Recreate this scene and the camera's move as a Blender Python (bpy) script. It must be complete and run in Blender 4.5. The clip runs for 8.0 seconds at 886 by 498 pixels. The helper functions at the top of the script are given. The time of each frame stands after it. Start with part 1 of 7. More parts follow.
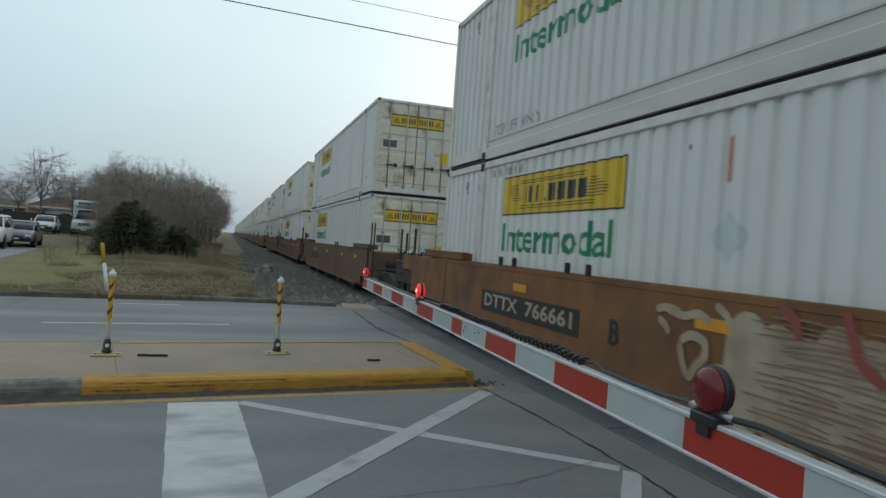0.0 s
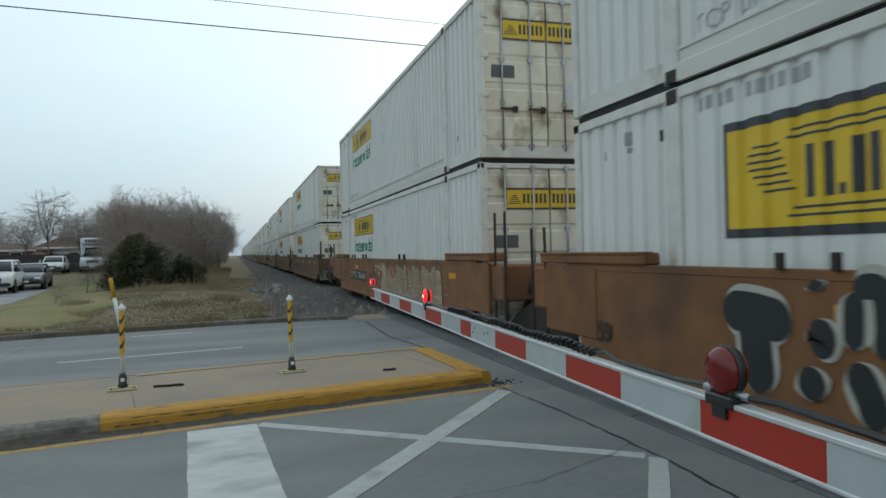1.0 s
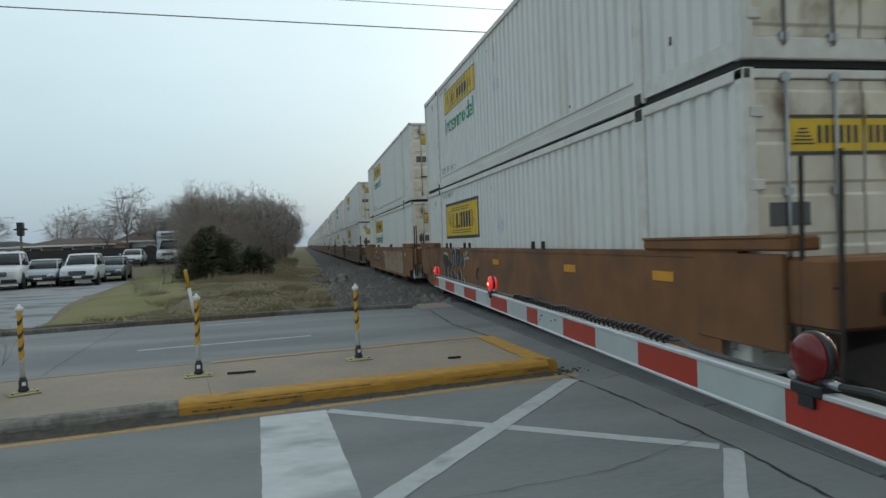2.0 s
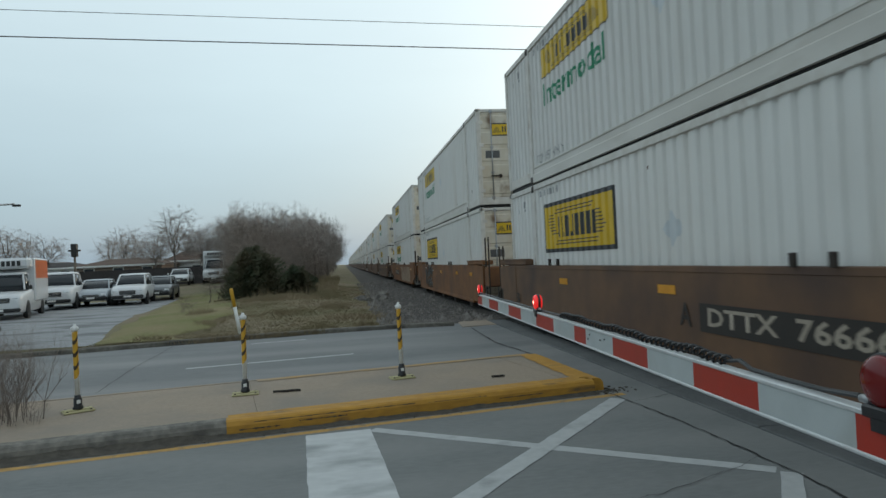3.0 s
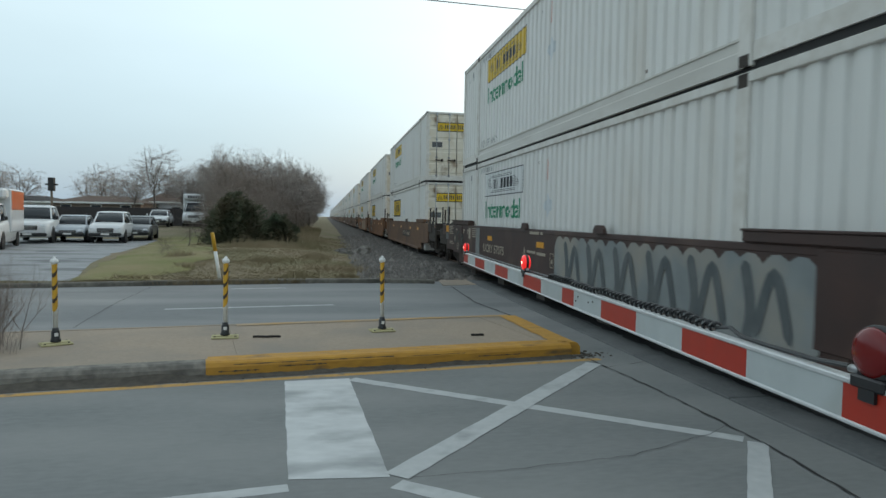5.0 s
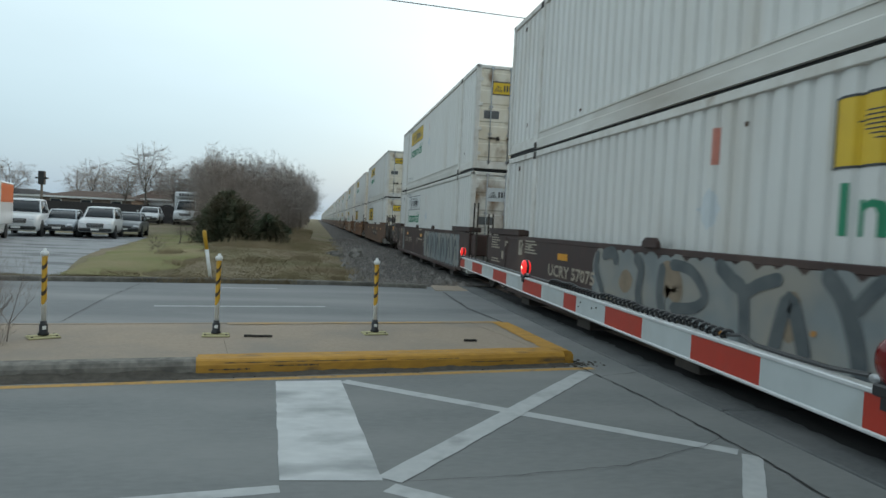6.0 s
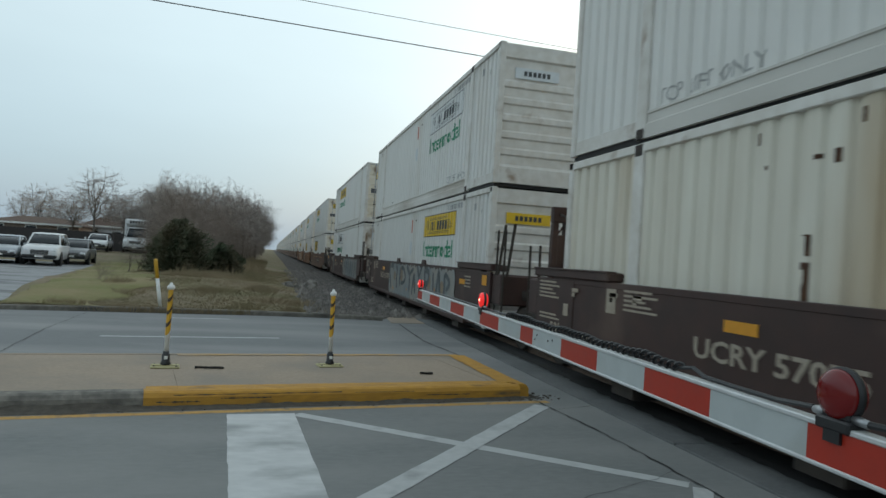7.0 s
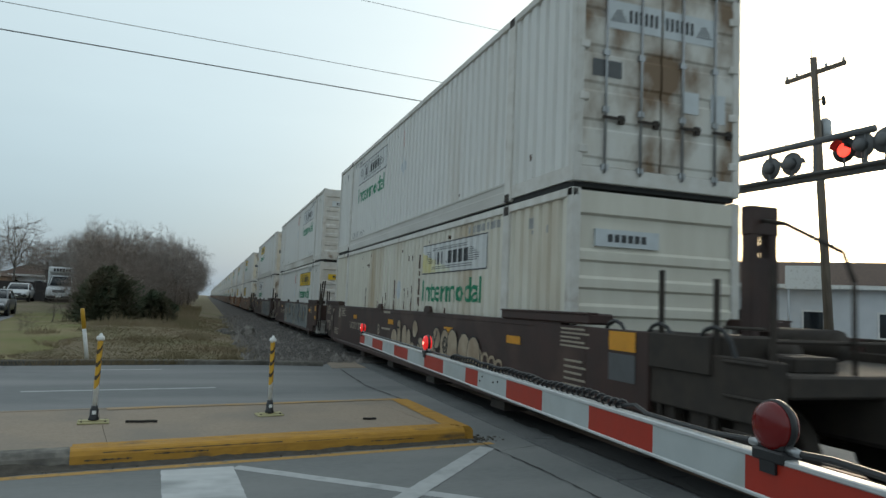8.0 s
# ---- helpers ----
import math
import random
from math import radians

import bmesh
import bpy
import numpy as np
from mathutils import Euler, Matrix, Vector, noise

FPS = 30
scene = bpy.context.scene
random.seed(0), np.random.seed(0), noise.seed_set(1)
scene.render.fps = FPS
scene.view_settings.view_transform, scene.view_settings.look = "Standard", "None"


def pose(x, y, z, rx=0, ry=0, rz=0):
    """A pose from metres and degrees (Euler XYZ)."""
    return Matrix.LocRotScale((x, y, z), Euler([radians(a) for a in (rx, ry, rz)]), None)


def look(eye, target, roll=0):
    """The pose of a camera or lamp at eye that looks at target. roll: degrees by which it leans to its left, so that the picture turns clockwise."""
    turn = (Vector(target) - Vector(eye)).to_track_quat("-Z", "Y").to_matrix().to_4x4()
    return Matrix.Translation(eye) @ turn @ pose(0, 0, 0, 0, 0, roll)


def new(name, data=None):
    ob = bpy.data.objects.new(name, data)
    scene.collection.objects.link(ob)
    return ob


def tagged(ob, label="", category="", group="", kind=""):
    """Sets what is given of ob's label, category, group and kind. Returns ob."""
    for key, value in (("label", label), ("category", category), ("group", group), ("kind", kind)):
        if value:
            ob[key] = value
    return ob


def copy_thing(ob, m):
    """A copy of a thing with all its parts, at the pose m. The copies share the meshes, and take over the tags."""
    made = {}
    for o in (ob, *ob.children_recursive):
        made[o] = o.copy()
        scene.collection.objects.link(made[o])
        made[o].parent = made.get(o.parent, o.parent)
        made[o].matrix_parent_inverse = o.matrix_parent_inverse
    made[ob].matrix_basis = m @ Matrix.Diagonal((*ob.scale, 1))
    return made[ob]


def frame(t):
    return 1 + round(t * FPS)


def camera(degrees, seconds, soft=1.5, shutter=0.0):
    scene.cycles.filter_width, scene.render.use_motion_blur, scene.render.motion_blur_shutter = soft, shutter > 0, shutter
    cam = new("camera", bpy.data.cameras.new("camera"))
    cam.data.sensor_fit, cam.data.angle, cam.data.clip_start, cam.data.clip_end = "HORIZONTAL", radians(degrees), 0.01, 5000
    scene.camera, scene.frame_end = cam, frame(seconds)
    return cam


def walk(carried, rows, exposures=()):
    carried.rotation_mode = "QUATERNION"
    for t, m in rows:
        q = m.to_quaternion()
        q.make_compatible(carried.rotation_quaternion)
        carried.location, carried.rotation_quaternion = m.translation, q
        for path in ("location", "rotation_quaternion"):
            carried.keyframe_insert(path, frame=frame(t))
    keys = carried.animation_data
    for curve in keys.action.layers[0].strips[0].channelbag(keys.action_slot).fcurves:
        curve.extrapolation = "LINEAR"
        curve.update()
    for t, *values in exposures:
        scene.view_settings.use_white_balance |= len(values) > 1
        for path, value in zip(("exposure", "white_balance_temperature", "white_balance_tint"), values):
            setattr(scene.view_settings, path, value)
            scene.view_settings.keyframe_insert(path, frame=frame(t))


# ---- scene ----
cam = camera(66.2, 8.0, shutter=0.12)
PATH = [
    (0, (-0.191, -0.331, 1.677), (0.411, 1.576, 1.672), 4.1),
    (0.2, (-0.169, -0.32, 1.676), (0.403, 1.596, 1.654), 3.2),
    (0.4, (-0.165, -0.315, 1.655), (0.387, 1.607, 1.663), 2.2),
    (0.5, (-0.169, -0.335, 1.666), (0.287, 1.612, 1.638), 0.4),
    (0.6, (-0.148, -0.323, 1.667), (0.361, 1.611, 1.672), -0.7),
    (0.8, (-0.121, -0.279, 1.673), (0.501, 1.621, 1.631), -3.3),
    (1, (-0.15, -0.312, 1.679), (0.431, 1.601, 1.682), -1.4),
    (1.2, (-0.161, -0.289, 1.653), (0.397, 1.632, 1.656), 0.8),
    (2.3, (-0.156, -0.286, 1.676), (0.133, 1.693, 1.637), -4.2),
    (2.5, (-0.144, -0.273, 1.679), (0.075, 1.714, 1.627), -4.7),
    (2.7, (-0.178, -0.276, 1.695), (0.176, 1.693, 1.67), -2.9),
    (2.9, (-0.178, -0.258, 1.688), (0.189, 1.708, 1.704), -2.7),
    (3, (-0.186, -0.272, 1.683), (0.103, 1.706, 1.714), -2.7),
    (3.5, (-0.173, -0.262, 1.673), (0.189, 1.705, 1.626), -4.8),
    (3.7, (-0.169, -0.25, 1.664), (0.26, 1.7, 1.547), -5.6),
    (3.9, (-0.157, -0.195, 1.655), (0.429, 1.713, 1.533), -5.3),
    (4, (-0.187, -0.193, 1.638), (0.423, 1.707, 1.501), -1.4),
    (4.1, (-0.199, -0.174, 1.642), (0.419, 1.725, 1.528), 2.4),
    (4.3, (-0.238, -0.192, 1.652), (0.218, 1.754, 1.573), 0.6),
    (4.5, (-0.272, -0.226, 1.657), (0.143, 1.73, 1.608), -1.3),
    (4.7, (-0.239, -0.273, 1.663), (0.136, 1.69, 1.595), -0.0),
    (5.8, (-0.313, -0.206, 1.62), (0.006, 1.766, 1.516), 1.6),
    (6, (-0.306, -0.207, 1.622), (0.062, 1.758, 1.552), 2.8),
    (6.2, (-0.319, -0.225, 1.622), (0.087, 1.732, 1.576), 2.7),
    (6.5, (-0.292, -0.215, 1.633), (0.182, 1.728, 1.645), 2.1),
    (7, (-0.324, -0.229, 1.618), (0.163, 1.71, 1.651), 3.7),
    (7.4, (-0.345, -0.232, 1.625), (0.17, 1.699, 1.691), 5.3),
    (7.5, (-0.344, -0.244, 1.62), (0.144, 1.694, 1.7), 5.2),
    (7.8, (-0.332, -0.228, 1.627), (0.304, 1.662, 1.778), 3.6),
    (8, (-0.353, -0.249, 1.627), (0.296, 1.635, 1.791), 2.4),
]
EXPOSURES = [(0.0, 0.03), (0.5, 0.2), (1.0, 0.24), (1.6, 0.15), (2.5, 0.04), (3.0, 0.0), (3.5, -0.06), (3.8, 0.1), (4.0, 0.34), (4.3, 0.42), (4.5, 0.28), (5.2, 0.3), (6.0, 0.33), (6.5, 0.22), (7.0, 0.1), (7.5, 0.0), (8.0, -0.08)]
walk(cam, [(t, look(eye, target, roll)) for t, eye, target, roll in PATH], EXPOSURES)

# ---- world, sun, exposure ----
SUN_DIR = Vector((0.745, 0.648, 0.16)).normalized()
world = bpy.data.worlds.new("overcast_evening")
scene.world = world
world.use_nodes = True
wn, wl = world.node_tree.nodes, world.node_tree.links
wn.clear()


def wnode(kind, **values):
    n = wn.new(kind)
    for key, value in values.items():
        n.inputs[key].default_value = value
    return n


def wmath(op, a, b=None):
    n = wn.new("ShaderNodeMath")
    n.operation = op
    for i, v in enumerate((a, b)):
        if v is None:
            continue
        if isinstance(v, (int, float)):
            n.inputs[i].default_value = v
        else:
            wl.new(v, n.inputs[i])
    return n.outputs[0]


sky = wn.new("ShaderNodeTexSky")
sky.sky_type, sky.sun_disc = "NISHITA", False
sky.sun_elevation, sky.sun_rotation = math.asin(SUN_DIR.z), math.atan2(SUN_DIR.x, SUN_DIR.y)
sky.dust_density = 4.0
sky_dim = wn.new("ShaderNodeMix")
sky_dim.data_type, sky_dim.blend_type = "RGBA", "MULTIPLY"
sky_dim.inputs["Factor"].default_value = 1.0
sky_dim.inputs["B"].default_value = (0.06, 0.06, 0.06, 1)
wl.new(sky.outputs[0], sky_dim.inputs["A"])
coord = wn.new("ShaderNodeTexCoord")
split = wn.new("ShaderNodeSeparateXYZ")
wl.new(coord.outputs["Generated"], split.inputs[0])
up = wmath("MAXIMUM", split.outputs["Z"], 0.0)
# the cloud deck: bluish and dim at the horizon, bright and white overhead
deck = wn.new("ShaderNodeValToRGB")
deck.color_ramp.elements[0].position, deck.color_ramp.elements[0].color = 0.0, (0.385, 0.51, 0.615, 1)
deck.color_ramp.elements[1].position, deck.color_ramp.elements[1].color = 0.9, (0.66, 0.78, 0.825, 1)
for p, c in ((0.1, (0.44, 0.60, 0.705, 1)), (0.25, (0.635, 0.80, 0.865, 1)), (0.45, (0.795, 0.95, 0.99, 1))):
    e = deck.color_ramp.elements.new(p)
    e.color = c
wl.new(up, deck.inputs[0])
# the deck is dimmer on the side away from the low sun
away = wn.new("ShaderNodeVectorMath")
away.operation = "DOT_PRODUCT"
away.inputs[1].default_value = SUN_DIR
wl.new(coord.outputs["Generated"], away.inputs[0])
# thin cloud structure
cloud = wnode("ShaderNodeTexNoise", Scale=2.2, Detail=5.0, Roughness=0.55)
stretch = wn.new("ShaderNodeMapping")
stretch.inputs["Scale"].default_value = (1, 1, 3.5)
wl.new(coord.outputs["Generated"], stretch.inputs[0])
wl.new(stretch.outputs[0], cloud.inputs["Vector"])
cloud_amp = wmath("ADD", wmath("MULTIPLY", cloud.outputs[0], 0.16), 0.92)
deck_c = wn.new("ShaderNodeVectorMath")
deck_c.operation = "SCALE"
wl.new(deck.outputs[0], deck_c.inputs[0])
wl.new(wmath("MULTIPLY", cloud_amp, wmath("ADD", wmath("MULTIPLY", away.outputs["Value"], 0.17), 0.86)), deck_c.inputs["Scale"])
# the sun behind the cloud: a wide soft brightening
dot = wn.new("ShaderNodeVectorMath")
dot.operation = "DOT_PRODUCT"
dot.inputs[1].default_value = SUN_DIR
wl.new(coord.outputs["Generated"], dot.inputs[0])
facing = wmath("MAXIMUM", dot.outputs["Value"], 0.0)
glow = wmath("ADD", wmath("MULTIPLY", wmath("POWER", facing, 12.0), 0.55), wmath("MULTIPLY", wmath("POWER", facing, 220.0), 2.2))
glow_c = wn.new("ShaderNodeVectorMath")
glow_c.operation = "SCALE"
glow_c.inputs[0].default_value = (1.0, 0.92, 0.74)
wl.new(glow, glow_c.inputs["Scale"])
total = wn.new("ShaderNodeVectorMath")
total.operation = "ADD"
wl.new(deck_c.outputs[0], total.inputs[0])
wl.new(glow_c.outputs[0], total.inputs[1])
total2 = wn.new("ShaderNodeVectorMath")
total2.operation = "ADD"
wl.new(total.outputs[0], total2.inputs[0])
wl.new(sky_dim.outputs["Result"], total2.inputs[1])
bg = wn.new("ShaderNodeBackground")
bg.inputs["Strength"].default_value = 0.87
wl.new(total2.outputs[0], bg.inputs["Color"])
wout = wn.new("ShaderNodeOutputWorld")
wl.new(bg.outputs[0], wout.inputs["Surface"])

sun_data = bpy.data.lights.new("sun", "SUN")
sun_data.energy, sun_data.angle, sun_data.color = 0.7, radians(12), (1.0, 0.88, 0.7)
sun = new("sun", sun_data)
sun.matrix_world = look(SUN_DIR * 50, (0, 0, 0))


# ---- materials ----
def material(name, base, second=None, rough=0.7, metal=0.0, scale=8.0, amount=0.5, bump=0.15, bump_scale=60.0,
             stain=None, stain_scale=1.2, stain_at=0.6, stain_soft=0.15, object_random=0.0, emit=None, emit_strength=0.0,
             stretch_xyz=(1, 1, 1), bump_distance=0.01):
    """Base colour varied by a fine noise towards second, a larger stain colour, and a bump."""
    m = bpy.data.materials.new(name)
    m.use_nodes = True
    nt = m.node_tree
    nodes, links = nt.nodes, nt.links
    b = nodes["Principled BSDF"]
    b.inputs["Roughness"].default_value, b.inputs["Metallic"].default_value = rough, metal
    tc = nodes.new("ShaderNodeTexCoord")
    mp = nodes.new("ShaderNodeMapping")
    mp.inputs["Scale"].default_value = stretch_xyz
    links.new(tc.outputs["Object"], mp.inputs[0])

    def noise_at(s, detail=4.0):
        n = nodes.new("ShaderNodeTexNoise")
        n.inputs["Scale"].default_value, n.inputs["Detail"].default_value = s, detail
        links.new(mp.outputs[0], n.inputs["Vector"])
        return n.outputs[0]

    def mix(fac, a, c):
        n = nodes.new("ShaderNodeMix")
        n.data_type = "RGBA"
        links.new(fac, n.inputs["Factor"])
        for s, v in (("A", a), ("B", c)):
            if isinstance(v, tuple):
                n.inputs[s].default_value = (*v, 1)
            else:
                links.new(v, n.inputs[s])
        return n.outputs["Result"]

    def ramp(fac, lo, hi):
        n = nodes.new("ShaderNodeMapRange")
        n.inputs["From Min"].default_value, n.inputs["From Max"].default_value = lo, hi
        links.new(fac, n.inputs["Value"])
        return n.outputs[0]

    second = second or tuple(c * 0.75 for c in base)
    colour = mix(ramp(noise_at(scale), 0.5 - 0.35 / max(amount, 0.05) * 0.5, 0.5 + 0.35 / max(amount, 0.05) * 0.5), base, second)
    if stain:
        colour = mix(ramp(noise_at(stain_scale, 6.0), stain_at - stain_soft, stain_at + stain_soft), colour, stain)
    if object_random:
        info = nodes.new("ShaderNodeObjectInfo")
        hsv = nodes.new("ShaderNodeHueSaturation")
        links.new(colour, hsv.inputs["Color"])
        mr = nodes.new("ShaderNodeMapRange")
        mr.inputs["To Min"].default_value, mr.inputs["To Max"].default_value = 1 - object_random, 1 + object_random
        links.new(info.outputs["Random"], mr.inputs["Value"])
        links.new(mr.outputs[0], hsv.inputs["Value"])
        colour = hsv.outputs[0]
    links.new(colour, b.inputs["Base Color"])
    if bump:
        bp = nodes.new("ShaderNodeBump")
        bp.inputs["Strength"].default_value, bp.inputs["Distance"].default_value = bump, bump_distance
        links.new(noise_at(bump_scale, 3.0), bp.inputs["Height"])
        links.new(bp.outputs[0], b.inputs["Normal"])
    if emit:
        b.inputs["Emission Color"].default_value = (*emit, 1)
        b.inputs["Emission Strength"].default_value = emit_strength
    return m


M = {}
M["asphalt"] = material("asphalt", (0.188, 0.196, 0.193), (0.150, 0.157, 0.157), 0.85, scale=22, amount=0.8, stain=(0.245, 0.247, 0.238), stain_scale=0.8, stain_at=0.56, stain_soft=0.2, bump=0.4, bump_scale=180, bump_distance=0.004, stretch_xyz=(0.4, 1, 1))
M["asphalt_far"] = material("asphalt_far", (0.185, 0.19, 0.192), (0.15, 0.154, 0.157), 0.85, scale=18, amount=0.8, stain=(0.25, 0.25, 0.245), stain_scale=0.7, stain_at=0.55, stain_soft=0.14, bump=0.4, bump_scale=170, bump_distance=0.004, stretch_xyz=(0.22, 1, 1))
# crossing asphalt with the shade beside the train put into its base colour
M["asphalt_dark"] = material("train_shaded_asphalt", (0.125, 0.13, 0.13), (0.095, 0.10, 0.10), 0.85, scale=20, amount=0.9, stain=(0.16, 0.162, 0.16), stain_scale=1.2, stain_at=0.6, bump=0.5, bump_scale=120, bump_distance=0.006)
M["lot"] = material("lot_asphalt", (0.27, 0.275, 0.285), (0.20, 0.205, 0.21), 0.7, scale=4, amount=0.9, stain=(0.11, 0.115, 0.12), stain_scale=0.8, stain_at=0.56, stain_soft=0.05, bump=0.3, bump_scale=60, stretch_xyz=(0.5, 1, 1))
M["concrete"] = material("median_concrete", (0.36, 0.285, 0.215), (0.285, 0.225, 0.17), 0.9, scale=30, amount=0.8, stain=(0.235, 0.205, 0.172), stain_scale=0.9, stain_at=0.6, bump=0.35, bump_scale=140, bump_distance=0.004)
M["kerb"] = material("kerb_concrete", (0.25, 0.23, 0.20), (0.14, 0.13, 0.115), 0.92, scale=12, amount=0.9, stain=(0.085, 0.078, 0.07), stain_scale=3.0, stain_at=0.6, bump=0.5, bump_scale=80)
M["kerb_yellow"] = material("yellow_kerb_paint", (0.52, 0.27, 0.035), (0.40, 0.20, 0.03), 0.75, scale=14, amount=0.9, stain=(0.10, 0.075, 0.05), stain_scale=3.0, stain_at=0.66, stain_soft=0.06, bump=0.4, bump_scale=90, stretch_xyz=(0.5, 1, 2.0))
M["worn_yellow"] = material("worn_yellow_paint", (0.46, 0.27, 0.09), (0.38, 0.25, 0.12), 0.8, scale=8, amount=1.0, stain=(0.33, 0.25, 0.175), stain_scale=2.2, stain_at=0.52, stain_soft=0.12, bump=0.3, bump_scale=120, bump_distance=0.004)
M["kerb_old"] = material("old_kerb_concrete", (0.20, 0.185, 0.16), (0.12, 0.11, 0.095), 0.95, scale=10, amount=1.0, stain=(0.07, 0.064, 0.055), stain_scale=2.0, stain_at=0.55, stain_soft=0.12, bump=0.6, bump_scale=60)
M["line_yellow"] = material("yellow_line_paint", (0.52, 0.30, 0.08), (0.40, 0.24, 0.08), 0.8, scale=25, amount=1.0, stain=(0.18, 0.15, 0.11), stain_scale=7, stain_at=0.62, stain_soft=0.08, bump=0.3, bump_scale=150, bump_distance=0.004)
M["line_white"] = material("white_line_paint", (0.47, 0.48, 0.475), (0.40, 0.41, 0.41), 0.8, scale=9, amount=0.8, stain=(0.27, 0.275, 0.275), stain_scale=3, stain_at=0.66, stain_soft=0.1, bump=0.3, bump_scale=150, bump_distance=0.004)
M["bar_white"] = material("white_bar_paint", (0.56, 0.57, 0.565), (0.47, 0.48, 0.48), 0.8, scale=6, amount=0.9, stain=(0.28, 0.29, 0.29), stain_scale=1.7, stain_at=0.57, stain_soft=0.10, bump=0.3, bump_scale=150, stretch_xyz=(0.7, 1.3, 1), bump_distance=0.002)
M["crack"] = material("crack_tar", (0.035, 0.034, 0.033), None, 0.9, bump=0)
M["grass"] = material("dry_grass_ground", (0.235, 0.185, 0.12), (0.165, 0.13, 0.082), 1.0, scale=4, amount=1.0, stain=(0.15, 0.145, 0.065), stain_scale=0.16, stain_at=0.55, stain_soft=0.12, bump=0.8, bump_scale=25, bump_distance=0.05)
M["ballast"] = material("ballast_gravel", (0.115, 0.10, 0.09), (0.05, 0.045, 0.042), 1.0, scale=9, amount=1.0, stain=(0.16, 0.15, 0.135), stain_scale=1.4, stain_at=0.63, stain_soft=0.05, bump=1.0, bump_scale=22, bump_distance=0.05)
M["rubber"] = material("crossing_rubber", (0.035, 0.035, 0.035), None, 0.8, scale=20, bump=0.3)
M["rail"] = material("rail_steel", (0.16, 0.11, 0.08), (0.08, 0.05, 0.035), 0.5, 0.7, scale=30)
M["white_wall"] = material("container_white", (0.70, 0.695, 0.67), (0.63, 0.62, 0.59), 0.55, scale=3, amount=0.6, stain=(0.50, 0.44, 0.36), stain_scale=0.5, stain_at=0.70, stain_soft=0.14, object_random=0.07, bump=0.05, bump_scale=8, stretch_xyz=(1, 1, 0.25))
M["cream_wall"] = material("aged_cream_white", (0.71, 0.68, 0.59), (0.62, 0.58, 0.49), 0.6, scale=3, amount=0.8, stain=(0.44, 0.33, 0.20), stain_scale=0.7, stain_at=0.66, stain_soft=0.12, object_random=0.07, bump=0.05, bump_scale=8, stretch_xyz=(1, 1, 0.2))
M["rail_grimy"] = material("grimy_white_rail", (0.60, 0.585, 0.545), (0.50, 0.48, 0.44), 0.6, scale=2.5, amount=0.9, stain=(0.36, 0.32, 0.27), stain_scale=1.1, stain_at=0.62, stain_soft=0.1, object_random=0.08, bump=0.08, bump_scale=30, stretch_xyz=(1, 0.25, 1))
M["white_frame"] = material("container_frame_white", (0.68, 0.665, 0.63), (0.55, 0.52, 0.47), 0.55, scale=5, amount=0.8, stain=(0.25, 0.17, 0.11), stain_scale=1.8, stain_at=0.70, stain_soft=0.08, object_random=0.06, bump=0.08, bump_scale=30)
M["door_white"] = material("container_door_white", (0.70, 0.66, 0.57), (0.60, 0.53, 0.41), 0.6, scale=3, amount=0.9, stain=(0.17, 0.095, 0.05), stain_scale=1.5, stain_at=0.66, stain_soft=0.07, object_random=0.08, bump=0.1, bump_scale=30, stretch_xyz=(1, 1, 0.7))
M["door_blotched"] = material("blotched_container_door", (0.68, 0.67, 0.63), (0.60, 0.57, 0.51), 0.6, scale=3, amount=0.9, stain=(0.20, 0.13, 0.075), stain_scale=1.6, stain_at=0.545, stain_soft=0.09, bump=0.1, bump_scale=30, stretch_xyz=(1, 1, 0.6))
# even near-black, seen in the gap between stacked containers
M["gap_dark"] = material("near_black_underframe", (0.02, 0.02, 0.02), None, 0.8, bump=0)
M["rust"] = material("rust_streak", (0.10, 0.045, 0.02), (0.05, 0.025, 0.015), 0.95, scale=14, amount=1.0, bump=0.3)
M["logo_faded"] = material("faded_yellow_decal", (0.66, 0.58, 0.20), (0.68, 0.64, 0.42), 0.6, scale=3, amount=1.0, bump=0)
M["logo_faded_pale"] = material("pale_faded_yellow_decal", (0.68, 0.66, 0.45), (0.70, 0.70, 0.60), 0.6, scale=3, amount=1.0, bump=0)
M["logo_yellow"] = material("yellow_decal", (0.70, 0.46, 0.015), (0.62, 0.40, 0.015), 0.5, scale=4, amount=0.7, bump=0, object_random=0.05)
M["logo_black"] = material("black_decal", (0.025, 0.028, 0.032), (0.05, 0.052, 0.055), 0.5, scale=8, bump=0)
M["logo_white"] = material("white_decal", (0.72, 0.73, 0.72), None, 0.5, scale=5, amount=0.3, bump=0)
M["green_letter"] = material("green_decal", (0.008, 0.19, 0.09), (0.015, 0.24, 0.12), 0.5, scale=6, bump=0)
M["grey_letter"] = material("faded_grey_lettering", (0.26, 0.265, 0.265), (0.42, 0.42, 0.41), 0.6, scale=9, bump=0)
M["decal_grey"] = material("pale_grey_decal", (0.62, 0.66, 0.68), None, 0.4, scale=5, amount=0.4, bump=0)
M["decal_red"] = material("faded_red_decal", (0.60, 0.22, 0.16), None, 0.5, bump=0)
M["well_tan"] = material("tan_brown_railcar_paint", (0.235, 0.103, 0.036), (0.165, 0.071, 0.028), 0.8, scale=3, amount=0.8, stain=(0.10, 0.05, 0.03), stain_scale=0.8, stain_at=0.62, stain_soft=0.14, bump=0.12, bump_scale=25, object_random=0.06)
M["well_maroon"] = material("maroon_railcar_paint", (0.050, 0.022, 0.017), (0.034, 0.017, 0.014), 0.6, scale=3, amount=0.8, stain=(0.10, 0.06, 0.045), stain_scale=0.9, stain_at=0.66, stain_soft=0.12, bump=0.1, bump_scale=25, object_random=0.06)
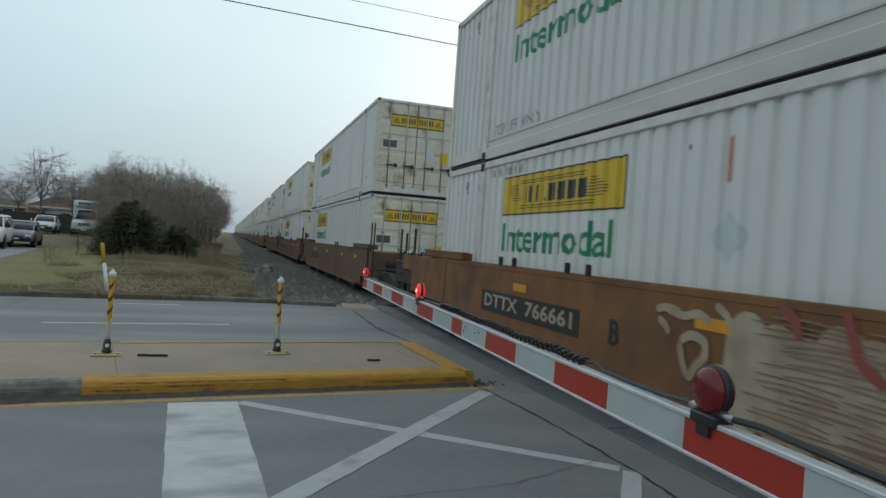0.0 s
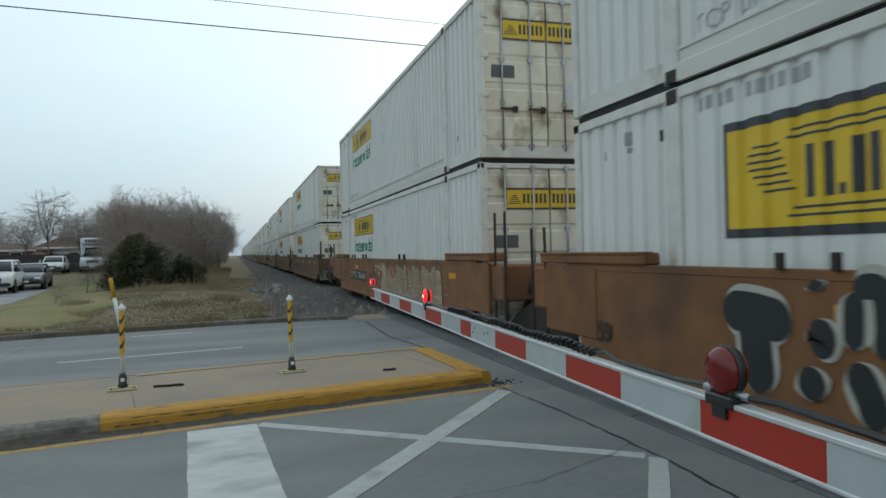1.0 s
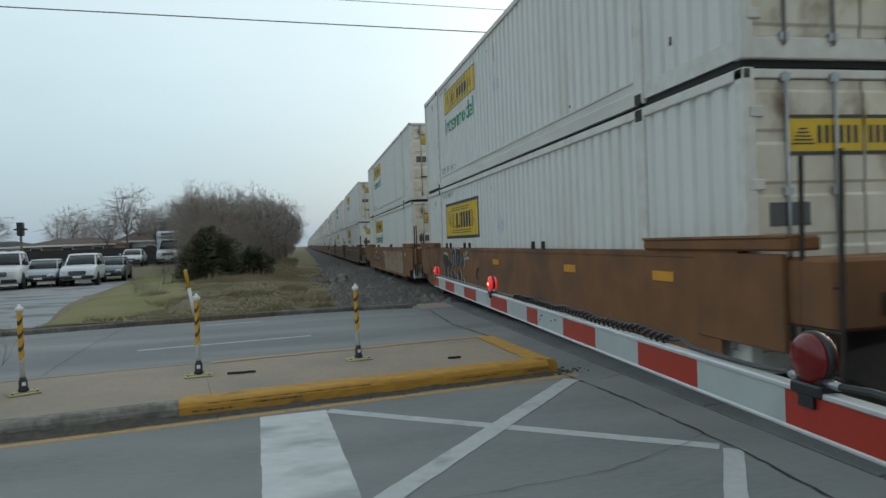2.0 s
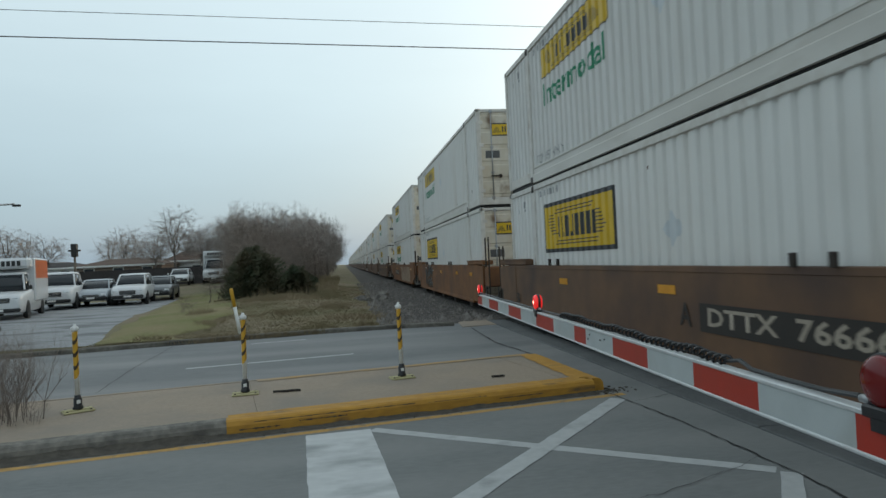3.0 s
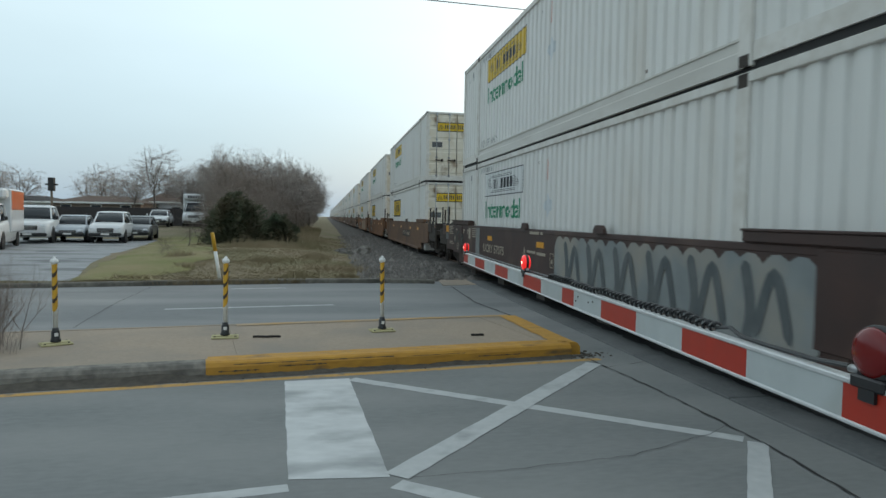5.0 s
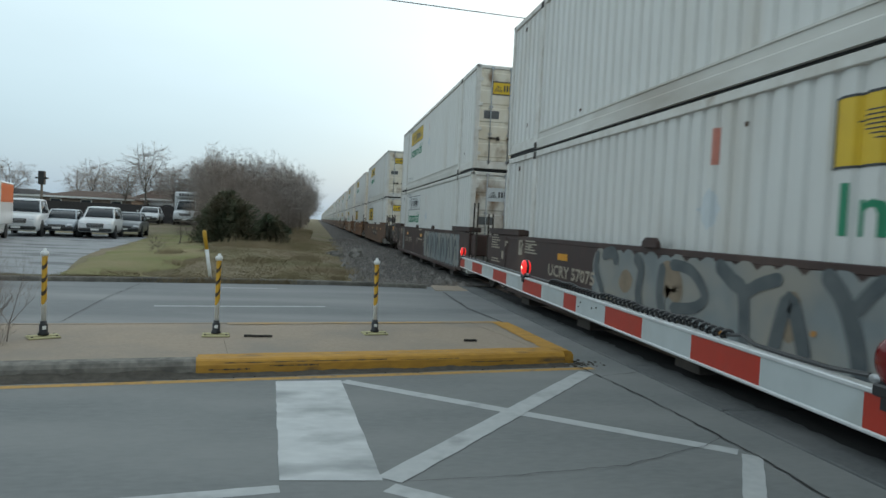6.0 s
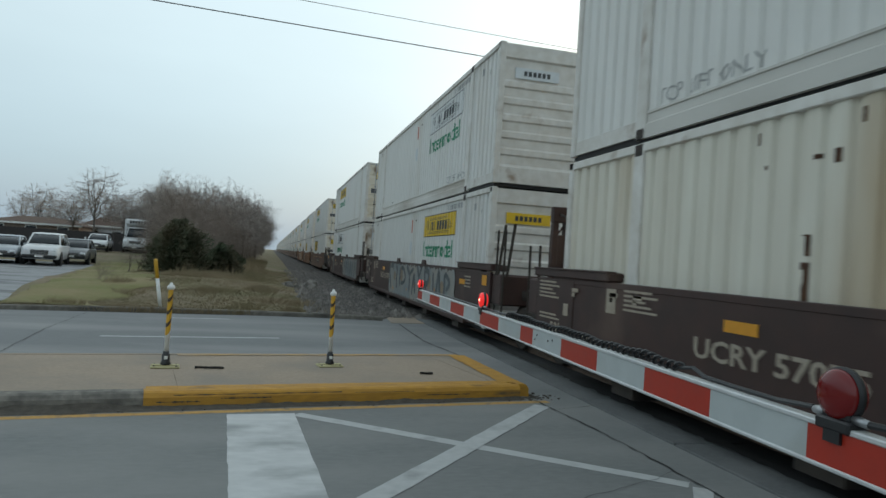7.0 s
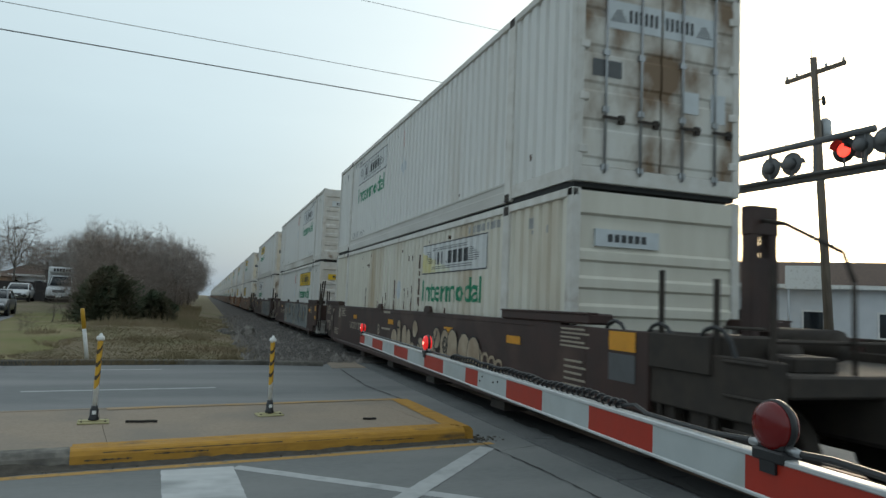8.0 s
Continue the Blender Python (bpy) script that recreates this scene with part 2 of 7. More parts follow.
M["well_rust"] = material("rust_red_railcar_paint", (0.165, 0.084, 0.042), (0.12, 0.064, 0.034), 0.7, scale=3, amount=0.8, stain=(0.07, 0.04, 0.03), stain_scale=0.8, stain_at=0.6, stain_soft=0.14, bump=0.12, bump_scale=25, object_random=0.06)
M["truck_dark"] = material("dirty_bogie_steel", (0.028, 0.022, 0.018), (0.045, 0.034, 0.026), 0.8, scale=6, amount=0.9, bump=0.2)
M["reflector"] = material("orange_reflector", (0.75, 0.33, 0.02), None, 0.35, bump=0)
M["stencil"] = material("cream_stencil", (0.40, 0.345, 0.27), (0.30, 0.25, 0.20), 0.7, scale=10, bump=0)
M["stencil_box"] = material("black_stencil_box", (0.03, 0.024, 0.02), None, 0.7, bump=0)
M["spray_cream"] = material("cream_spray_paint", (0.42, 0.335, 0.24), (0.33, 0.25, 0.17), 0.7, scale=4, amount=1.0, stain=(0.25, 0.16, 0.10), stain_scale=2.0, stain_at=0.66, bump=0)
M["spray_line"] = material("brown_spray_line", (0.20, 0.12, 0.07), (0.26, 0.17, 0.10), 0.7, scale=3, amount=1.0, bump=0)
M["spray_fill"] = material("pale_blue_grey_spray_paint", (0.215, 0.235, 0.235), (0.165, 0.185, 0.19), 0.7, scale=2, amount=1.0, stain=(0.27, 0.25, 0.215), stain_scale=0.9, stain_at=0.56, stain_soft=0.1, bump=0)
M["spray_slate"] = material("dark_slate_spray_paint", (0.062, 0.074, 0.080), (0.10, 0.11, 0.112), 0.7, scale=4, amount=1.0, bump=0)
M["spray_grey"] = material("grey_spray_paint", (0.16, 0.17, 0.17), (0.22, 0.22, 0.21), 0.7, scale=5, amount=1.0, bump=0)
M["spray_tan"] = material("tan_spray_paint", (0.25, 0.19, 0.13), (0.19, 0.145, 0.1), 0.7, scale=5, amount=1.0, bump=0)
M["spray_black"] = material("black_spray_paint", (0.016, 0.018, 0.02), None, 0.6, bump=0)
M["spray_pale"] = material("pale_spray_paint", (0.50, 0.46, 0.40), None, 0.7, bump=0)
M["spray_red"] = material("red_spray_paint", (0.30, 0.06, 0.05), (0.24, 0.07, 0.05), 0.7, scale=5, amount=1.0, bump=0)
M["spray_teal"] = material("faded_teal_spray_paint", (0.055, 0.075, 0.07), (0.08, 0.07, 0.065), 0.7, scale=4, amount=1.0, bump=0)
M["spray_orange"] = material("orange_spray_paint", (0.5, 0.22, 0.04), None, 0.7, bump=0)
M["arm_red"] = material("red_reflective_sheet", (0.42, 0.028, 0.012), (0.36, 0.03, 0.015), 0.4, scale=14, amount=0.7, bump=0.03)
M["arm_white"] = material("white_reflective_sheet", (0.47, 0.50, 0.50), (0.41, 0.44, 0.44), 0.45, scale=9, amount=0.8, stain=(0.36, 0.36, 0.33), stain_scale=3, stain_at=0.66, bump=0.03)
M["arm_edge"] = material("white_aluminium_edge", (0.62, 0.64, 0.64), (0.5, 0.5, 0.5), 0.4, 0.2, scale=20, bump=0.05)
M["black_plastic"] = material("black_plastic", (0.018, 0.018, 0.02), None, 0.45, scale=20, bump=0.05)
M["steel"] = material("galvanised_steel", (0.42, 0.43, 0.44), (0.33, 0.34, 0.35), 0.4, 0.8, scale=20, bump=0.05)
M["lens_dim"] = material("red_lens", (0.13, 0.008, 0.009), None, 0.12, bump=0, emit=(1.0, 0.03, 0.02), emit_strength=0.012)
M["lens_lit"] = material("lit_red_lens", (0.5, 0.02, 0.02), None, 0.15, bump=0, emit=(1.0, 0.03, 0.025), emit_strength=0.55)
M["bulb"] = material("lit_bulb", (0.9, 0.3, 0.25), None, 0.3, bump=0, emit=(1.0, 0.35, 0.25), emit_strength=4.0)
M["post_white"] = material("white_plastic_post", (0.78, 0.78, 0.76), (0.68, 0.68, 0.66), 0.45, scale=18, amount=0.6, stain=(0.48, 0.46, 0.42), stain_scale=7, stain_at=0.68)
M["post_yellow"] = material("yellow_post_sheet", (0.68, 0.38, 0.035), (0.58, 0.32, 0.03), 0.4, scale=18)
M["post_black"] = material("black_post_sheet", (0.075, 0.045, 0.025), (0.04, 0.03, 0.02), 0.5, scale=18)
M["base_cream"] = material("cream_rubber_base", (0.50, 0.45, 0.24), (0.36, 0.32, 0.18), 0.8, scale=20)
M["bark"] = material("grey_bark", (0.15, 0.132, 0.118), (0.10, 0.087, 0.077), 0.95, scale=20, amount=1.0, bump=0.5, object_random=0.2)
M["twig"] = material("bare_twigs", (0.31, 0.272, 0.247), (0.225, 0.195, 0.177), 0.95, scale=3, amount=1.0, bump=0, object_random=0.2)
M["scrub"] = material("dark_scrub_twigs", (0.235, 0.192, 0.164), (0.165, 0.134, 0.114), 0.95, scale=2, amount=1.0, bump=0, object_random=0.25)
M["cedar"] = material("cedar_foliage", (0.042, 0.060, 0.030), (0.085, 0.066, 0.036), 0.9, scale=1.1, amount=1.0, bump=0)
M["straw"] = material("straw_grass", (0.31, 0.245, 0.16), (0.24, 0.188, 0.118), 0.95, scale=0.6, amount=1.0, stain=(0.16, 0.145, 0.07), stain_scale=0.2, stain_at=0.58, bump=0)
M["green_grass"] = material("green_grass", (0.135, 0.15, 0.055), (0.17, 0.155, 0.075), 0.95, scale=0.8, amount=1.0, bump=0)
M["stone"] = material("ballast_stone", (0.20, 0.182, 0.165), (0.09, 0.082, 0.075), 0.95, scale=5, amount=1.0, bump=0.3, object_random=0.3)
M["lawn"] = material("green_lawn_ground", (0.17, 0.165, 0.052), (0.14, 0.145, 0.042), 1.0, scale=5, amount=1.0, stain=(0.23, 0.18, 0.095), stain_scale=0.32, stain_at=0.52, stain_soft=0.16, bump=0.5, bump_scale=30, bump_distance=0.03)
M["gutter"] = material("gutter_dirt", (0.06, 0.052, 0.043), (0.10, 0.088, 0.072), 1.0, scale=14, amount=1.0, bump=0.6, bump_scale=60)
M["sticker_dark"] = material("dark_grey_sticker", (0.10, 0.105, 0.11), None, 0.5, bump=0)
M["debris"] = material("dark_debris", (0.03, 0.026, 0.022), None, 0.9)


# ---- mesh helpers ----
def part(name, bm, mat, parent=None, label=""):
    me = bpy.data.meshes.new(name)
    bmesh.ops.recalc_face_normals(bm, faces=bm.faces[:])
    bm.to_mesh(me)
    bm.free()
    for m in (mat if isinstance(mat, (list, tuple)) else [mat]):
        me.materials.append(m)
    ob = new(name, me)
    if parent is not None:
        ob.parent = parent
    return tagged(ob, label=label)


def mesh_part(name, verts, faces, mat, parent=None, label=""):
    me = bpy.data.meshes.new(name)
    me.from_pydata(verts, [], faces)
    me.update()
    me.materials.append(mat)
    ob = new(name, me)
    if parent is not None:
        ob.parent = parent
    return tagged(ob, label=label)


def empty(name, m=None, **tags):
    ob = new(name)
    ob.empty_display_size = 0.2
    if m is not None:
        ob.matrix_basis = m
    return tagged(ob, **tags)


def box(bm, x0, x1, y0, y1, z0, z1, mi=0, m=None, bevel=0.0):
    vs = [bm.verts.new((x, y, z)) for x in (x0, x1) for y in (y0, y1) for z in (z0, z1)]
    if m is not None:
        for v in vs:
            v.co = m @ v.co
    fs = [bm.faces.new([vs[i] for i in f]) for f in ((0, 1, 3, 2), (4, 6, 7, 5), (0, 4, 5, 1), (2, 3, 7, 6), (0, 2, 6, 4), (1, 5, 7, 3))]
    for f in fs:
        f.material_index = mi
    if bevel:
        es = list({e for f in fs for e in f.edges})
        bmesh.ops.bevel(bm, geom=es, offset=bevel, segments=1, affect="EDGES", profile=0.5)
    return vs


def prism(bm, loop, z0, z1, mi=0, m=None):
    """An upright prism over a loop of (x, y)."""
    lo = [bm.verts.new((x, y, z0)) for x, y in loop]
    hi = [bm.verts.new((x, y, z1)) for x, y in loop]
    if m is not None:
        for v in lo + hi:
            v.co = m @ v.co
    n = len(loop)
    fs = [bm.faces.new(lo[::-1]), bm.faces.new(hi)]
    fs += [bm.faces.new((lo[i], lo[(i + 1) % n], hi[(i + 1) % n], hi[i])) for i in range(n)]
    for f in fs:
        f.material_index = mi
    return lo + hi


def tube(bm, a, b, r0, r1=None, n=8, mi=0, caps=True):
    """A tapered round bar from a to b."""
    a, b = Vector(a), Vector(b)
    r1 = r0 if r1 is None else r1
    q = (b - a).to_track_quat("Z", "Y")
    ring = []
    for p, r in ((a, r0), (b, r1)):
        ring.append([bm.verts.new(p + q @ Vector((r * math.cos(2 * math.pi * i / n), r * math.sin(2 * math.pi * i / n), 0))) for i in range(n)])
    fs = [bm.faces.new((ring[0][i], ring[0][(i + 1) % n], ring[1][(i + 1) % n], ring[1][i])) for i in range(n)]
    if caps:
        fs += [bm.faces.new(ring[0][::-1]), bm.faces.new(ring[1])]
    for f in fs:
        f.material_index = mi
        f.smooth = n > 6
    return ring


def lathe(bm, profile, n=16, m=None, mi=0):
    """A turned solid: profile of (radius, z)."""
    rings = []
    for r, z in profile:
        rings.append([bm.verts.new((r * math.cos(2 * math.pi * i / n), r * math.sin(2 * math.pi * i / n), z)) for i in range(n)])
    fs = []
    for a, b in zip(rings, rings[1:]):
        fs += [bm.faces.new((a[i], a[(i + 1) % n], b[(i + 1) % n], b[i])) for i in range(n)]
    fs += [bm.faces.new(rings[0][::-1]), bm.faces.new(rings[-1])]
    for f in fs:
        f.material_index = mi
        f.smooth = True
    if m is not None:
        for ring in rings:
            for v in ring:
                v.co = m @ v.co


def flat(bm, loop, z, mi=0):
    f = bm.faces.new([bm.verts.new((x, y, z)) for x, y in loop])
    f.material_index = mi
    return f


def letters(text, height, bold=0.0):
    """The outline of a text as a bmesh in the xy plane, its capitals height tall, from (0, 0) to the right."""
    cu = bpy.data.curves.new("lettering", "FONT")
    cu.body, cu.size, cu.offset, cu.resolution_u = text, height / 0.69, bold, 2
    ob = new("lettering", cu)
    me = bpy.data.meshes.new_from_object(ob.evaluated_get(bpy.context.evaluated_depsgraph_get()))
    bm = bmesh.new()
    bm.from_mesh(me)
    bpy.data.objects.remove(ob)
    bpy.data.meshes.remove(me)
    bpy.data.curves.remove(cu)
    return bm


# ---- ground, road, median ----
ROAD = radians(10)
RU, RN = Vector((math.cos(ROAD), math.sin(ROAD), 0)), Vector((-math.sin(ROAD), math.cos(ROAD), 0))


def uv(u, v):
    """Plan place from metres along the road and across it."""
    p = RU * u + RN * v
    return (p.x, p.y)


TRACK_X = 5.17


def ground_z(x, y):
    """The land: level with the road, rising a little far off beside the track."""
    if y < 17 and y > -6:
        return -0.06
    far = min(max((y - 43) / 18, 0), 1)
    side = min(max((-1.0 - x) / 8, 0), 1)
    mound = 0.38 * math.exp(-((x + 3.5) / 3.2) ** 2) * min(max((y - 19) / 9, 0), 1)
    return -0.02 + 0.5 * far * side + mound - 0.12 * min(max((x + 0.3) / 2, 0), 1) * min(max((y - 18) / 5, 0), 1)


def build_ground():
    xs = [-1500, -600, -250, -120, -70] + [-45 + 1.25 * i for i in range(53)] + [26, 40, 70, 140, 400, 1500]
    ys = [-900, -200, -60, -20, -6] + [-5 + 5.4 * i for i in range(4)] + [17.2 + 0.9 * i for i in range(60)] + [76, 90, 120, 180, 300, 600, 1400, 2500]
    bm = bmesh.new()
    grid = [[bm.verts.new((x, y, ground_z(x, y) + (0.03 * noise.noise((x * 0.6, y * 0.6, 0)) if y > 18 else 0))) for x in xs] for y in ys]
    for a, b in zip(grid, grid[1:]):
        for i in range(len(xs) - 1):
            bm.faces.new((a[i], a[i + 1], b[i + 1], b[i])).smooth = True
    tagged(part("ground", bm, M["grass"]), "dry winter grass ground with green patches", "ground", kind="structure")


def build_road():
    bm = bmesh.new()
    flat(bm, [uv(-120, -9), uv(120, -9), uv(120, 8.2), uv(-120, 8.2)], 0.0)
    tagged(part("road", bm, M["asphalt"]), "grey worn asphalt road before the crossing", "road", kind="structure")
    bm = bmesh.new()
    flat(bm, [uv(-120, 8.2), uv(120, 8.2), uv(120, 16.55), uv(-120, 16.55)], 0.0)
    tagged(part("road", bm, M["asphalt_far"]), "grey asphalt road lanes beyond the median", "road", kind="structure")
    # concrete apron beside the crossing at the far edge
    bm = bmesh.new()
    prism(bm, [(2.62, 16.2), (3.6, 16.4), (3.6, 18.2), (2.75, 17.9)], -0.05, 0.012)
    tagged(part("pavement", bm, M["concrete"]), "small grey concrete apron at the track edge", "pavement", kind="structure")


def strip(bm, a, b, w, z, mi=0, ragged=0.0, rng=random):
    a, b = Vector((*a, 0)), Vector((*b, 0))
    d = (b - a).normalized()
    s = Vector((-d.y, d.x, 0)) * w / 2
    n = max(1, int((b - a).length / 0.12)) if ragged else 1
    left, right = [], []
    for i in range(n + 1):
        p = a.lerp(b, i / n)
        left.append(bm.verts.new((*(p + s * (1 + ragged * rng.uniform(-1, 1)))[:2], z)))
        right.append(bm.verts.new((*(p - s * (1 + ragged * rng.uniform(-1, 1)))[:2], z)))
    for i in range(n):
        bm.faces.new((right[i], right[i + 1], left[i + 1], left[i])).material_index = mi


def crack(points, w, name="crack"):
    bm = bmesh.new()
    rng = random.Random(len(points) * 7 + int(points[0][0] * 10))
    path = []
    for a, b in zip(points, points[1:]):
        n = max(2, int((Vector(b) - Vector(a)).length / 0.09))
        path += [Vector(a).lerp(Vector(b), i / n) for i in range(n)]
    path.append(Vector(points[-1]))
    prev = None
    for i, p in enumerate(path):
        d = (path[min(i + 1, len(path) - 1)] - path[max(i - 1, 0)]).normalized()
        s = Vector((-d.y, d.x)) * w * rng.uniform(0.25, 1.0) / 2
        o = Vector((rng.uniform(-1, 1), rng.uniform(-1, 1))) * 0.012
        pair = (bm.verts.new((*(p + s + o), 0.008)), bm.verts.new((*(p - s + o), 0.008)))
        if prev:
            bm.faces.new((prev[0], prev[1], pair[1], pair[0]))
        prev = pair
    return tagged(part(name, bm, M["crack"]), "dark open crack in the asphalt", "crack", kind="structure")


def build_markings():
    rng = random.Random(4)
    white = [((0.02, 6.66), (2.93, 4.42), 0.15), ((2.84, 7.16), (0.21, 4.0), 0.19), ((0.20, 3.88), (2.9, 1.75), 0.15),
             ((2.99, 4.33), (1.62, 2.30), 0.145), ((-0.46, 3.9), (-2.6, 3.55), 0.12)]
    for zz, (a, b, w) in zip((0.002, 0.005, 0.002, 0.005, 0.002), white):
        bm = bmesh.new()
        strip(bm, a, b, w, zz, ragged=0.05, rng=rng)
        tagged(part("road_marking", bm, M["line_white"]), "worn white painted line on asphalt", "road marking", "crossing markings", "structure")
    bm = bmesh.new()
    n = 26
    left = [(-0.64 + 0.17 * i / n + rng.uniform(-0.005, 0.005), 6.63 - 2.6 * i / n) for i in range(n + 1)]
    right = [(0.0 + 0.17 * i / n + rng.uniform(-0.005, 0.005), 6.69 - 2.7 * i / n) for i in range(n + 1)]
    lv, rv = [bm.verts.new((*p, 0.0035)) for p in left], [bm.verts.new((*p, 0.0035)) for p in right]
    for i in range(n):
        bm.faces.new((lv[i + 1], rv[i + 1], rv[i], lv[i]))
    tagged(part("road_marking", bm, M["bar_white"]), "broad white painted bar, scuffed by tyres", "road marking", "crossing markings", "structure")
    for a, b, w, mat, lab in ((uv(-40, 6.78), uv(4.25, 6.76), 0.11, "line_yellow", "worn yellow edge line along the median"),
                              (uv(-0.84, 12.41), uv(2.1, 12.41), 0.11, "line_white", "white dashed lane line"),
                              (uv(-10.2, 12.41), uv(-7.2, 12.41), 0.11, "line_white", "white dashed lane line"),
                              (uv(0.4, 15.6), uv(1.6, 15.6), 0.09, "line_white", "faint white line near the far kerb")):
        bm = bmesh.new()
        strip(bm, a, b, w, 0.002, ragged=0.08, rng=rng)
        tagged(part("road_marking", bm, M[mat]), lab, "road marking", "crossing markings", "structure")
    crack([(2.86, 7.45), (2.95, 6.4), (3.0, 5.5), (3.02, 4.25), (2.95, 3.3), (2.9, 1.8)], 0.03)
    crack([(0.3, 3.96), (1.0, 4.02), (1.9, 4.17), (2.73, 4.56), (2.98, 4.75)], 0.008)
    crack([(2.78, 15.9), (2.72, 14.2), (2.69, 12.8), (2.87, 11.3), (3.0, 10.1)], 0.05)
    crack([(-4.1, 16.2), (-4.0, 12.7), (-3.78, 10.1)], 0.018)
    crack([(2.95, 6.95), (3.55, 7.2), (4.0, 7.3)], 0.014)


def build_median():
    med = empty("median", label="raised beige concrete median with yellow painted nose", category="traffic island", kind="structure")
    far_end, near_end = 4.5, 4.15
    # slabs
    edges = [-40, -24, -16, -12.4, -9.2, -6.1, -3.0, 0.1, 3.75]
    for a, b in zip(edges, edges[1:]):
        bm = bmesh.new()
        p = [uv(a + 0.002, 7.18), uv(b - 0.002, 7.18), uv(b - 0.002, 9.42), uv(a + 0.002, 9.42)]
        prism(bm, p, -0.05, 0.15)
        part("slab", bm, M["concrete"], med)
    bm = bmesh.new()
    prism(bm, [uv(3.756, 7.18), uv(3.92, 7.18), uv(4.22, 9.42), uv(3.756, 9.42)], -0.05, 0.15)
    part("slab", bm, M["concrete"], med)
    # kerbs, rounded over
    def kerb(name, a, b, w, mat, label=""):
        a, b = Vector((*a, 0)), Vector((*b, 0))
        d = (b - a).normalized()
        s = Vector((d.y, -d.x, 0))
        prof = [(0, -0.05), (w + 0.02, -0.05), (w + 0.012, 0.10), (w - 0.015, 0.14), (w - 0.05, 0.156), (0, 0.156)]
        bm = bmesh.new()
        n = max(1, int((b - a).length / 0.3))
        rings = []
        rng = random.Random(int(a.x * 100))
        for i in range(n + 1):
            p = a.lerp(b, i / n)
            j = rng.uniform(-0.006, 0.006)
            rings.append([bm.verts.new(p + s * (x + (j if 0 < k < 5 else 0)) + Vector((0, 0, z))) for k, (x, z) in enumerate(prof)])
        for r0, r1 in zip(rings, rings[1:]):
            for k in range(len(prof)):
                bm.faces.new((r0[k], r0[(k + 1) % len(prof)], r1[(k + 1) % len(prof)], r1[k]))
        bm.faces.new(rings[0]), bm.faces.new(rings[-1][::-1])
        return part(name, bm, mat, med, label)
    kerb("kerb", uv(-40, 7.18), uv(-0.22, 7.18), 0.17, M["kerb"], "unpainted beige concrete kerb")
    kerb("kerb", uv(-0.22, 7.18), uv(4.0, 7.18), 0.17, M["kerb_yellow"], "yellow painted kerb, chipped")
    kerb("kerb", uv(3.95, 7.10), uv(4.24, 9.40), 0.20, M["kerb_yellow"], "yellow painted kerb, chipped")
    kerb("kerb", uv(4.3, 9.42), uv(0.2, 9.42), 0.12, M["worn_yellow"], "yellow painted kerb, chipped")
    kerb("kerb", uv(0.2, 9.42), uv(-40, 9.42), 0.12, M["concrete"])
    # worn yellow band on the top
    bm = bmesh.new()
    strip(bm, uv(-0.2, 7.24), uv(3.9, 7.24), 0.12, 0.157, ragged=0.25, rng=random.Random(3))
    strip(bm, uv(3.9, 7.2), uv(4.2, 9.4), 0.16, 0.1585, ragged=0.2, rng=random.Random(3))
    part("paint_band", bm, M["kerb_yellow"], med, "worn yellow paint on the island edge")
    bm = bmesh.new()
    strip(bm, uv(0.2, 9.37), uv(4.15, 9.40), 0.10, 0.157, ragged=0.35, rng=random.Random(5))
    part("paint_band", bm, M["worn_yellow"], med, "worn faded yellow paint on the island edge")
    # a scraped seam and bare chips along the painted face
    for k, (u0, u1, z, hh) in enumerate(((0.05, 1.75, 0.125, 0.012), (1.9, 2.6, 0.115, 0.008), (0.5, 1.0, 0.085, 0.018), (2.75, 3.3, 0.07, 0.014), (-0.1, 0.3, 0.06, 0.02))):
        bm = bmesh.new()
        prev, rs = None, random.Random(40 + k)
        for i in range(25):
            u = u0 + (u1 - u0) * i / 24
            q = hh * rs.uniform(0.15, 1.0)
            pair = [bm.verts.new((*uv(u, 6.985 + (zz - 0.1) * 0.1 - 0.006), zz)) for zz in (z - q / 2, z + q / 2)]
            if prev:
                bm.faces.new((prev[0], pair[0], pair[1], prev[1]))
            prev = pair
        part("paint_scrape", bm, M["gutter"], med, "dark scraped patch in the paint")
    # ridge of wet dirt and leaf litter against the unpainted kerb
    bm = bmesh.new()
    prev = None
    for i in range(260):
        u = -13 + 17.0 * i / 259
        n1, n2 = noise.noise((u * 2.2, 3, 1)), noise.noise((u * 9, 5, 2))
        fade = min(1.0, max(0.0, (-0.05 - u) * 1.5))
        low = max(0.0, 0.018 + 0.02 * n1 + 0.012 * n2)
        h = (0.055 + 0.02 * n1 + 0.018 * n2) * fade + low * (1 - fade) + 0.004
        row = [bm.verts.new((*uv(u, v), z)) for v, z in ((7.02, h), (6.985, h), (6.95 + 0.01 * n2, h * 0.72), (6.90 + 0.02 * n1, h * 0.35 + 0.004 * n2), (6.855 + 0.03 * n1 + 0.012 * n2, 0.0035))]
        if prev:
            for k in range(4):
                bm.faces.new((prev[k], prev[k + 1], row[k + 1], row[k]))
        prev = row
    bmesh.ops.recalc_face_normals(bm, faces=bm.faces[:])
    tagged(part("dirt_ridge", bm, M["gutter"]), "dark wet dirt and litter piled along the kerb", "dirt", kind="structure")
    # dirt in the gutter
    bm = bmesh.new()
    rng = random.Random(8)
    for i in range(260):
        u, v = rng.uniform(-8, 4.2), 6.97 - abs(rng.gauss(0, 0.06))
        x, y = uv(u, v)
        r = rng.uniform(0.003, 0.012)
        prism(bm, [(x + r * math.cos(a + i), y + r * math.sin(a + i)) for a in (0, 1.3, 2.6, 3.8, 5.1)], 0.0, r * 0.9)
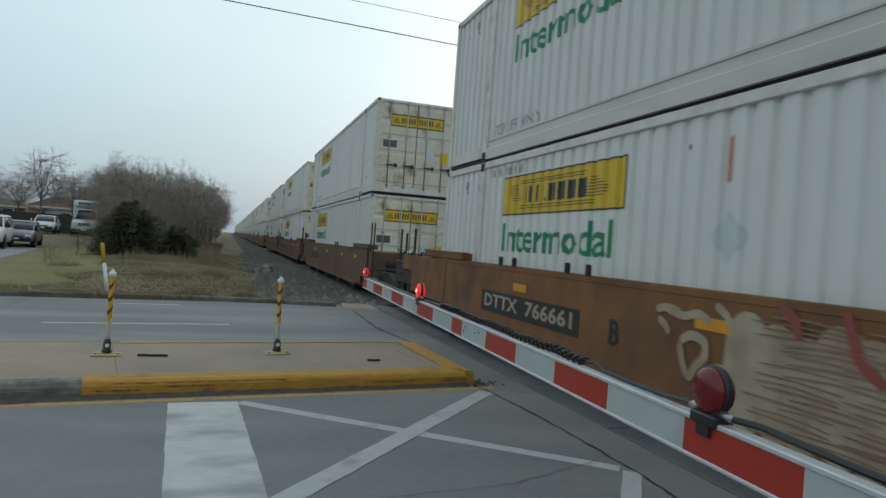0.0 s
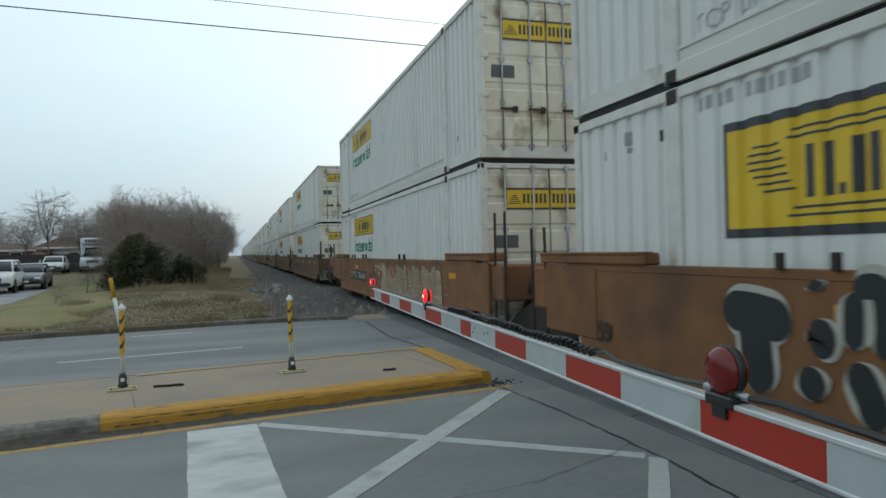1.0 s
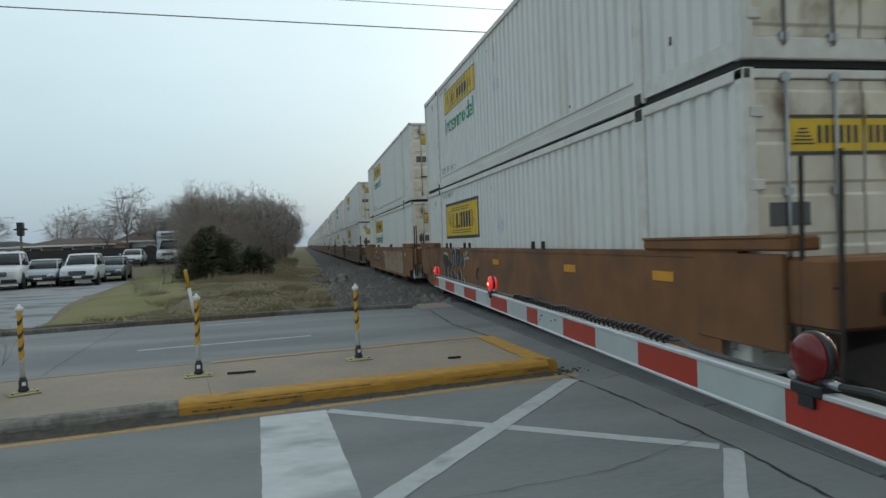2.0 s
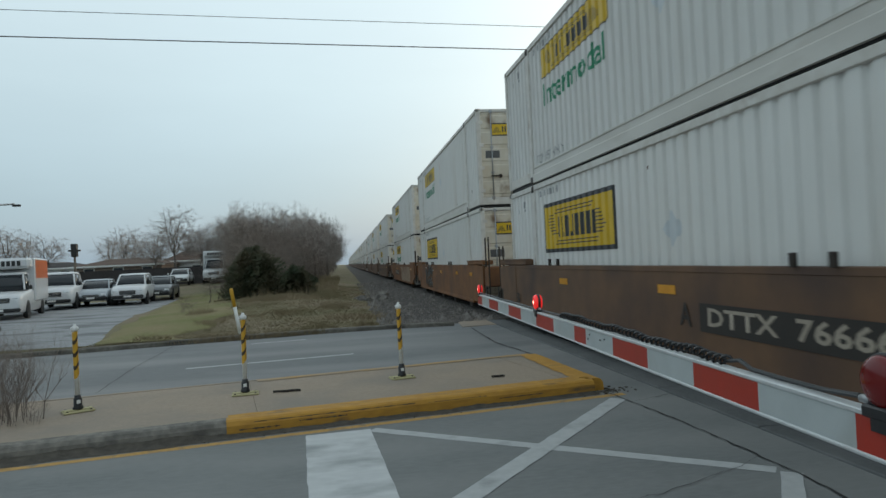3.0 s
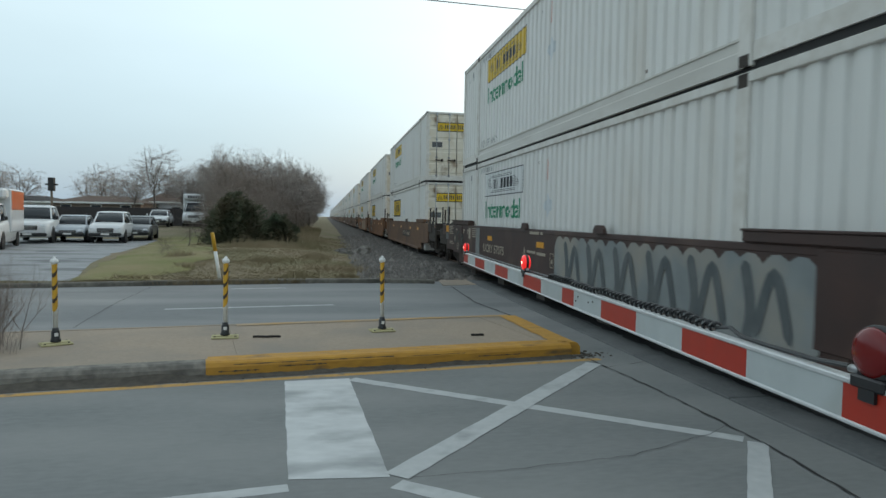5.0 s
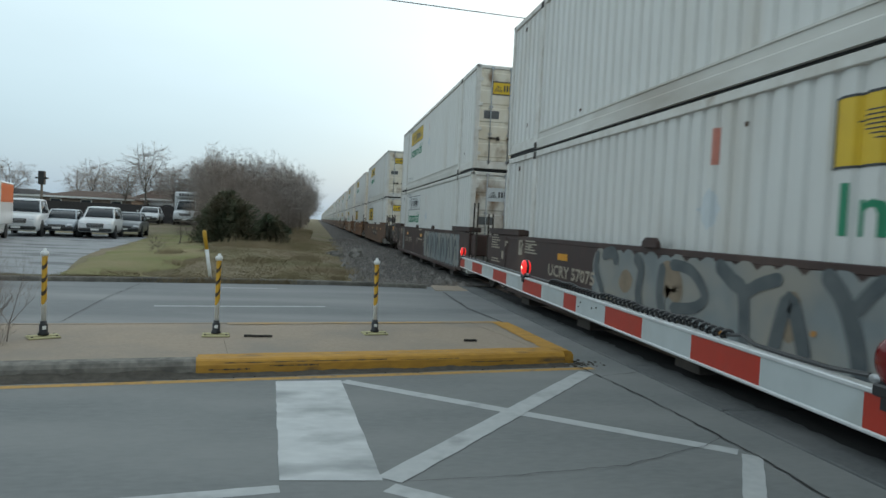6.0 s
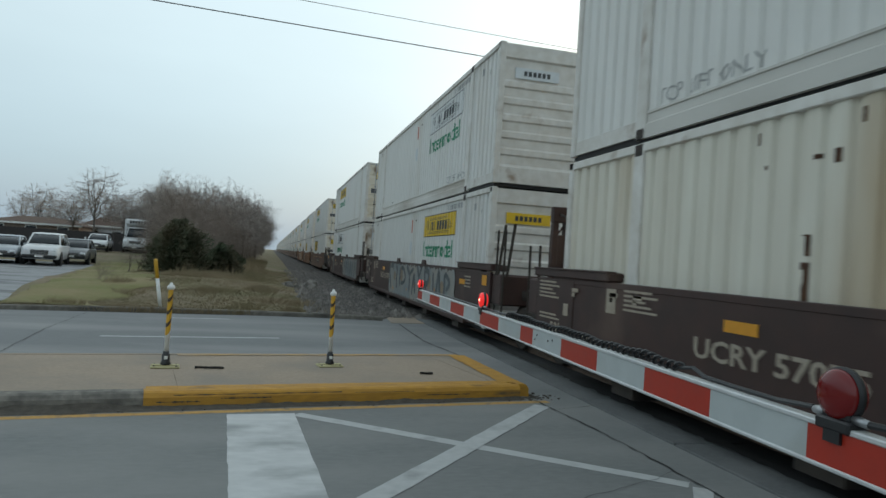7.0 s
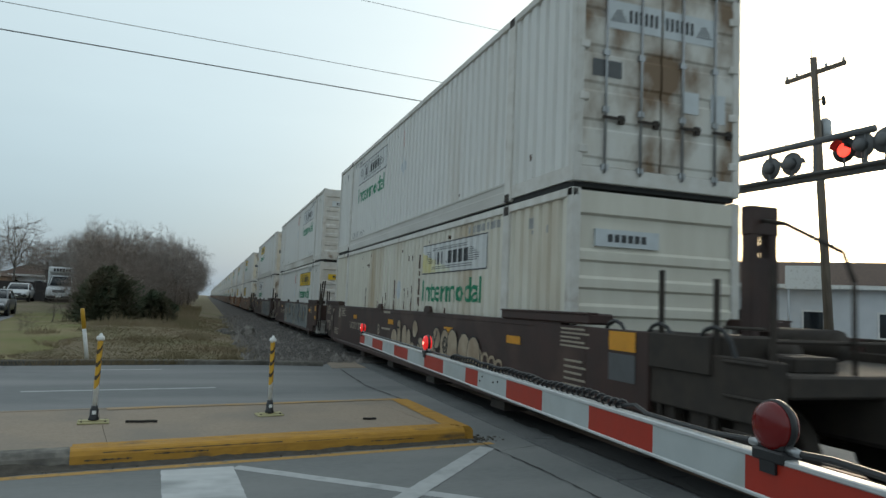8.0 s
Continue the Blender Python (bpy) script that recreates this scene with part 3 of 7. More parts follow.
    for i in range(45):
        x, y = 2.98 + rng.gauss(0, 0.12), 7.62 + rng.gauss(0, 0.12)
        r = rng.uniform(0.005, 0.018)
        box(bm, x - r, x + r, y - r * 0.7, y + r, 0, r)
    tagged(part("gravel", bm, M["gutter"]), "dark grit and crumbs along the kerb", "gravel", kind="stuff")
    bm = bmesh.new()
    prev = None
    for i in range(121):
        u = -12 + 16.2 * i / 120
        w = (0.16 if u < -0.3 else 0.05) * (0.6 + 0.5 * noise.noise((u * 1.7, 3, 0)) + 0.3 * rng.random())
        pair = [bm.verts.new((*uv(u, 7.0), 0.010)), bm.verts.new((*uv(u, 6.985 - max(w, 0.01)), 0.005))]
        if prev:
            bm.faces.new((prev[1], pair[1], pair[0], prev[0]))
        prev = pair
    tagged(part("gutter_dirt", bm, M["gutter"]), "dark dirt lying along the kerb", "dirt", kind="structure")
    # sticks and scraps lying on the island
    for x, y, ln, turn in ((-0.95, 8.28, 0.33, 6), (1.69, 8.23, 0.16, -4)):
        bm = bmesh.new()
        pts = [Vector((x - ln / 2 + ln * i / 6, y + 0.012 * math.sin(i * 1.7), 0.168)) for i in range(7)]
        for a, b in zip(pts, pts[1:]):
            tube(bm, a, b, 0.016, 0.013, 6)
        tagged(part("stick", bm, M["debris"]), "dark broken stick lying on the median", "stick")


def build_lawn():
    bm = bmesh.new()
    prev = None
    for i in range(46):
        y = 17.3 + 0.66 * i
        left = -5.95 - (y - 17) * 0.155 - 0.35 + 0.3 * noise.noise((y * 0.5, 2, 8))
        right = -3.9 - 0.06 * (y - 17) + 1.1 * noise.noise((y * 0.35, 7, 1))
        row = [bm.verts.new((left + (right - left) * k / 6, y, ground_z(left + (right - left) * k / 6, y) + (0.045 if 0 < k < 6 else 0.015))) for k in range(7)]
        if prev:
            for k in range(6):
                bm.faces.new((prev[k], prev[k + 1], row[k + 1], row[k])).smooth = True
        prev = row
    tagged(part("lawn", bm, M["lawn"]), "mown green and yellow winter lawn beside the lot", "lawn", kind="structure")


def build_far_kerb():
    bm = bmesh.new()
    pts = [uv(-60, 16.5), uv(-3.2, 16.5), uv(0, 16.75), uv(2, 16.7), uv(4.2, 16.35), uv(5.35, 16.0)]
    prof = [(0, -0.05), (0.01, 0.075), (0.03, 0.10), (0.15, 0.105), (0.17, 0.07), (0.17, -0.05)]
    rings = [[bm.verts.new((x + RN.x * o, y + RN.y * o, z)) for o, z in prof] for x, y in pts]
    for a, b in zip(rings, rings[1:]):
        for k in range(len(prof)):
            bm.faces.new((a[k], a[(k + 1) % 6], b[(k + 1) % 6], b[k]))
    bm.faces.new(rings[0]), bm.faces.new(rings[-1][::-1])
    tagged(part("kerb", bm, M["kerb_old"]), "low grey concrete kerb along the grass", "kerb", kind="structure")


def build_track():
    bm = bmesh.new()
    ys = [17.3, 18.4, 20, 24, 30, 40, 60, 100, 200, 500, 1400]
    prof = [(0.6, -0.16), (1.6, 0.0), (2.6, 0.02), (3.5, 0.0), (4.0, 0.06), (6.4, 0.06), (7.6, -0.02), (10, -0.2)]
    rings = [[bm.verts.new((x + (0.35 * noise.noise((y * 0.21, 0, 5)) if i == 0 else 0) + (0.15 if i == 0 and y < 19 else 0), y, z + 0.02 * noise.noise((x, y * 0.5, 1)))) for i, (x, z) in enumerate(prof)] for y in ys]
    for a, b in zip(rings, rings[1:]):
        for k in range(len(prof) - 1):
            bm.faces.new((a[k], a[k + 1], b[k + 1], b[k]))
    tagged(part("ballast", bm, M["ballast"]), "dark grey ballast bed beside the rails", "ballast", kind="structure")
    bm = bmesh.new()
    flat(bm, [(x, y) for x, y in ((2.0, -400), (9, -400), (9, -4), (2.0, -4))], 0.02)
    tagged(part("ballast", bm, M["ballast"]), "dark grey ballast bed behind the crossing", "ballast", kind="structure")
    # crossing surface: rubber strips, asphalt darkened for the train's shade, dark flangeways beside the rails
    cross = empty("crossing_surface", label="dark rubber crossing panels between the rails", category="level crossing", kind="structure")
    for x0, x1 in ((3.5, 3.93), (4.04, 4.34), (4.54, 5.8), (6.0, 6.3), (6.34, 6.8)):
        for i in range(10):
            y0 = -2.5 + 2.0 * i
            bm = bmesh.new()
            box(bm, x0, x1, y0 + 0.012, y0 + 1.988, -0.05, 0.022, bevel=0.008)
            part("panel", bm, M["rubber"] if x0 > 4 else M["asphalt_dark"], cross)
    bm = bmesh.new()
    strip(bm, (4.0, -2.5), (4.03, 17.4), 0.17, 0.026, ragged=0.45, rng=random.Random(6))
    strip(bm, (4.44, -2.5), (4.44, 17.4), 0.2, 0.014)
    part("flangeway", bm, M["crack"], cross, "dark open flangeway")
    for x in (TRACK_X - 0.72, TRACK_X + 0.72):
        bm = bmesh.new()
        prof = [(-0.07, -0.12), (0.07, -0.12), (0.02, -0.09), (0.012, -0.03), (0.036, -0.02), (0.036, 0.02), (-0.036, 0.02), (-0.036, -0.02), (-0.012, -0.03), (-0.02, -0.09)]
        ring = [[bm.verts.new((x + a, y, 0.03 + b + (0.06 if y > 17 else 0))) for a, b in prof] for y in (-300, 17.2, 18.5, 1400)]
        for a, b in zip(ring, ring[1:]):
            for k in range(len(prof)):
                bm.faces.new((a[k], a[(k + 1) % 10], b[(k + 1) % 10], b[k]))
        tagged(part("rail", bm, M["rail"]), "steel running rail with a worn top", "rail", "track rails")
    # loose stones on the ballast
    rng = random.Random(12)
    verts, faces = [], []
    for i in range(3600):
        y = 17.6 + rng.random() ** 2 * 40
        x = rng.uniform(0.7, 3.9)
        r = rng.uniform(0.02, 0.07) * (1 + (rng.random() < 0.04) * 2)
        base = len(verts)
        for a in range(5):
            t = a * 1.257 + rng.random()
            verts.append((x + r * math.cos(t), y + r * math.sin(t), -0.05))
        verts.append((x + rng.uniform(-r, r) * 0.4, y, 0.03 + r * rng.uniform(0.3, 0.9)))
        faces += [(base + a, base + (a + 1) % 5, base + 5) for a in range(5)]
    tagged(mesh_part("stones", verts, faces, M["stone"]), "loose grey ballast stones", "stones", kind="stuff")
    # the pale heap of rubble beside the track
    heap = empty("rubble_heap", pose(0.95, 31.3, -0.1), label="pale heap of broken concrete beside the track", category="rubble")
    for i in range(14):
        bm = bmesh.new()
        r = rng.uniform(0.12, 0.4)
        box(bm, -r, r, -r * 0.7, r * 0.7, -r * 0.4, r * 0.5, m=pose(rng.uniform(-0.7, 0.7), rng.uniform(-1.2, 1.2), r * 0.3, rng.uniform(-30, 30), rng.uniform(-30, 30), rng.uniform(0, 90)), bevel=r * 0.15)
        part("chunk", bm, M["stone"] if i % 3 else M["kerb"], heap)


# ---- gate arm ----
ARM_DIR = Vector((0.034, 1, 0.003)).normalized()


def arm_at(y):
    return Vector((1.012 + 0.034 * (y - 1.19), y, 1.285 + 0.003 * (y - 1.19)))


def build_gate_arm():
    origin = arm_at(1.19)
    m = Matrix.Translation(origin) @ pose(0, 0, 0, 0.17, 0, -1.95)
    arm = empty("crossing_gate", m, label="lowered red and white striped crossing gate with cable and lamps", category="crossing gate")
    # local: y along the arm, z up, top edge at z 0
    red = [(-2.05, -1.63), (-1.22, -0.81), (-0.41, 0.0), (0.406, 0.81), (1.21, 1.61), (2.01, 2.22), (2.65, 3.09), (3.56, 4.01), (4.46, 4.91), (5.31, 5.56)]
    cuts = sorted({-2.6, 5.56, *[v for r in red for v in r]})
    for a, b in zip(cuts, cuts[1:]):
        is_red = any(r[0] - 0.01 <= a and b <= r[1] + 0.01 for r in red)
        far = 2.0 <= a
        t = 0.012 if far else 0.0
        bm = bmesh.new()
        box(bm, -0.016 + t * 0.2, 0.016 - t * 0.2, a, b, -0.098, -0.008)
        part("stripe", bm, M["arm_red"] if is_red else M["arm_white"], arm, "red reflective stripe" if is_red else "")
    bm = bmesh.new()
    box(bm, -0.021, 0.021, -2.6, 2.12, -0.010, 0.004, bevel=0.003)
    box(bm, -0.018, 0.018, 2.12, 5.565, -0.012, 0.001, bevel=0.003)
    part("top_edge", bm, M["arm_edge"], arm, "white aluminium top edge")
    bm = bmesh.new()
    box(bm, -0.021, 0.021, -2.6, 2.12, -0.108, -0.097, bevel=0.003)
    box(bm, -0.018, 0.018, 2.12, 5.565, -0.107, -0.098, bevel=0.003)
    part("bottom_edge", bm, M["arm_edge"], arm, "white aluminium bottom edge")
    for yb, zb in ((1.72, -0.035), (1.78, -0.045), (1.94, -0.035), (1.97, -0.06)):
        bm = bmesh.new()
        tube(bm, (-0.016, yb, zb), (-0.020, yb, zb), 0.0045, n=6)
        part("bolt", bm, M["truck_dark"], arm)
    # the coiled part of the cable
    bm = bmesh.new()
    pts = []
    turns, n = 42, 42 * 8
    for i in range(n + 1):
        a = 2 * math.pi * turns * i / n
        y = 0.62 + (2.55 - 0.62) * i / n
        wob = 0.004 * math.sin(y * 9.1) + 0.003 * math.sin(y * 23.7)
        pts.append(Vector((0.012 + 0.015 * math.cos(a), y, 0.020 + wob + 0.015 * math.sin(a))))
    prev = None
    for i, p in enumerate(pts):
        d = (pts[min(i + 1, n)] - pts[max(i - 1, 0)]).normalized()
        q = d.to_track_quat("Z", "Y")
        ring = [bm.verts.new(p + q @ Vector((0.0068 * math.cos(k * 2.094), 0.0068 * math.sin(k * 2.094), 0))) for k in range(3)]
        if prev:
            for k in range(3):
                bm.faces.new((prev[k], prev[(k + 1) % 3], ring[(k + 1) % 3], ring[k])).smooth = True
        prev = ring
    part("coiled_cable", bm, M["black_plastic"], arm, "black coiled cable")
    bm = bmesh.new()
    run = [(0.012, 2.55, 0.014), (0.012, 3.0, 0.012), (0.012, 3.4, 0.012), (0.012, 4.2, 0.012), (0.012, 5.45, 0.012)]
    for a, b in zip(run, run[1:]):
        tube(bm, a, b, 0.007, n=6)
    part("cable", bm, M["black_plastic"], arm, "black straight cable")
    bm = bmesh.new()
    run = [(0.012, 0.63, 0.018), (0.02, 0.56, 0.03), (0.012, 0.48, 0.014), (0.014, 0.35, 0.012), (0.012, 0.15, 0.014), (0.0, 0.0, 0.028)]
    for a, b in zip(run, run[1:]):
        tube(bm, a, b, 0.007, n=6)
    part("cable", bm, M["black_plastic"], arm, "black straight cable")
    bm = bmesh.new()
    run = [(0.0, -0.16, 0.024), (0.02, -0.24, 0.026), (0.035, -0.5, 0.012), (0.035, -1.0, 0.008), (0.035, -2.5, 0.008)]
    for a, b in zip(run, run[1:]):
        tube(bm, a, b, 0.009, n=6)
    part("cable", bm, M["black_plastic"], arm, "black straight cable")
    for y, size, lit in ((-0.085, 0.84, False), (3.08, 0.72, True), (5.50, 0.62, True)):
        lamp = part("lamp", lamp_bracket(y, size), M["black_plastic"], arm, "red gate lamp, glowing" if lit else "red gate lamp with a clear red lens")
        for sx in (-1, 1):
            bm = bmesh.new()
            r = 0.071 * size
            prof = [(r, 0.0), (r * 1.0, 0.010 * size), (r * 0.93, 0.020 * size), (r * 0.72, 0.028 * size), (r * 0.35, 0.032 * size), (0.002, 0.033 * size)]
            lathe(bm, prof, 22, pose(0.006 * sx, y, 0.092 * size, 0, 90 * sx, 0))
            part("lens", bm, M["lens_lit"] if lit else M["lens_dim"], lamp, "red lens")
        if lit:
            bm = bmesh.new()
            lathe(bm, [(0.016 * size, 0.0), (0.016 * size, 0.004), (0.002, 0.006)], 10, pose(-0.036 * size, y, 0.092 * size, 0, -90, 0))
            part("bulb", bm, M["bulb"], lamp, "bright bulb spot")
        for sy in (-1, 1):
            bm = bmesh.new()
            tube(bm, (0.0, y + sy * 0.05 * size, 0.032 * size), (0.0, y + sy * 0.098 * size, 0.028 * size), 0.015 * size, 0.012 * size, 8)
            part("cable_gland", bm, M["steel"], lamp, "bright steel cable gland")


    # the mast and crank box that hold the arm, beside the viewer
    bm = bmesh.new()
    lathe(bm, [(0.22, -1.27), (0.22, -1.24), (0.07, -1.22), (0.065, 1.3)], 14, pose(0.5, -3.6, 0))
    part("mast", bm, M["steel"], arm, "grey steel mast")
    bm = bmesh.new()
    box(bm, 0.06, 0.45, -3.9, -3.3, -0.35, 0.3, bevel=0.03)
    part("crank_box", bm, M["steel"], arm, "grey crank box")
    bm = bmesh.new()
    box(bm, -0.05, 0.08, -3.7, -2.5, -0.12, 0.02, bevel=0.02)
    part("arm_clamp", bm, M["black_plastic"], arm)


def lamp_bracket(y, s):
    bm = bmesh.new()
    box(bm, -0.034 * s, 0.034 * s, y - 0.062 * s, y + 0.062 * s, -0.012 * s, 0.024 * s, bevel=0.006 * s)
    box(bm, -0.030 * s, -0.020 * s, y - 0.03 * s, y + 0.03 * s, -0.045 * s, 0.0)
    box(bm, -0.022 * s, 0.022 * s, y - 0.05 * s, y + 0.05 * s, 0.02 * s, 0.05 * s, bevel=0.006 * s)
    # the ring that holds both lenses
    r = 0.076 * s
    lathe(bm, [(r * 0.8, -0.010 * s), (r, -0.010 * s), (r * 1.02, 0), (r, 0.012 * s), (r * 0.8, 0.012 * s)], 24, pose(0, y, 0.092 * s, 0, 90, 0))
    return bm


# ---- delineator posts ----
def build_delineators():
    def post(m, lean_label):
        p = empty("delineator_post", m, label=lean_label, category="delineator post", group="median posts")
        bm = bmesh.new()
        box(bm, -0.16, 0.16, -0.11, 0.11, 0.0, 0.022, bevel=0.008)
        box(bm, -0.15, 0.15, -0.05, 0.05, 0.02, 0.034, bevel=0.006)
        part("base_plate", bm, M["base_cream"], p, "cream rubber base plate")
        for sx in (-1, 1):
            for sy in (-1, 1):
                bm = bmesh.new()
                tube(bm, (0.12 * sx, 0.075 * sy, 0.02), (0.12 * sx, 0.075 * sy, 0.032), 0.012, n=6)
                part("bolt", bm, M["truck_dark"], p)
        bm = bmesh.new()
        lathe(bm, [(0.055, 0.03), (0.058, 0.05), (0.045, 0.07), (0.045, 0.15), (0.036, 0.16), (0.034, 0.19)], 12)
        part("hinge", bm, M["black_plastic"], p, "black spring hinge")
        bm = bmesh.new()
        box(bm, -0.02, 0.02, -0.048, -0.044, 0.10, 0.14)
        part("hinge_label", bm, M["post_white"], p, "white mark on the hinge")
        bm = bmesh.new()
        lathe(bm, [(0.026, 0.18), (0.026, 0.93)], 14)
        part("tube", bm, M["post_white"], p, "white plastic tube")
        # yellow and black diagonal sheeting: a spiral of bands round the tube
        n, bands = 16, 7
        for k in range(bands):
            bm = bmesh.new()
            rings = []
            z0, h = 0.405 + (k // 2) * 0.145 + (0.098 if k % 2 else 0.0), 0.047 if k % 2 else 0.098
            for i in range(n + 1):
                a = 2 * math.pi * i / n
                lift = 0.05 * math.sin(a + 0.8) + 0.02
                lo = min(max(z0 + lift, 0.37), 0.925)
                hi = min(max(z0 + h + lift, 0.37), 0.925)
                rings.append((bm.verts.new((0.0285 * math.cos(a), 0.0285 * math.sin(a), lo)), bm.verts.new((0.0285 * math.cos(a), 0.0285 * math.sin(a), hi))))
            for a, b in zip(rings, rings[1:]):
                bm.faces.new((a[0], b[0], b[1], a[1])).smooth = True
            part("sheeting", bm, M["post_yellow"] if k % 2 == 0 else M["post_black"], p)
        bm = bmesh.new()
        lathe(bm, [(0.030, 0.915), (0.042, 0.925), (0.045, 0.945), (0.038, 0.965), (0.02, 0.972), (0.016, 0.995), (0.006, 1.0)], 14)
        part("cap", bm, M["post_white"], p, "white plastic cap")
        return p
    lab = "yellow and black striped flexible post standing on the median"
    first = post(pose(0.5, 8.69, 0.15, 0, -0.6, 10), lab)
    copy_thing(first, pose(-1.45, 8.33, 0.15, 0, 0.4, 7))
    third = copy_thing(first, pose(-3.25, 8.01, 0.15, 0, -0.4, 30))
    copy_thing(first, pose(-6.3, 7.5, 0.15, 0, 0.8, 14))
    # the leaning marker beyond the far kerb
    lean = empty("leaning_marker", pose(-2.92, 17.9, 0.0, 0, -9, 0), label="leaning yellow and white marker post in the grass", category="marker post")
    bm = bmesh.new()
    lathe(bm, [(0.045, -0.1), (0.045, 0.72)], 12)
    part("lower_tube", bm, M["post_white"], lean, "white lower tube")
    bm = bmesh.new()
    lathe(bm, [(0.047, 0.72), (0.047, 1.17), (0.04, 1.2), (0.01, 1.21)], 12)
    part("upper_tube", bm, M["post_yellow"], lean, "yellow upper tube")


build_ground()
build_road()
build_markings()
build_median()
build_far_kerb()
build_lawn()
build_track()
build_gate_arm()
build_delineators()

# ---- the train ----
CL, CW, CH = 16.15, 2.60, 2.90     # container length, width, height
PITCH, DEPTH = 0.282, 0.038        # corrugation
POST_Y = (-1.98, -14.17)           # lifting posts
FACE = -CW / 2


def ridge(y):
    """How far the corrugated wall lies behind its outer face at y."""
    f = ((-y - 0.12) / PITCH) % 1.0
    if f < 0.55:
        return 0.0
    if f < 0.66:
        return DEPTH * (f - 0.55) / 0.11
    if f < 0.89:
        return DEPTH
    return DEPTH * (1 - (f - 0.89) / 0.11)


def ridge_breaks(y0, y1):
    out = [y0]
    k = int((-y1 - 0.12) / PITCH) - 1
    while True:
        done = False
        for f in (0.0, 0.55, 0.66, 0.89):
            y = -(k + f) * PITCH - 0.12
            if y < y0:
                done = True
                break
            if y0 < y < y1:
                out.append(y)
        if done:
            break
        k += 1
    return sorted(set(out + [y1]))


WALL_X = FACE + 0.03


def patch(bm, y0, y1, z0, z1, off, mi=0, rng=None, skew=0.0):
    """A decal that follows the corrugated wall on the side at -x, off metres proud of it."""
    prev = None
    for y in ridge_breaks(y0, y1):
        x = WALL_X + ridge(y) - off
        s = skew * (y - y0)
        pair = (bm.verts.new((x, y, z0 + s)), bm.verts.new((x, y, z1 + s)))
        if prev:
            bm.faces.new((prev[0], pair[0], pair[1], prev[1])).material_index = mi
        prev = pair


def wall_letters(text, height, y_start, z, off, bold=0.0, width=None):
    """Lettering that reads from the front end towards the rear on the side at -x, bent over the ridges."""
    bm = letters(text, height, bold)
    w = max(v.co.x for v in bm.verts)
    k = (width / w) if width else 1.0
    for v in bm.verts:
        v.co = Vector((0, y_start - v.co.x * k, z + v.co.y))
    lo, hi = min(v.co.y for v in bm.verts), max(v.co.y for v in bm.verts)
    for y in ridge_breaks(lo, hi)[1:-1]:
        bmesh.ops.bisect_plane(bm, geom=bm.verts[:] + bm.edges[:] + bm.faces[:], plane_co=(0, y, 0), plane_no=(0, 1, 0))
    for v in bm.verts:
        v.co.x = WALL_X + ridge(v.co.y) - off
    return bm


def scroll_logo(name, thing, y0, z0, w, h, ground_mat, border, off=0.004):
    """The carrier's mark as plain shapes: a panel, a frame, seven dark letter blocks and the scroll's stripes. y0: its front edge."""
    if ground_mat:
        bm = bmesh.new()
        patch(bm, y0 - w, y0, z0, z0 + h, off)
        panel = part("logo_panel", bm, M[ground_mat], thing, "yellow logo panel" if "yellow" in ground_mat else "white logo panel")
    bm = bmesh.new()
    b = border
    for a in ((y0 - w, y0, z0, z0 + b), (y0 - w, y0, z0 + h - b, z0 + h), (y0 - w, y0 - w + b, z0 + b, z0 + h - b), (y0 - b, y0, z0 + b, z0 + h - b)):
        patch(bm, *a, off + 0.003)
    # letter blocks with small gaps as in the mark
    lw = w * 0.46
    y = y0 - w * 0.25
    zb, zt = z0 + h * 0.29, z0 + h * 0.69
    cell = lw / 6.6
    for kind in "|.|.||||":
        if kind == ".":
            patch(bm, y - cell * 0.22, y, zb, zb + (zt - zb) * 0.2, off + 0.003)
            y -= cell * 0.42
            continue
        c = cell * 0.86
        s = c * 0.30
        bars = ((0, s * 1.15, 0, 1), (c - s * 1.15, c, 0, 1))
        for p0, p1, q0, q1 in bars:
            patch(bm, y - p1, y - p0, zb + (zt - zb) * q0, zb + (zt - zb) * q1, off + 0.003)
        y -= cell * 1.12
    # stripes above and below the letters and the curls at both ends
    t = h * 0.020
    for i, (a0, a1) in enumerate(((0.20, 0.74), (0.21, 0.75))):
        patch(bm, y0 - w * a1, y0 - w * a0, z0 + h * (0.76 + 0.06 * i), z0 + h * (0.76 + 0.06 * i) + t, off + 0.003)
        patch(bm, y0 - w * (a1 + 0.06), y0 - w * a0, z0 + h * (0.15 + 0.06 * i), z0 + h * (0.15 + 0.06 * i) + t, off + 0.003)
    for i in range(7):
        q = 0.30 + i * 0.062
        patch(bm, y0 - w * (0.90 - 0.018 * abs(i - 2)), y0 - w * (0.745 + 0.006 * i), z0 + h * q, z0 + h * q + t, off + 0.003)
        patch(bm, y0 - w * (0.215 - 0.006 * i), y0 - w * (0.075 + 0.014 * abs(i - 4)), z0 + h * (q + 0.06), z0 + h * (q + 0.06) + t, off + 0.003)
    part("logo_mark", bm, M["logo_black"], thing, "black logo shapes and scroll stripes")


def diamond(bm, y, z, r, off):
    n = 8
    for i in range(-n, n):
        a0, a1 = r * i / n, r * (i + 1) / n
        hh = r - max(abs(a0), abs(a1)) + r / n * 0.5
        patch(bm, y + a0, y + a1, z - hh, z + hh, off)


FLIP = Matrix(((-1, 0, 0, 0), (0, -1, 0, -9.1372), (0, 0, 1, 0), (0, 0, 0, 1)))
FLIP_NOTICE = Matrix(((-1, 0, 0, 0), (0, -1, 0, -6.3172), (0, 0, 1, 0), (0, 0, 0, 1)))


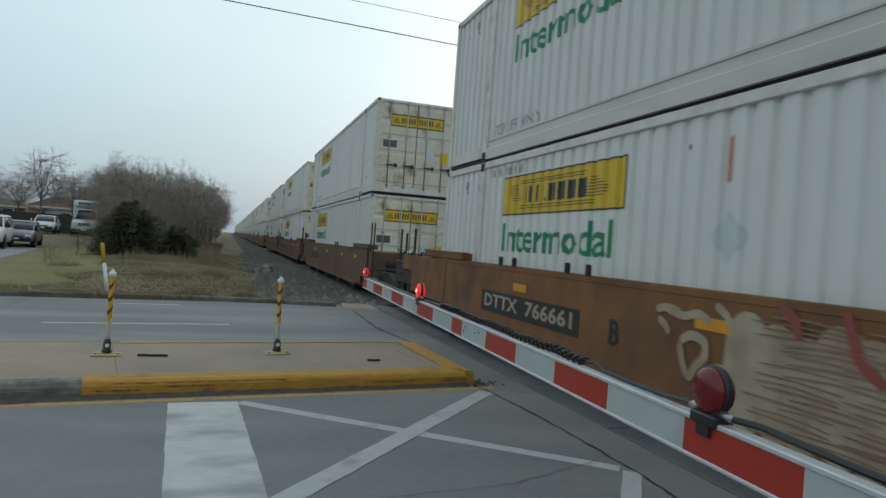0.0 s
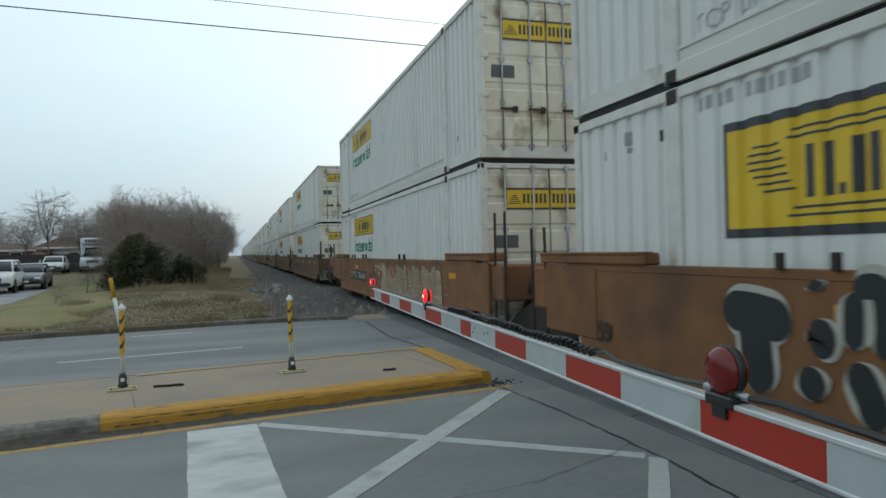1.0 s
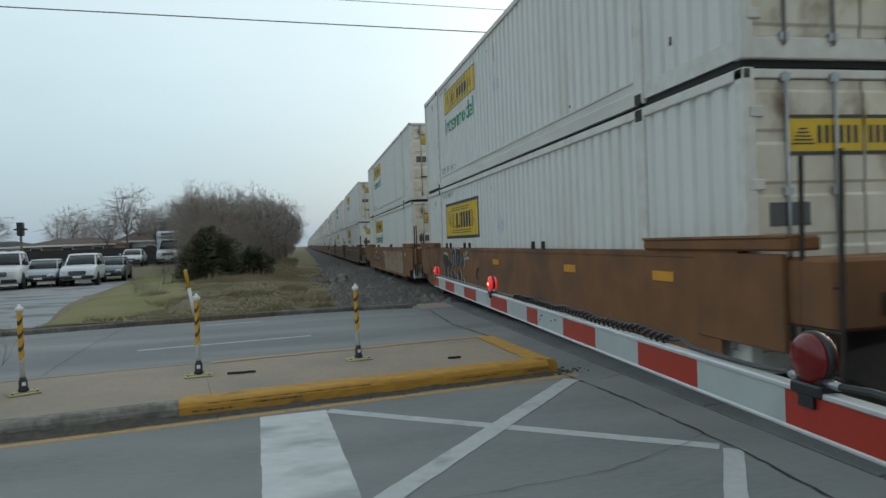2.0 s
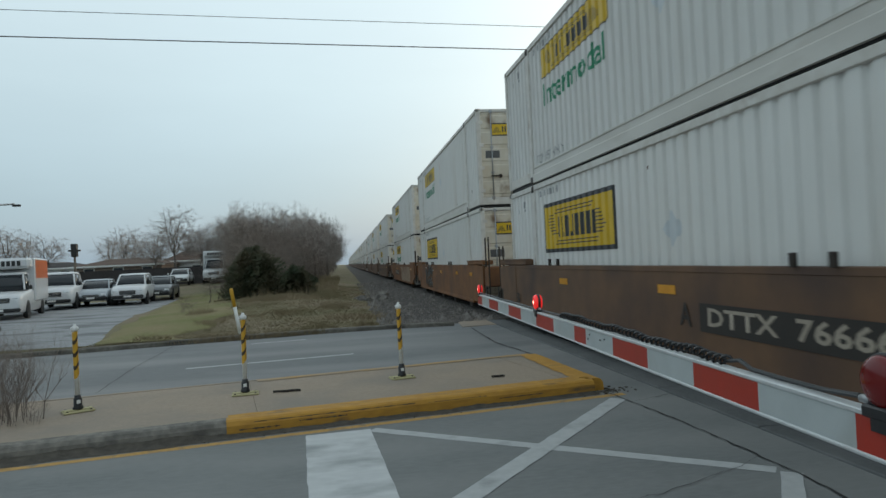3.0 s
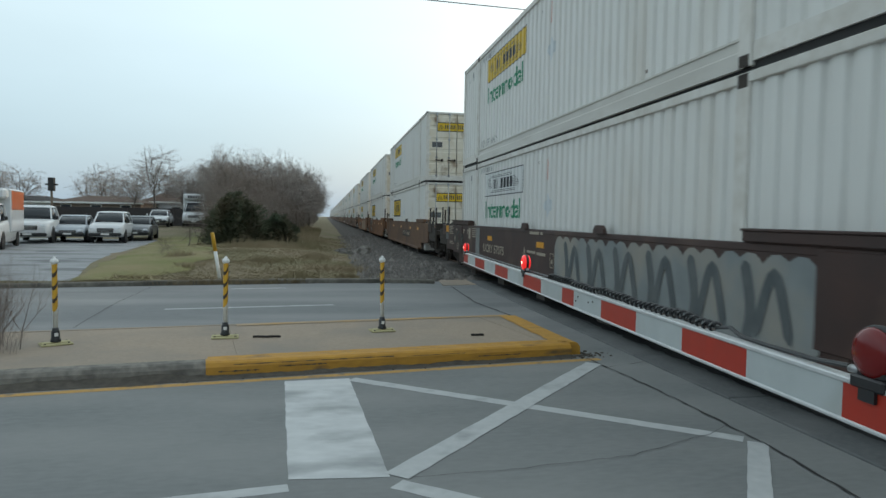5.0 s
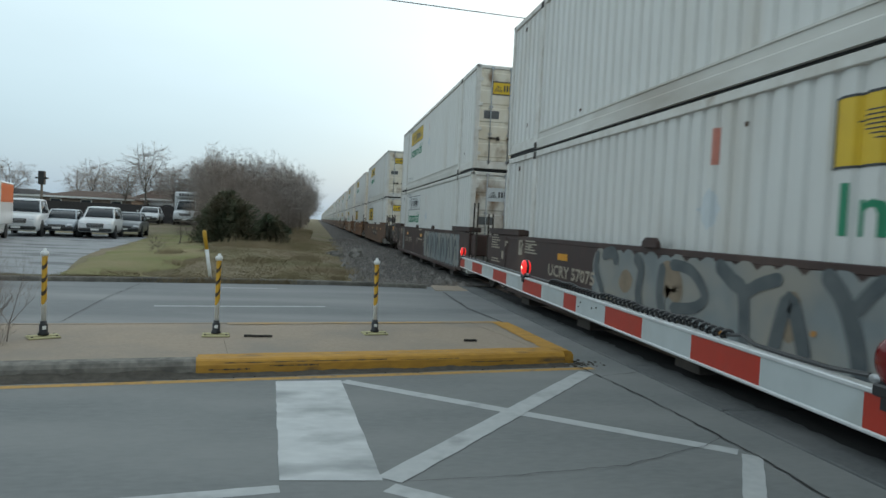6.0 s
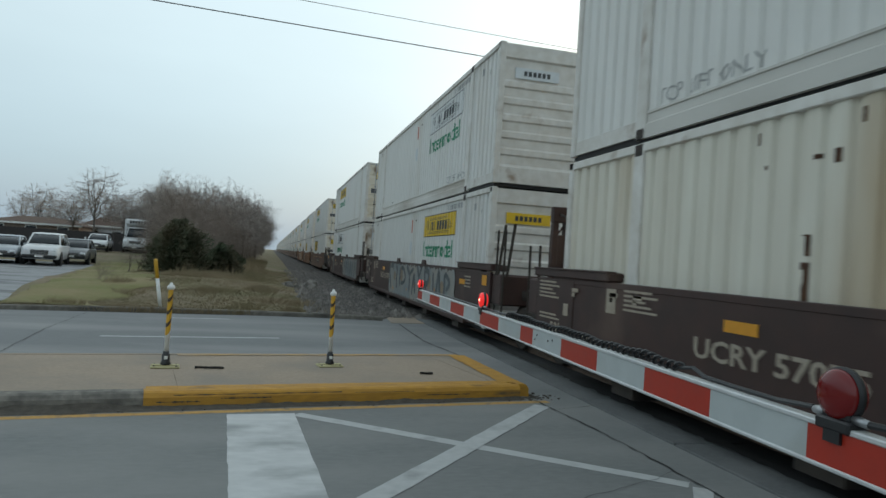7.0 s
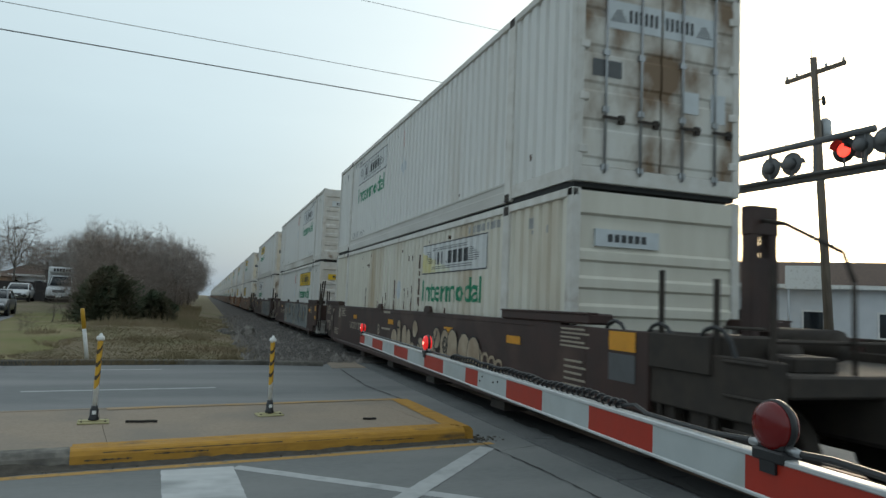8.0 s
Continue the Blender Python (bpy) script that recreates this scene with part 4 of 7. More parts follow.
def sweep(profile, back, x0, x1):
    """One sheet with thickness: an outline of (y, z) drawn out from x0 to x1 and closed at the plane y = back."""
    bm = bmesh.new()
    loop = profile + [(back, profile[-1][1]), (back, profile[0][1])]
    ends = [[bm.verts.new((x, y, z)) for y, z in loop] for x in (x0, x1)]
    n = len(loop)
    for i in range(n):
        bm.faces.new((ends[0][i], ends[1][i], ends[1][(i + 1) % n], ends[0][(i + 1) % n]))
    bm.faces.new(ends[0][::-1]), bm.faces.new(ends[1])
    bmesh.ops.recalc_face_normals(bm, faces=bm.faces[:])
    return bm


def container(kind, rusty=0, flip=False):
    """A 53-foot container, front at y 0, doors at y -CL, floor at z 0. kind: which mark it carries."""
    c = empty("container", label={"panel_word": "white corrugated intermodal container with yellow panel and green word",
                                  "big_panel": "white corrugated intermodal container with large framed yellow panel",
                                  "white_word": "white corrugated intermodal container with black scroll mark and green word",
                                  "rusty_word": "white intermodal container with rust streaks, scroll mark and green word"}[kind],
              category="shipping container", group="containers on the train")
    # frame: rails, corner posts and lifting posts
    bm = bmesh.new()
    for sx in (-1, 1):
        o = sx * (CW / 2)
        i = sx * (CW / 2 - 0.09)
        x0, x1 = min(o, i), max(o, i)
        box(bm, x0, x1, -CL, 0, CH - 0.11, CH, bevel=0.01)
        box(bm, x0 + 0.02 * (sx < 0), x1 - 0.02 * (sx > 0), -CL + 0.14, POST_Y[1], 0.05, 0.24)
        box(bm, x0 + 0.02 * (sx < 0), x1 - 0.02 * (sx > 0), POST_Y[0], -0.14, 0.05, 0.24)
    part("frame", bm, M["white_frame"], c)
    for sx in (-1, 1):
        # a stepped rail: a deep lower flange, a groove and an upper lip
        o = CW / 2
        prof = [(o, 0.0), (o, 0.165), (o - 0.022, 0.185), (o - 0.022, 0.285), (o - 0.006, 0.292), (o - 0.006, 0.318), (o - 0.09, 0.318), (o - 0.09, 0.0)]
        bm = bmesh.new()
        ends = [[bm.verts.new((sx * x, y, z)) for x, z in prof] for y in POST_Y]
        for i in range(8):
            bm.faces.new((ends[0][i], ends[0][(i + 1) % 8], ends[1][(i + 1) % 8], ends[1][i]))
        bm.faces.new(ends[0]), bm.faces.new(ends[1][::-1])
        bmesh.ops.recalc_face_normals(bm, faces=bm.faces[:])
        part("bottom_rail", bm, M["rail_grimy"], c, "grimy white bottom rail")
    bm = bmesh.new()
    box(bm, -CW / 2 + 0.05, CW / 2 - 0.05, -CL + 0.06, -0.06, -0.03, 0.16)
    part("underframe", bm, M["gap_dark"], c, "near-black underframe")
    for sx in (-1, 1):
        for y0, y1 in ((-0.14, 0.0), (-CL, -CL + 0.14)):
            bm = bmesh.new()
            box(bm, sx * CW / 2 - 0.13 * (sx > 0), sx * CW / 2 + 0.13 * (sx < 0), y0, y1, 0.03, CH, bevel=0.012)
            part("corner_post", bm, M["white_frame"], c)
        for y in POST_Y:
            bm = bmesh.new()
            xo = sx * (CW / 2 + 0.004)
            box(bm, min(xo, xo - sx * 0.12), max(xo, xo - sx * 0.12), y - 0.11, y + 0.11, 0.0, CH - 0.02, bevel=0.01)
            part("lifting_post", bm, M["white_frame"], c)
            bm = bmesh.new()
            xo = sx * (CW / 2 + 0.008)
            for z0, z1 in ((CH - 0.16, CH - 0.01), (0.0, 0.13)):
                box(bm, min(xo, xo - sx * 0.1), max(xo, xo - sx * 0.1), y - 0.09, y + 0.09, z0, z1, bevel=0.01)
            part("corner_casting", bm, M["truck_dark"], c, "dark steel corner casting")
    # corrugated sides
    for sx in (-1, 1):
        bm = bmesh.new()
        prev = None
        for y in ridge_breaks(-CL + 0.1, -0.1):
            x = WALL_X + ridge(y)
            if sx > 0:
                x = -x
            pair = (bm.verts.new((x, y, 0.16)), bm.verts.new((x, y, CH - 0.09)))
            if prev:
                bm.faces.new((prev[0], pair[0], pair[1], prev[1]))
            prev = pair
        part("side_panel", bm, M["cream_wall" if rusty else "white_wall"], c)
    bm = bmesh.new()
    for k in range(12):
        y0 = -0.08 - k * (CL - 0.16) / 12
        box(bm, -CW / 2 + 0.04, CW / 2 - 0.04, y0 - (CL - 0.16) / 12, y0 - 0.02, CH - 0.05, CH - (0.005 if k % 2 else 0.015))
    part("roof", bm, M["white_frame"], c)
    # nose end: a ribbed wall
    rib = [(-0.006, 0.04), (-0.006, 0.36)]
    for k in range(6):
        z = 0.42 + k * 0.345
        rib += [(-0.055, z), (-0.055, z + 0.17), (-0.02, z + 0.20), (-0.02, z + 0.305)] if k < 5 else [(-0.055, z), (-0.055, CH - 0.34)]
    rib += [(-0.006, CH - 0.31), (-0.006, CH - 0.03)]
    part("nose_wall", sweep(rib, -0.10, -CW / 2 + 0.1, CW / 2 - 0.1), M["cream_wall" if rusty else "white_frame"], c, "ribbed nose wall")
    bm = bmesh.new()
    box(bm, 0.0, 0.95, -0.05, -0.044 + 0.03, CH - 0.72, CH - 0.50)
    part("nose_label", bm, M["logo_yellow"] if kind == "panel_word" else M["decal_grey"], c, "small logo panel on the nose")
    bm = bmesh.new()
    for q in range(6):
        box(bm, 0.2 + q * 0.1, 0.27 + q * 0.1, -0.012, -0.010, CH - 0.66, CH - 0.56)
    part("nose_mark", bm, M["logo_black"], c, "black logo shapes")
    # doors with ribs, locking bars and hinges
    for z0, z1 in ((CH - 0.10, CH - 0.012), (0.035, 0.24)):
        bm = bmesh.new()
        box(bm, -CW / 2 + 0.1, CW / 2 - 0.1, -CL + 0.005, -CL + 0.1, z0, z1, bevel=0.01)
        part("door_frame", bm, M["white_frame"], c)
    bare = kind == "white_word"
    for sx in (-1, 1):
        xa, xb = (0.015, CW / 2 - 0.13) if sx > 0 else (-CW / 2 + 0.13, -0.015)
        prof = [(-CL + 0.03, 0.25)]
        for k in range(5):
            z = 0.34 + k * 0.49
            prof += [(-CL + 0.03, z), (-CL + 0.012, z + 0.03), (-CL + 0.012, z + 0.37), (-CL + 0.03, z + 0.40)]
        prof.append((-CL + 0.03, CH - 0.11))
        door = part("door", sweep(prof, -CL + 0.08, xa, xb), M["door_blotched" if bare else "door_white"], c, "white container door, rust stained")
        for q in (0.27, 0.73):
            x = xa + (xb - xa) * q
            bm = bmesh.new()
            tube(bm, (x, -CL - 0.012, 0.16), (x, -CL - 0.012, CH - 0.04), 0.017, n=8)
            for z in (0.2, 0.95, 1.7, CH - 0.13):
                box(bm, x - 0.045, x + 0.045, -CL - 0.022, -CL + 0.02, z, z + 0.075)
            part("locking_bar", bm, M["steel"], door, "steel locking bar")
            bm = bmesh.new()
            box(bm, x - 0.05, x + 0.28, -CL - 0.035, -CL - 0.02, 0.86, 0.90)
            box(bm, x + 0.2, x + 0.27, -CL - 0.03, -CL + 0.02, 0.82, 0.93)
            part("handle", bm, M["truck_dark"], door, "dark door handle")
        xh = xb if sx > 0 else xa
        for k in range(4):
            bm = bmesh.new()
            z = 0.4 + k * 0.68
            box(bm, xh - 0.07, xh + 0.07, -CL - 0.012, -CL + 0.02, z, z + 0.10, bevel=0.006)
            part("hinge", bm, M["white_frame"], door)
        bm = bmesh.new()
        z = CH - 0.78
        box(bm, -0.86 if sx < 0 else 0.02, -0.02 if sx < 0 else 0.86, -CL + 0.004, -CL + 0.011, z - 0.04, z + 0.34)
        part("door_logo", bm, M["decal_grey" if bare else "logo_yellow"], door, "pale faded logo panel" if bare else "yellow logo panel")
        if not bare:
            bm = bmesh.new()
            xo, xi = (-0.86, -0.02) if sx < 0 else (0.86, 0.02)
            for a0, a1, b0, b1 in ((xo, xi, z - 0.04, z - 0.005), (xo, xi, z + 0.305, z + 0.34), (xo, xo - 0.035 * sx, z - 0.005, z + 0.305)):
                box(bm, min(a0, a1), max(a0, a1), -CL + 0.001, -CL + 0.0035, b0, b1)
        else:
            bm = bmesh.new()
        z += 0.09
        for x in (-0.52, -0.36, -0.20) if sx < 0 else (0.05, 0.21, 0.37):
            for q0, q1, w0, w1 in ((0.0, 0.045, 0.0, 0.17), (0.08, 0.125, 0.0, 0.17)):
                box(bm, x + q0, x + q1, -CL + 0.001, -CL + 0.0045, z - 0.02 + w0, z - 0.02 + w1)
        for k in range(5):
            x = -0.80 if sx < 0 else 0.55
            box(bm, x + 0.02 * k, x + 0.25 - 0.02 * k, -CL + 0.001, -CL + 0.0045, z - 0.03 + 0.035 * k, z - 0.015 + 0.035 * k)
        part("door_mark", bm, M["logo_black"], door, "black logo shapes")
        bm = bmesh.new()
        if sx > 0:
            box(bm, 0.80, 1.04, -CL + 0.004, -CL + 0.011, 1.02, 1.42)
            part("door_sticker", bm, M["decal_grey" if bare else "logo_yellow"], door, "faded sticker" if bare else "yellow sticker")
            bm = bmesh.new()
            box(bm, 0.35, 0.6, -CL + 0.004, -CL + 0.011, 1.1, 1.4)
            part("door_sticker", bm, M["decal_grey"], door, "pale grey sticker")
        else:
            box(bm, -1.05, -0.62, -CL + 0.004, -CL + 0.011, 1.42, 1.64)
            part("door_sticker", bm, M["sticker_dark"], door, "dark sticker with rows of small print")
    # marks on the side at -x, or on the other side of a container that rides reversed
    before = set(c.children)
    if kind in ("panel_word", "white_word", "rusty_word"):
        y0 = -2.85
        scroll_logo("logo", c, y0, 1.97, 3.56, 0.60, {"panel_word": "logo_yellow", "white_word": "logo_white", "rusty_word": "logo_white"}[kind], 0.022)
        part("word", wall_letters("Intermodal", 0.42, y0 - 0.10, 1.43, 0.006, bold=0.009, width=3.25), M["green_letter"], c, "green word Intermodal")
        if kind == "rusty_word":
            for q, mt in enumerate(("logo_faded", "logo_faded_pale")):
                bm = bmesh.new()
                for s in range(6):
                    patch(bm, y0 - 0.03 - 0.14 * (s + 1) - 0.84 * q, y0 - 0.03 - 0.14 * s - 0.84 * q, 1.995, 2.40 - 0.03 * s - 0.18 * q, 0.0055)
                part("logo_fade", bm, M[mt], c, "faded remains of the yellow panel")
    else:
        scroll_logo("logo", c, -2.62, 1.45, 3.66, 0.98, "logo_yellow", 0.075)
    for off, mat, z, r in ((0.004, "decal_grey", 1.62, 0.24),):
        bm = bmesh.new()
        diamond(bm, -8.05, z + 0.05, r, off)
        part("diamond_placard", bm, M[mat], c, "pale diamond placard")
    if kind in ("panel_word", "white_word"):
        bm = bmesh.new()
        patch(bm, -8.05, -7.95, 2.15, 2.55, 0.004)
        part("stripe_sticker", bm, M["decal_red"], c, "faded red strip sticker")
    part("notice", wall_letters("TOP LIFT ONLY", 0.17, -2.3, 0.36, 0.005, width=1.75), M["grey_letter"], c, "faded notice TOP LIFT ONLY")
    bm = bmesh.new()
    for q, (a, b) in enumerate(((0.0, 0.09), (0.13, 0.22), (0.26, 0.35), (0.39, 0.48), (0.62, 0.70), (0.74, 0.82), (0.86, 0.94), (0.98, 1.06), (1.10, 1.18), (1.22, 1.30))):
        patch(bm, -2.3 - b, -2.3 - a, CH - 0.29, CH - 0.17, 0.004)
    part("number_bars", bm, M["grey_letter"], c, "faded row of small characters")
    bm = bmesh.new()
    patch(bm, -1.25, -1.1, CH - 0.42, CH - 0.27, 0.004)
    patch(bm, -1.22, -1.13, CH - 0.50, CH - 0.44, 0.004)
    patch(bm, -0.72, -0.68, CH - 0.52, CH - 0.42, 0.004)
    part("size_mark", bm, M["grey_letter"], c, "small grey size mark")
    # scuffs and rust
    rng = random.Random(3 + rusty)
    bm = bmesh.new()
    for k in range(5 if not rusty else 16):
        y = rng.uniform(-15.5, -0.6)
        z = rng.choice((rng.uniform(2.3, 2.65), rng.uniform(0.3, 0.55)))
        w, h = rng.uniform(0.03, 0.08), rng.uniform(0.04, 0.12)
        patch(bm, y - w, y, z, z + h, 0.003)
    if rusty:
        for y, z0, z1, w in ((-11.6, 0.7, 1.75, 0.09), (-11.55, 0.35, 0.6, 0.05), (-9.3, 0.5, 1.6, 0.09), (-8.55, 0.5, 1.95, 0.10), (-10.1, 0.4, 1.45, 0.09), (-7.6, 0.9, 1.7, 0.07), (-7.05, 0.9, 1.75, 0.07), (-4.9, 0.9, 1.3, 0.07), (-6.55, 0.25, 2.4, 0.11), (-4.0, 0.3, 0.6, 0.08), (-10.9, 1.0, 1.2, 0.05), (-10.9, 0.6, 0.8, 0.04), (-6.9, 2.3, 2.42, 0.06), (-7.3, 2.3, 2.42, 0.06), (-7.6, 0.3, 0.5, 0.05), (-8.6, 0.3, 0.75, 0.05), (-9.5, 1.1, 1.5, 0.05), (-10.4, 0.35, 0.7, 0.06), (-12.6, 0.4, 0.9, 0.05), (-5.4, 0.95, 1.1, 0.07), (-7.2, 1.5, 1.7, 0.05)):
            y = -0.12 - (math.floor((-y - 0.12) / PITCH) + 0.12) * PITCH
            z = z0
            while z < z1:
                h = rng.uniform(0.05, 0.22)
                ww = min(0.13, w * rng.uniform(0.6, 1.3))
                patch(bm, y - ww, y, z, min(z + h, z1), 0.004)
                z += h + rng.choice((0, 0, 0.05))
    part("rust_marks", bm, M["rust"], c, "brown rust marks")
    if flip:
        for o in set(c.children) - before:
            turned = o.name.startswith(("logo", "word"))
            o.matrix_basis = FLIP if turned else (FLIP_NOTICE if o.name.startswith("notice") else Matrix.Diagonal((-1, 1, 1, 1)))
    return c


def bogie(w, yt):
    bm = bmesh.new()
    for sx in (-1, 1):
        prism(bm, [(-1.15, 0.42), (-0.85, 0.62), (-0.3, 0.80), (0.3, 0.80), (0.85, 0.62), (1.15, 0.42), (0.7, 0.36), (0.35, 0.24), (-0.35, 0.24), (-0.7, 0.36)], -0.08, 0.08, m=Matrix.Translation((sx * 0.98, yt, 0.05)) @ pose(0, 0, 0, 90, 0, 90))
    box(bm, -1.0, 1.0, yt - 0.2, yt + 0.2, 0.45, 0.8, bevel=0.04)
    truck = part("truck", bm, M["truck_dark"], w, "dark cast steel bogie")
    for dy in (-0.88, 0.88):
        for sx in (-1, 1):
            bm = bmesh.new()
            lathe(bm, [(0.1, -0.1), (0.16, -0.07), (0.40, -0.06), (0.45, -0.065), (0.45, -0.04), (0.42, -0.03), (0.42, 0.065), (0.38, 0.065), (0.33, 0.02), (0.15, 0.0), (0.12, 0.07)], 24, Matrix.Translation((sx * 0.76, yt + dy, 0.45)) @ pose(0, 0, 0, 0, 90 * sx, 0))
            part("wheel", bm, M["truck_dark"], truck, "steel wheel")
    for k in range(3):
        bm = bmesh.new()
        x = -0.88 if k == 0 else (0.0 if k == 1 else 0.88)
        for q in range(2):
            lathe(bm, [(0.07, 0.30), (0.075, 0.34), (0.065, 0.38), (0.075, 0.42), (0.065, 0.46), (0.075, 0.5), (0.07, 0.56)], 10, Matrix.Translation((x, yt - 0.12 + 0.24 * q, 0.05)))
        part("spring", bm, M["truck_dark"], truck, "dark coil springs")


def well_unit(colour, marks, front_end=False, rear_end=False):
    """One well of an articulated car. y 0 lies under its container's front; z 0 is the rail's top less the height of the road."""
    w = empty("well_car", label={"well_tan": "tan brown steel well car, weathered and spray painted", "well_maroon": "dark maroon steel well car with cream stencils", "well_rust": "rust red steel well car, weathered"}[colour],
              category="rail car", group="well cars of the train")
    mat = M[colour]
    front, rear = 0.62, -CL - 0.62
    xo = 1.43
    for sx in (-1, 1):
        bm = bmesh.new()
        def bx(x0, x1, *a, **k):
            box(bm, min(sx * x0, sx * x1), max(sx * x0, sx * x1), *a, **k)
        bx(xo - 0.03, xo - 0.012, rear + 0.9, front - 0.9, 0.36, 1.44)            # web
        bx(xo - 0.12, xo - 0.004, rear + 0.6, front - 0.6, 1.40, 1.475, bevel=0.006)   # top chord
        bx(xo - 0.12, xo + 0.02, rear + 1.6, front - 1.6, 0.30, 0.40, bevel=0.012)  # bottom flange
        # deep ends
        for a, b in ((rear, rear + 1.3), (front - 1.3, front)):
            bx(xo - 0.05, xo + 0.004, a, b, 0.62, 1.45, bevel=0.01)
        part("side_sill", bm, mat, w)
        for a, b in ((rear - 0.1, rear + 2.3), (front - 2.3, front + 0.1)):
            bm = bmesh.new()
            bx(xo - 0.30, xo + 0.03, a, b, 1.475, 1.60, bevel=0.02)
            bx(xo - 0.10, xo + 0.045, a, b, 1.585, 1.612, bevel=0.006)
            part("end_chord", bm, mat, w)
        lugs = {"well_tan": (-3.45, -3.95, -5.55, -6.05, -10.6, -11.1), "well_rust": (-3.45, -3.95, -10.6, -11.1), "well_maroon": (-7.2, -11.0)}[colour]
        for y in lugs:
            bm = bmesh.new()
            if colour == "well_maroon":
                prism(bm, [(-0.2, 0), (0.2, 0), (0.18, 0.06), (0.1, 0.12), (-0.1, 0.12), (-0.18, 0.06)], 0.0, 0.06, m=Matrix.Translation((sx * xo - 0.05, y, 1.475)) @ pose(0, 0, 0, 90, 0, 90))
                part("guide_lug", bm, mat, w)
            else:
                box(bm, sx * xo - 0.05, sx * xo + 0.0, y - 0.035, y + 0.035, 1.47, 1.60, bevel=0.008)
                part("guide_lug", bm, M["truck_dark"], w, "dark steel guide post")
    # cross pieces and end sheets
    bm = bmesh.new()
    for y in (-2.0, -5, -8, -11, -14.2):
        box(bm, -1.35, 1.35, y - 0.25, y + 0.25, 0.14, 0.27)
    part("floor_beams", bm, M["truck_dark"], w)
    for y0, y1 in ((front - 0.12, front + 0.5), (rear - 0.5, rear + 0.12)):
        bm = bmesh.new()
        box(bm, -1.38, 1.38, y0, y1, 0.85, 1.42, bevel=0.03)
        box(bm, -0.5, 0.5, y0 - 0.4, y1 + 0.4, 0.55, 1.0, bevel=0.05)
        part("end_platform", bm, mat, w)
    # ladder, handrails and steps at the rear end, the brake wheel post
    for sx in (-1, 1):
        for end, sgn in ((rear - 0.12, -1), (front + 0.12, 1)):
            if (front_end if sgn > 0 else rear_end):
                continue
            for off in (0.0, 0.42):
                bm = bmesh.new()
                y = end + sgn * off
                tube(bm, (sx * 1.36, y, 0.45), (sx * 1.36, y + 0.04 * sgn, 2.25 if sgn < 0 else 1.95), 0.022, n=6)
                part("handrail", bm, M["truck_dark"], w, "dark steel handrail")
            for z in ((0.5, 0.85, 1.2) if sx < 0 else ()):
                bm = bmesh.new()
                tube(bm, (sx * 1.36, end, z), (sx * 1.36, end + sgn * 0.42, z), 0.016, n=6)
                part("step", bm, M["truck_dark"], w, "dark steel step")
    # a brake stand: an upright braced frame on the platform
    stands = []
    if colour == "well_maroon":
        stands = [front + 1.42] if front_end else [rear - (1.6 if rear_end else 1.05)]
    for ys in stands:
        bm = bmesh.new()
        for x in (-0.62, -0.40):
            box(bm, x - 0.05, x + 0.05, ys - 0.07, ys + 0.07, 1.1, 2.50, bevel=0.01)
        box(bm, -0.68, -0.34, ys - 0.075, ys + 0.075, 2.42, 2.70, bevel=0.01)
        box(bm, -0.68, -0.34, ys - 0.06, ys + 0.06, 1.5, 2.20)
        tube(bm, (-0.62, ys, 2.15), (-0.40, ys, 2.42), 0.02, n=6)
        part("brake_stand", bm, mat, w, "braced upright brake stand")
        bm = bmesh.new()
        sg = 1 if ys > 0 else -1
        run = [(-0.55, ys + 0.08 * sg, 2.56), (-0.55, ys + 0.35 * sg, 2.5), (-0.55, ys + 0.95 * sg, 2.2), (-0.55, ys + 1.05 * sg, 1.95), (-0.55, ys + 1.05 * sg, 1.2)]
        for a, b in zip(run, run[1:]):
            tube(bm, a, b, 0.02, n=8)
        part("bent_handrail", bm, M["truck_dark"], w, "dark bent steel handrail")
        if not (front_end or rear_end):
            for off in (0.25, 0.75):
                bm = bmesh.new()
                tube(bm, (-1.36, rear - off, 1.4), (-1.30, rear - off - 0.12, 2.35), 0.028, n=6)
                part("handrail", bm, M["truck_dark"], w, "dark steel handrail")
    # longer platforms where the car ends and couples to the next
    for sgn, y_end, there in ((1, front, front_end), (-1, rear, rear_end)):
        if not there:
            continue
        ya, yb = sorted((y_end + sgn * 0.4, y_end + sgn * 2.75))
        bm = bmesh.new()
        box(bm, -1.335, 1.335, ya, yb, 1.02, 1.20, bevel=0.02)
        part("platform", bm, M["truck_dark"], w, "dark end platform over the bogie")
        for x0 in (-1.40, 1.34):
            bm = bmesh.new()
            box(bm, x0, x0 + 0.06, ya, yb, 0.78, 1.30, bevel=0.015)
            part("platform_side", bm, M["truck_dark"], w, "dark side plate of the platform")
        # hoses, valves and grimy fittings between the rails
        rg = random.Random(77 if sgn > 0 else 78)
        for k in range(9):
            yy = y_end + sgn * rg.uniform(0.3, 2.6)
            bm = bmesh.new()
            hh = rg.uniform(0.1, 0.32)
            box(bm, -1.30 + rg.uniform(0, 0.5), -1.30 + rg.uniform(0.55, 0.8), yy - 0.08, yy + 0.10, 1.19, 1.19 + hh, bevel=0.02)
            part("fitting", bm, M["truck_dark"] if k % 3 else mat, w, "grimy brake fitting")
        for k in range(3):
            yy = y_end + sgn * (0.5 + 0.75 * k)
            bm = bmesh.new()
            arc = [(-1.38, yy + 0.28 * math.cos(a), 1.12 + 0.42 * math.sin(a)) for a in [math.pi * q / 8 for q in range(9)]]
            for a, b in zip(arc, arc[1:]):
                tube(bm, a, b, 0.02, n=6)
            part("air_hose", bm, M["black_plastic"], w, "black rubber air hose")
        bm = bmesh.new()
        box(bm, -0.35, 0.35, ya - 0.3, yb + 0.3, 0.62, 1.02, bevel=0.04)
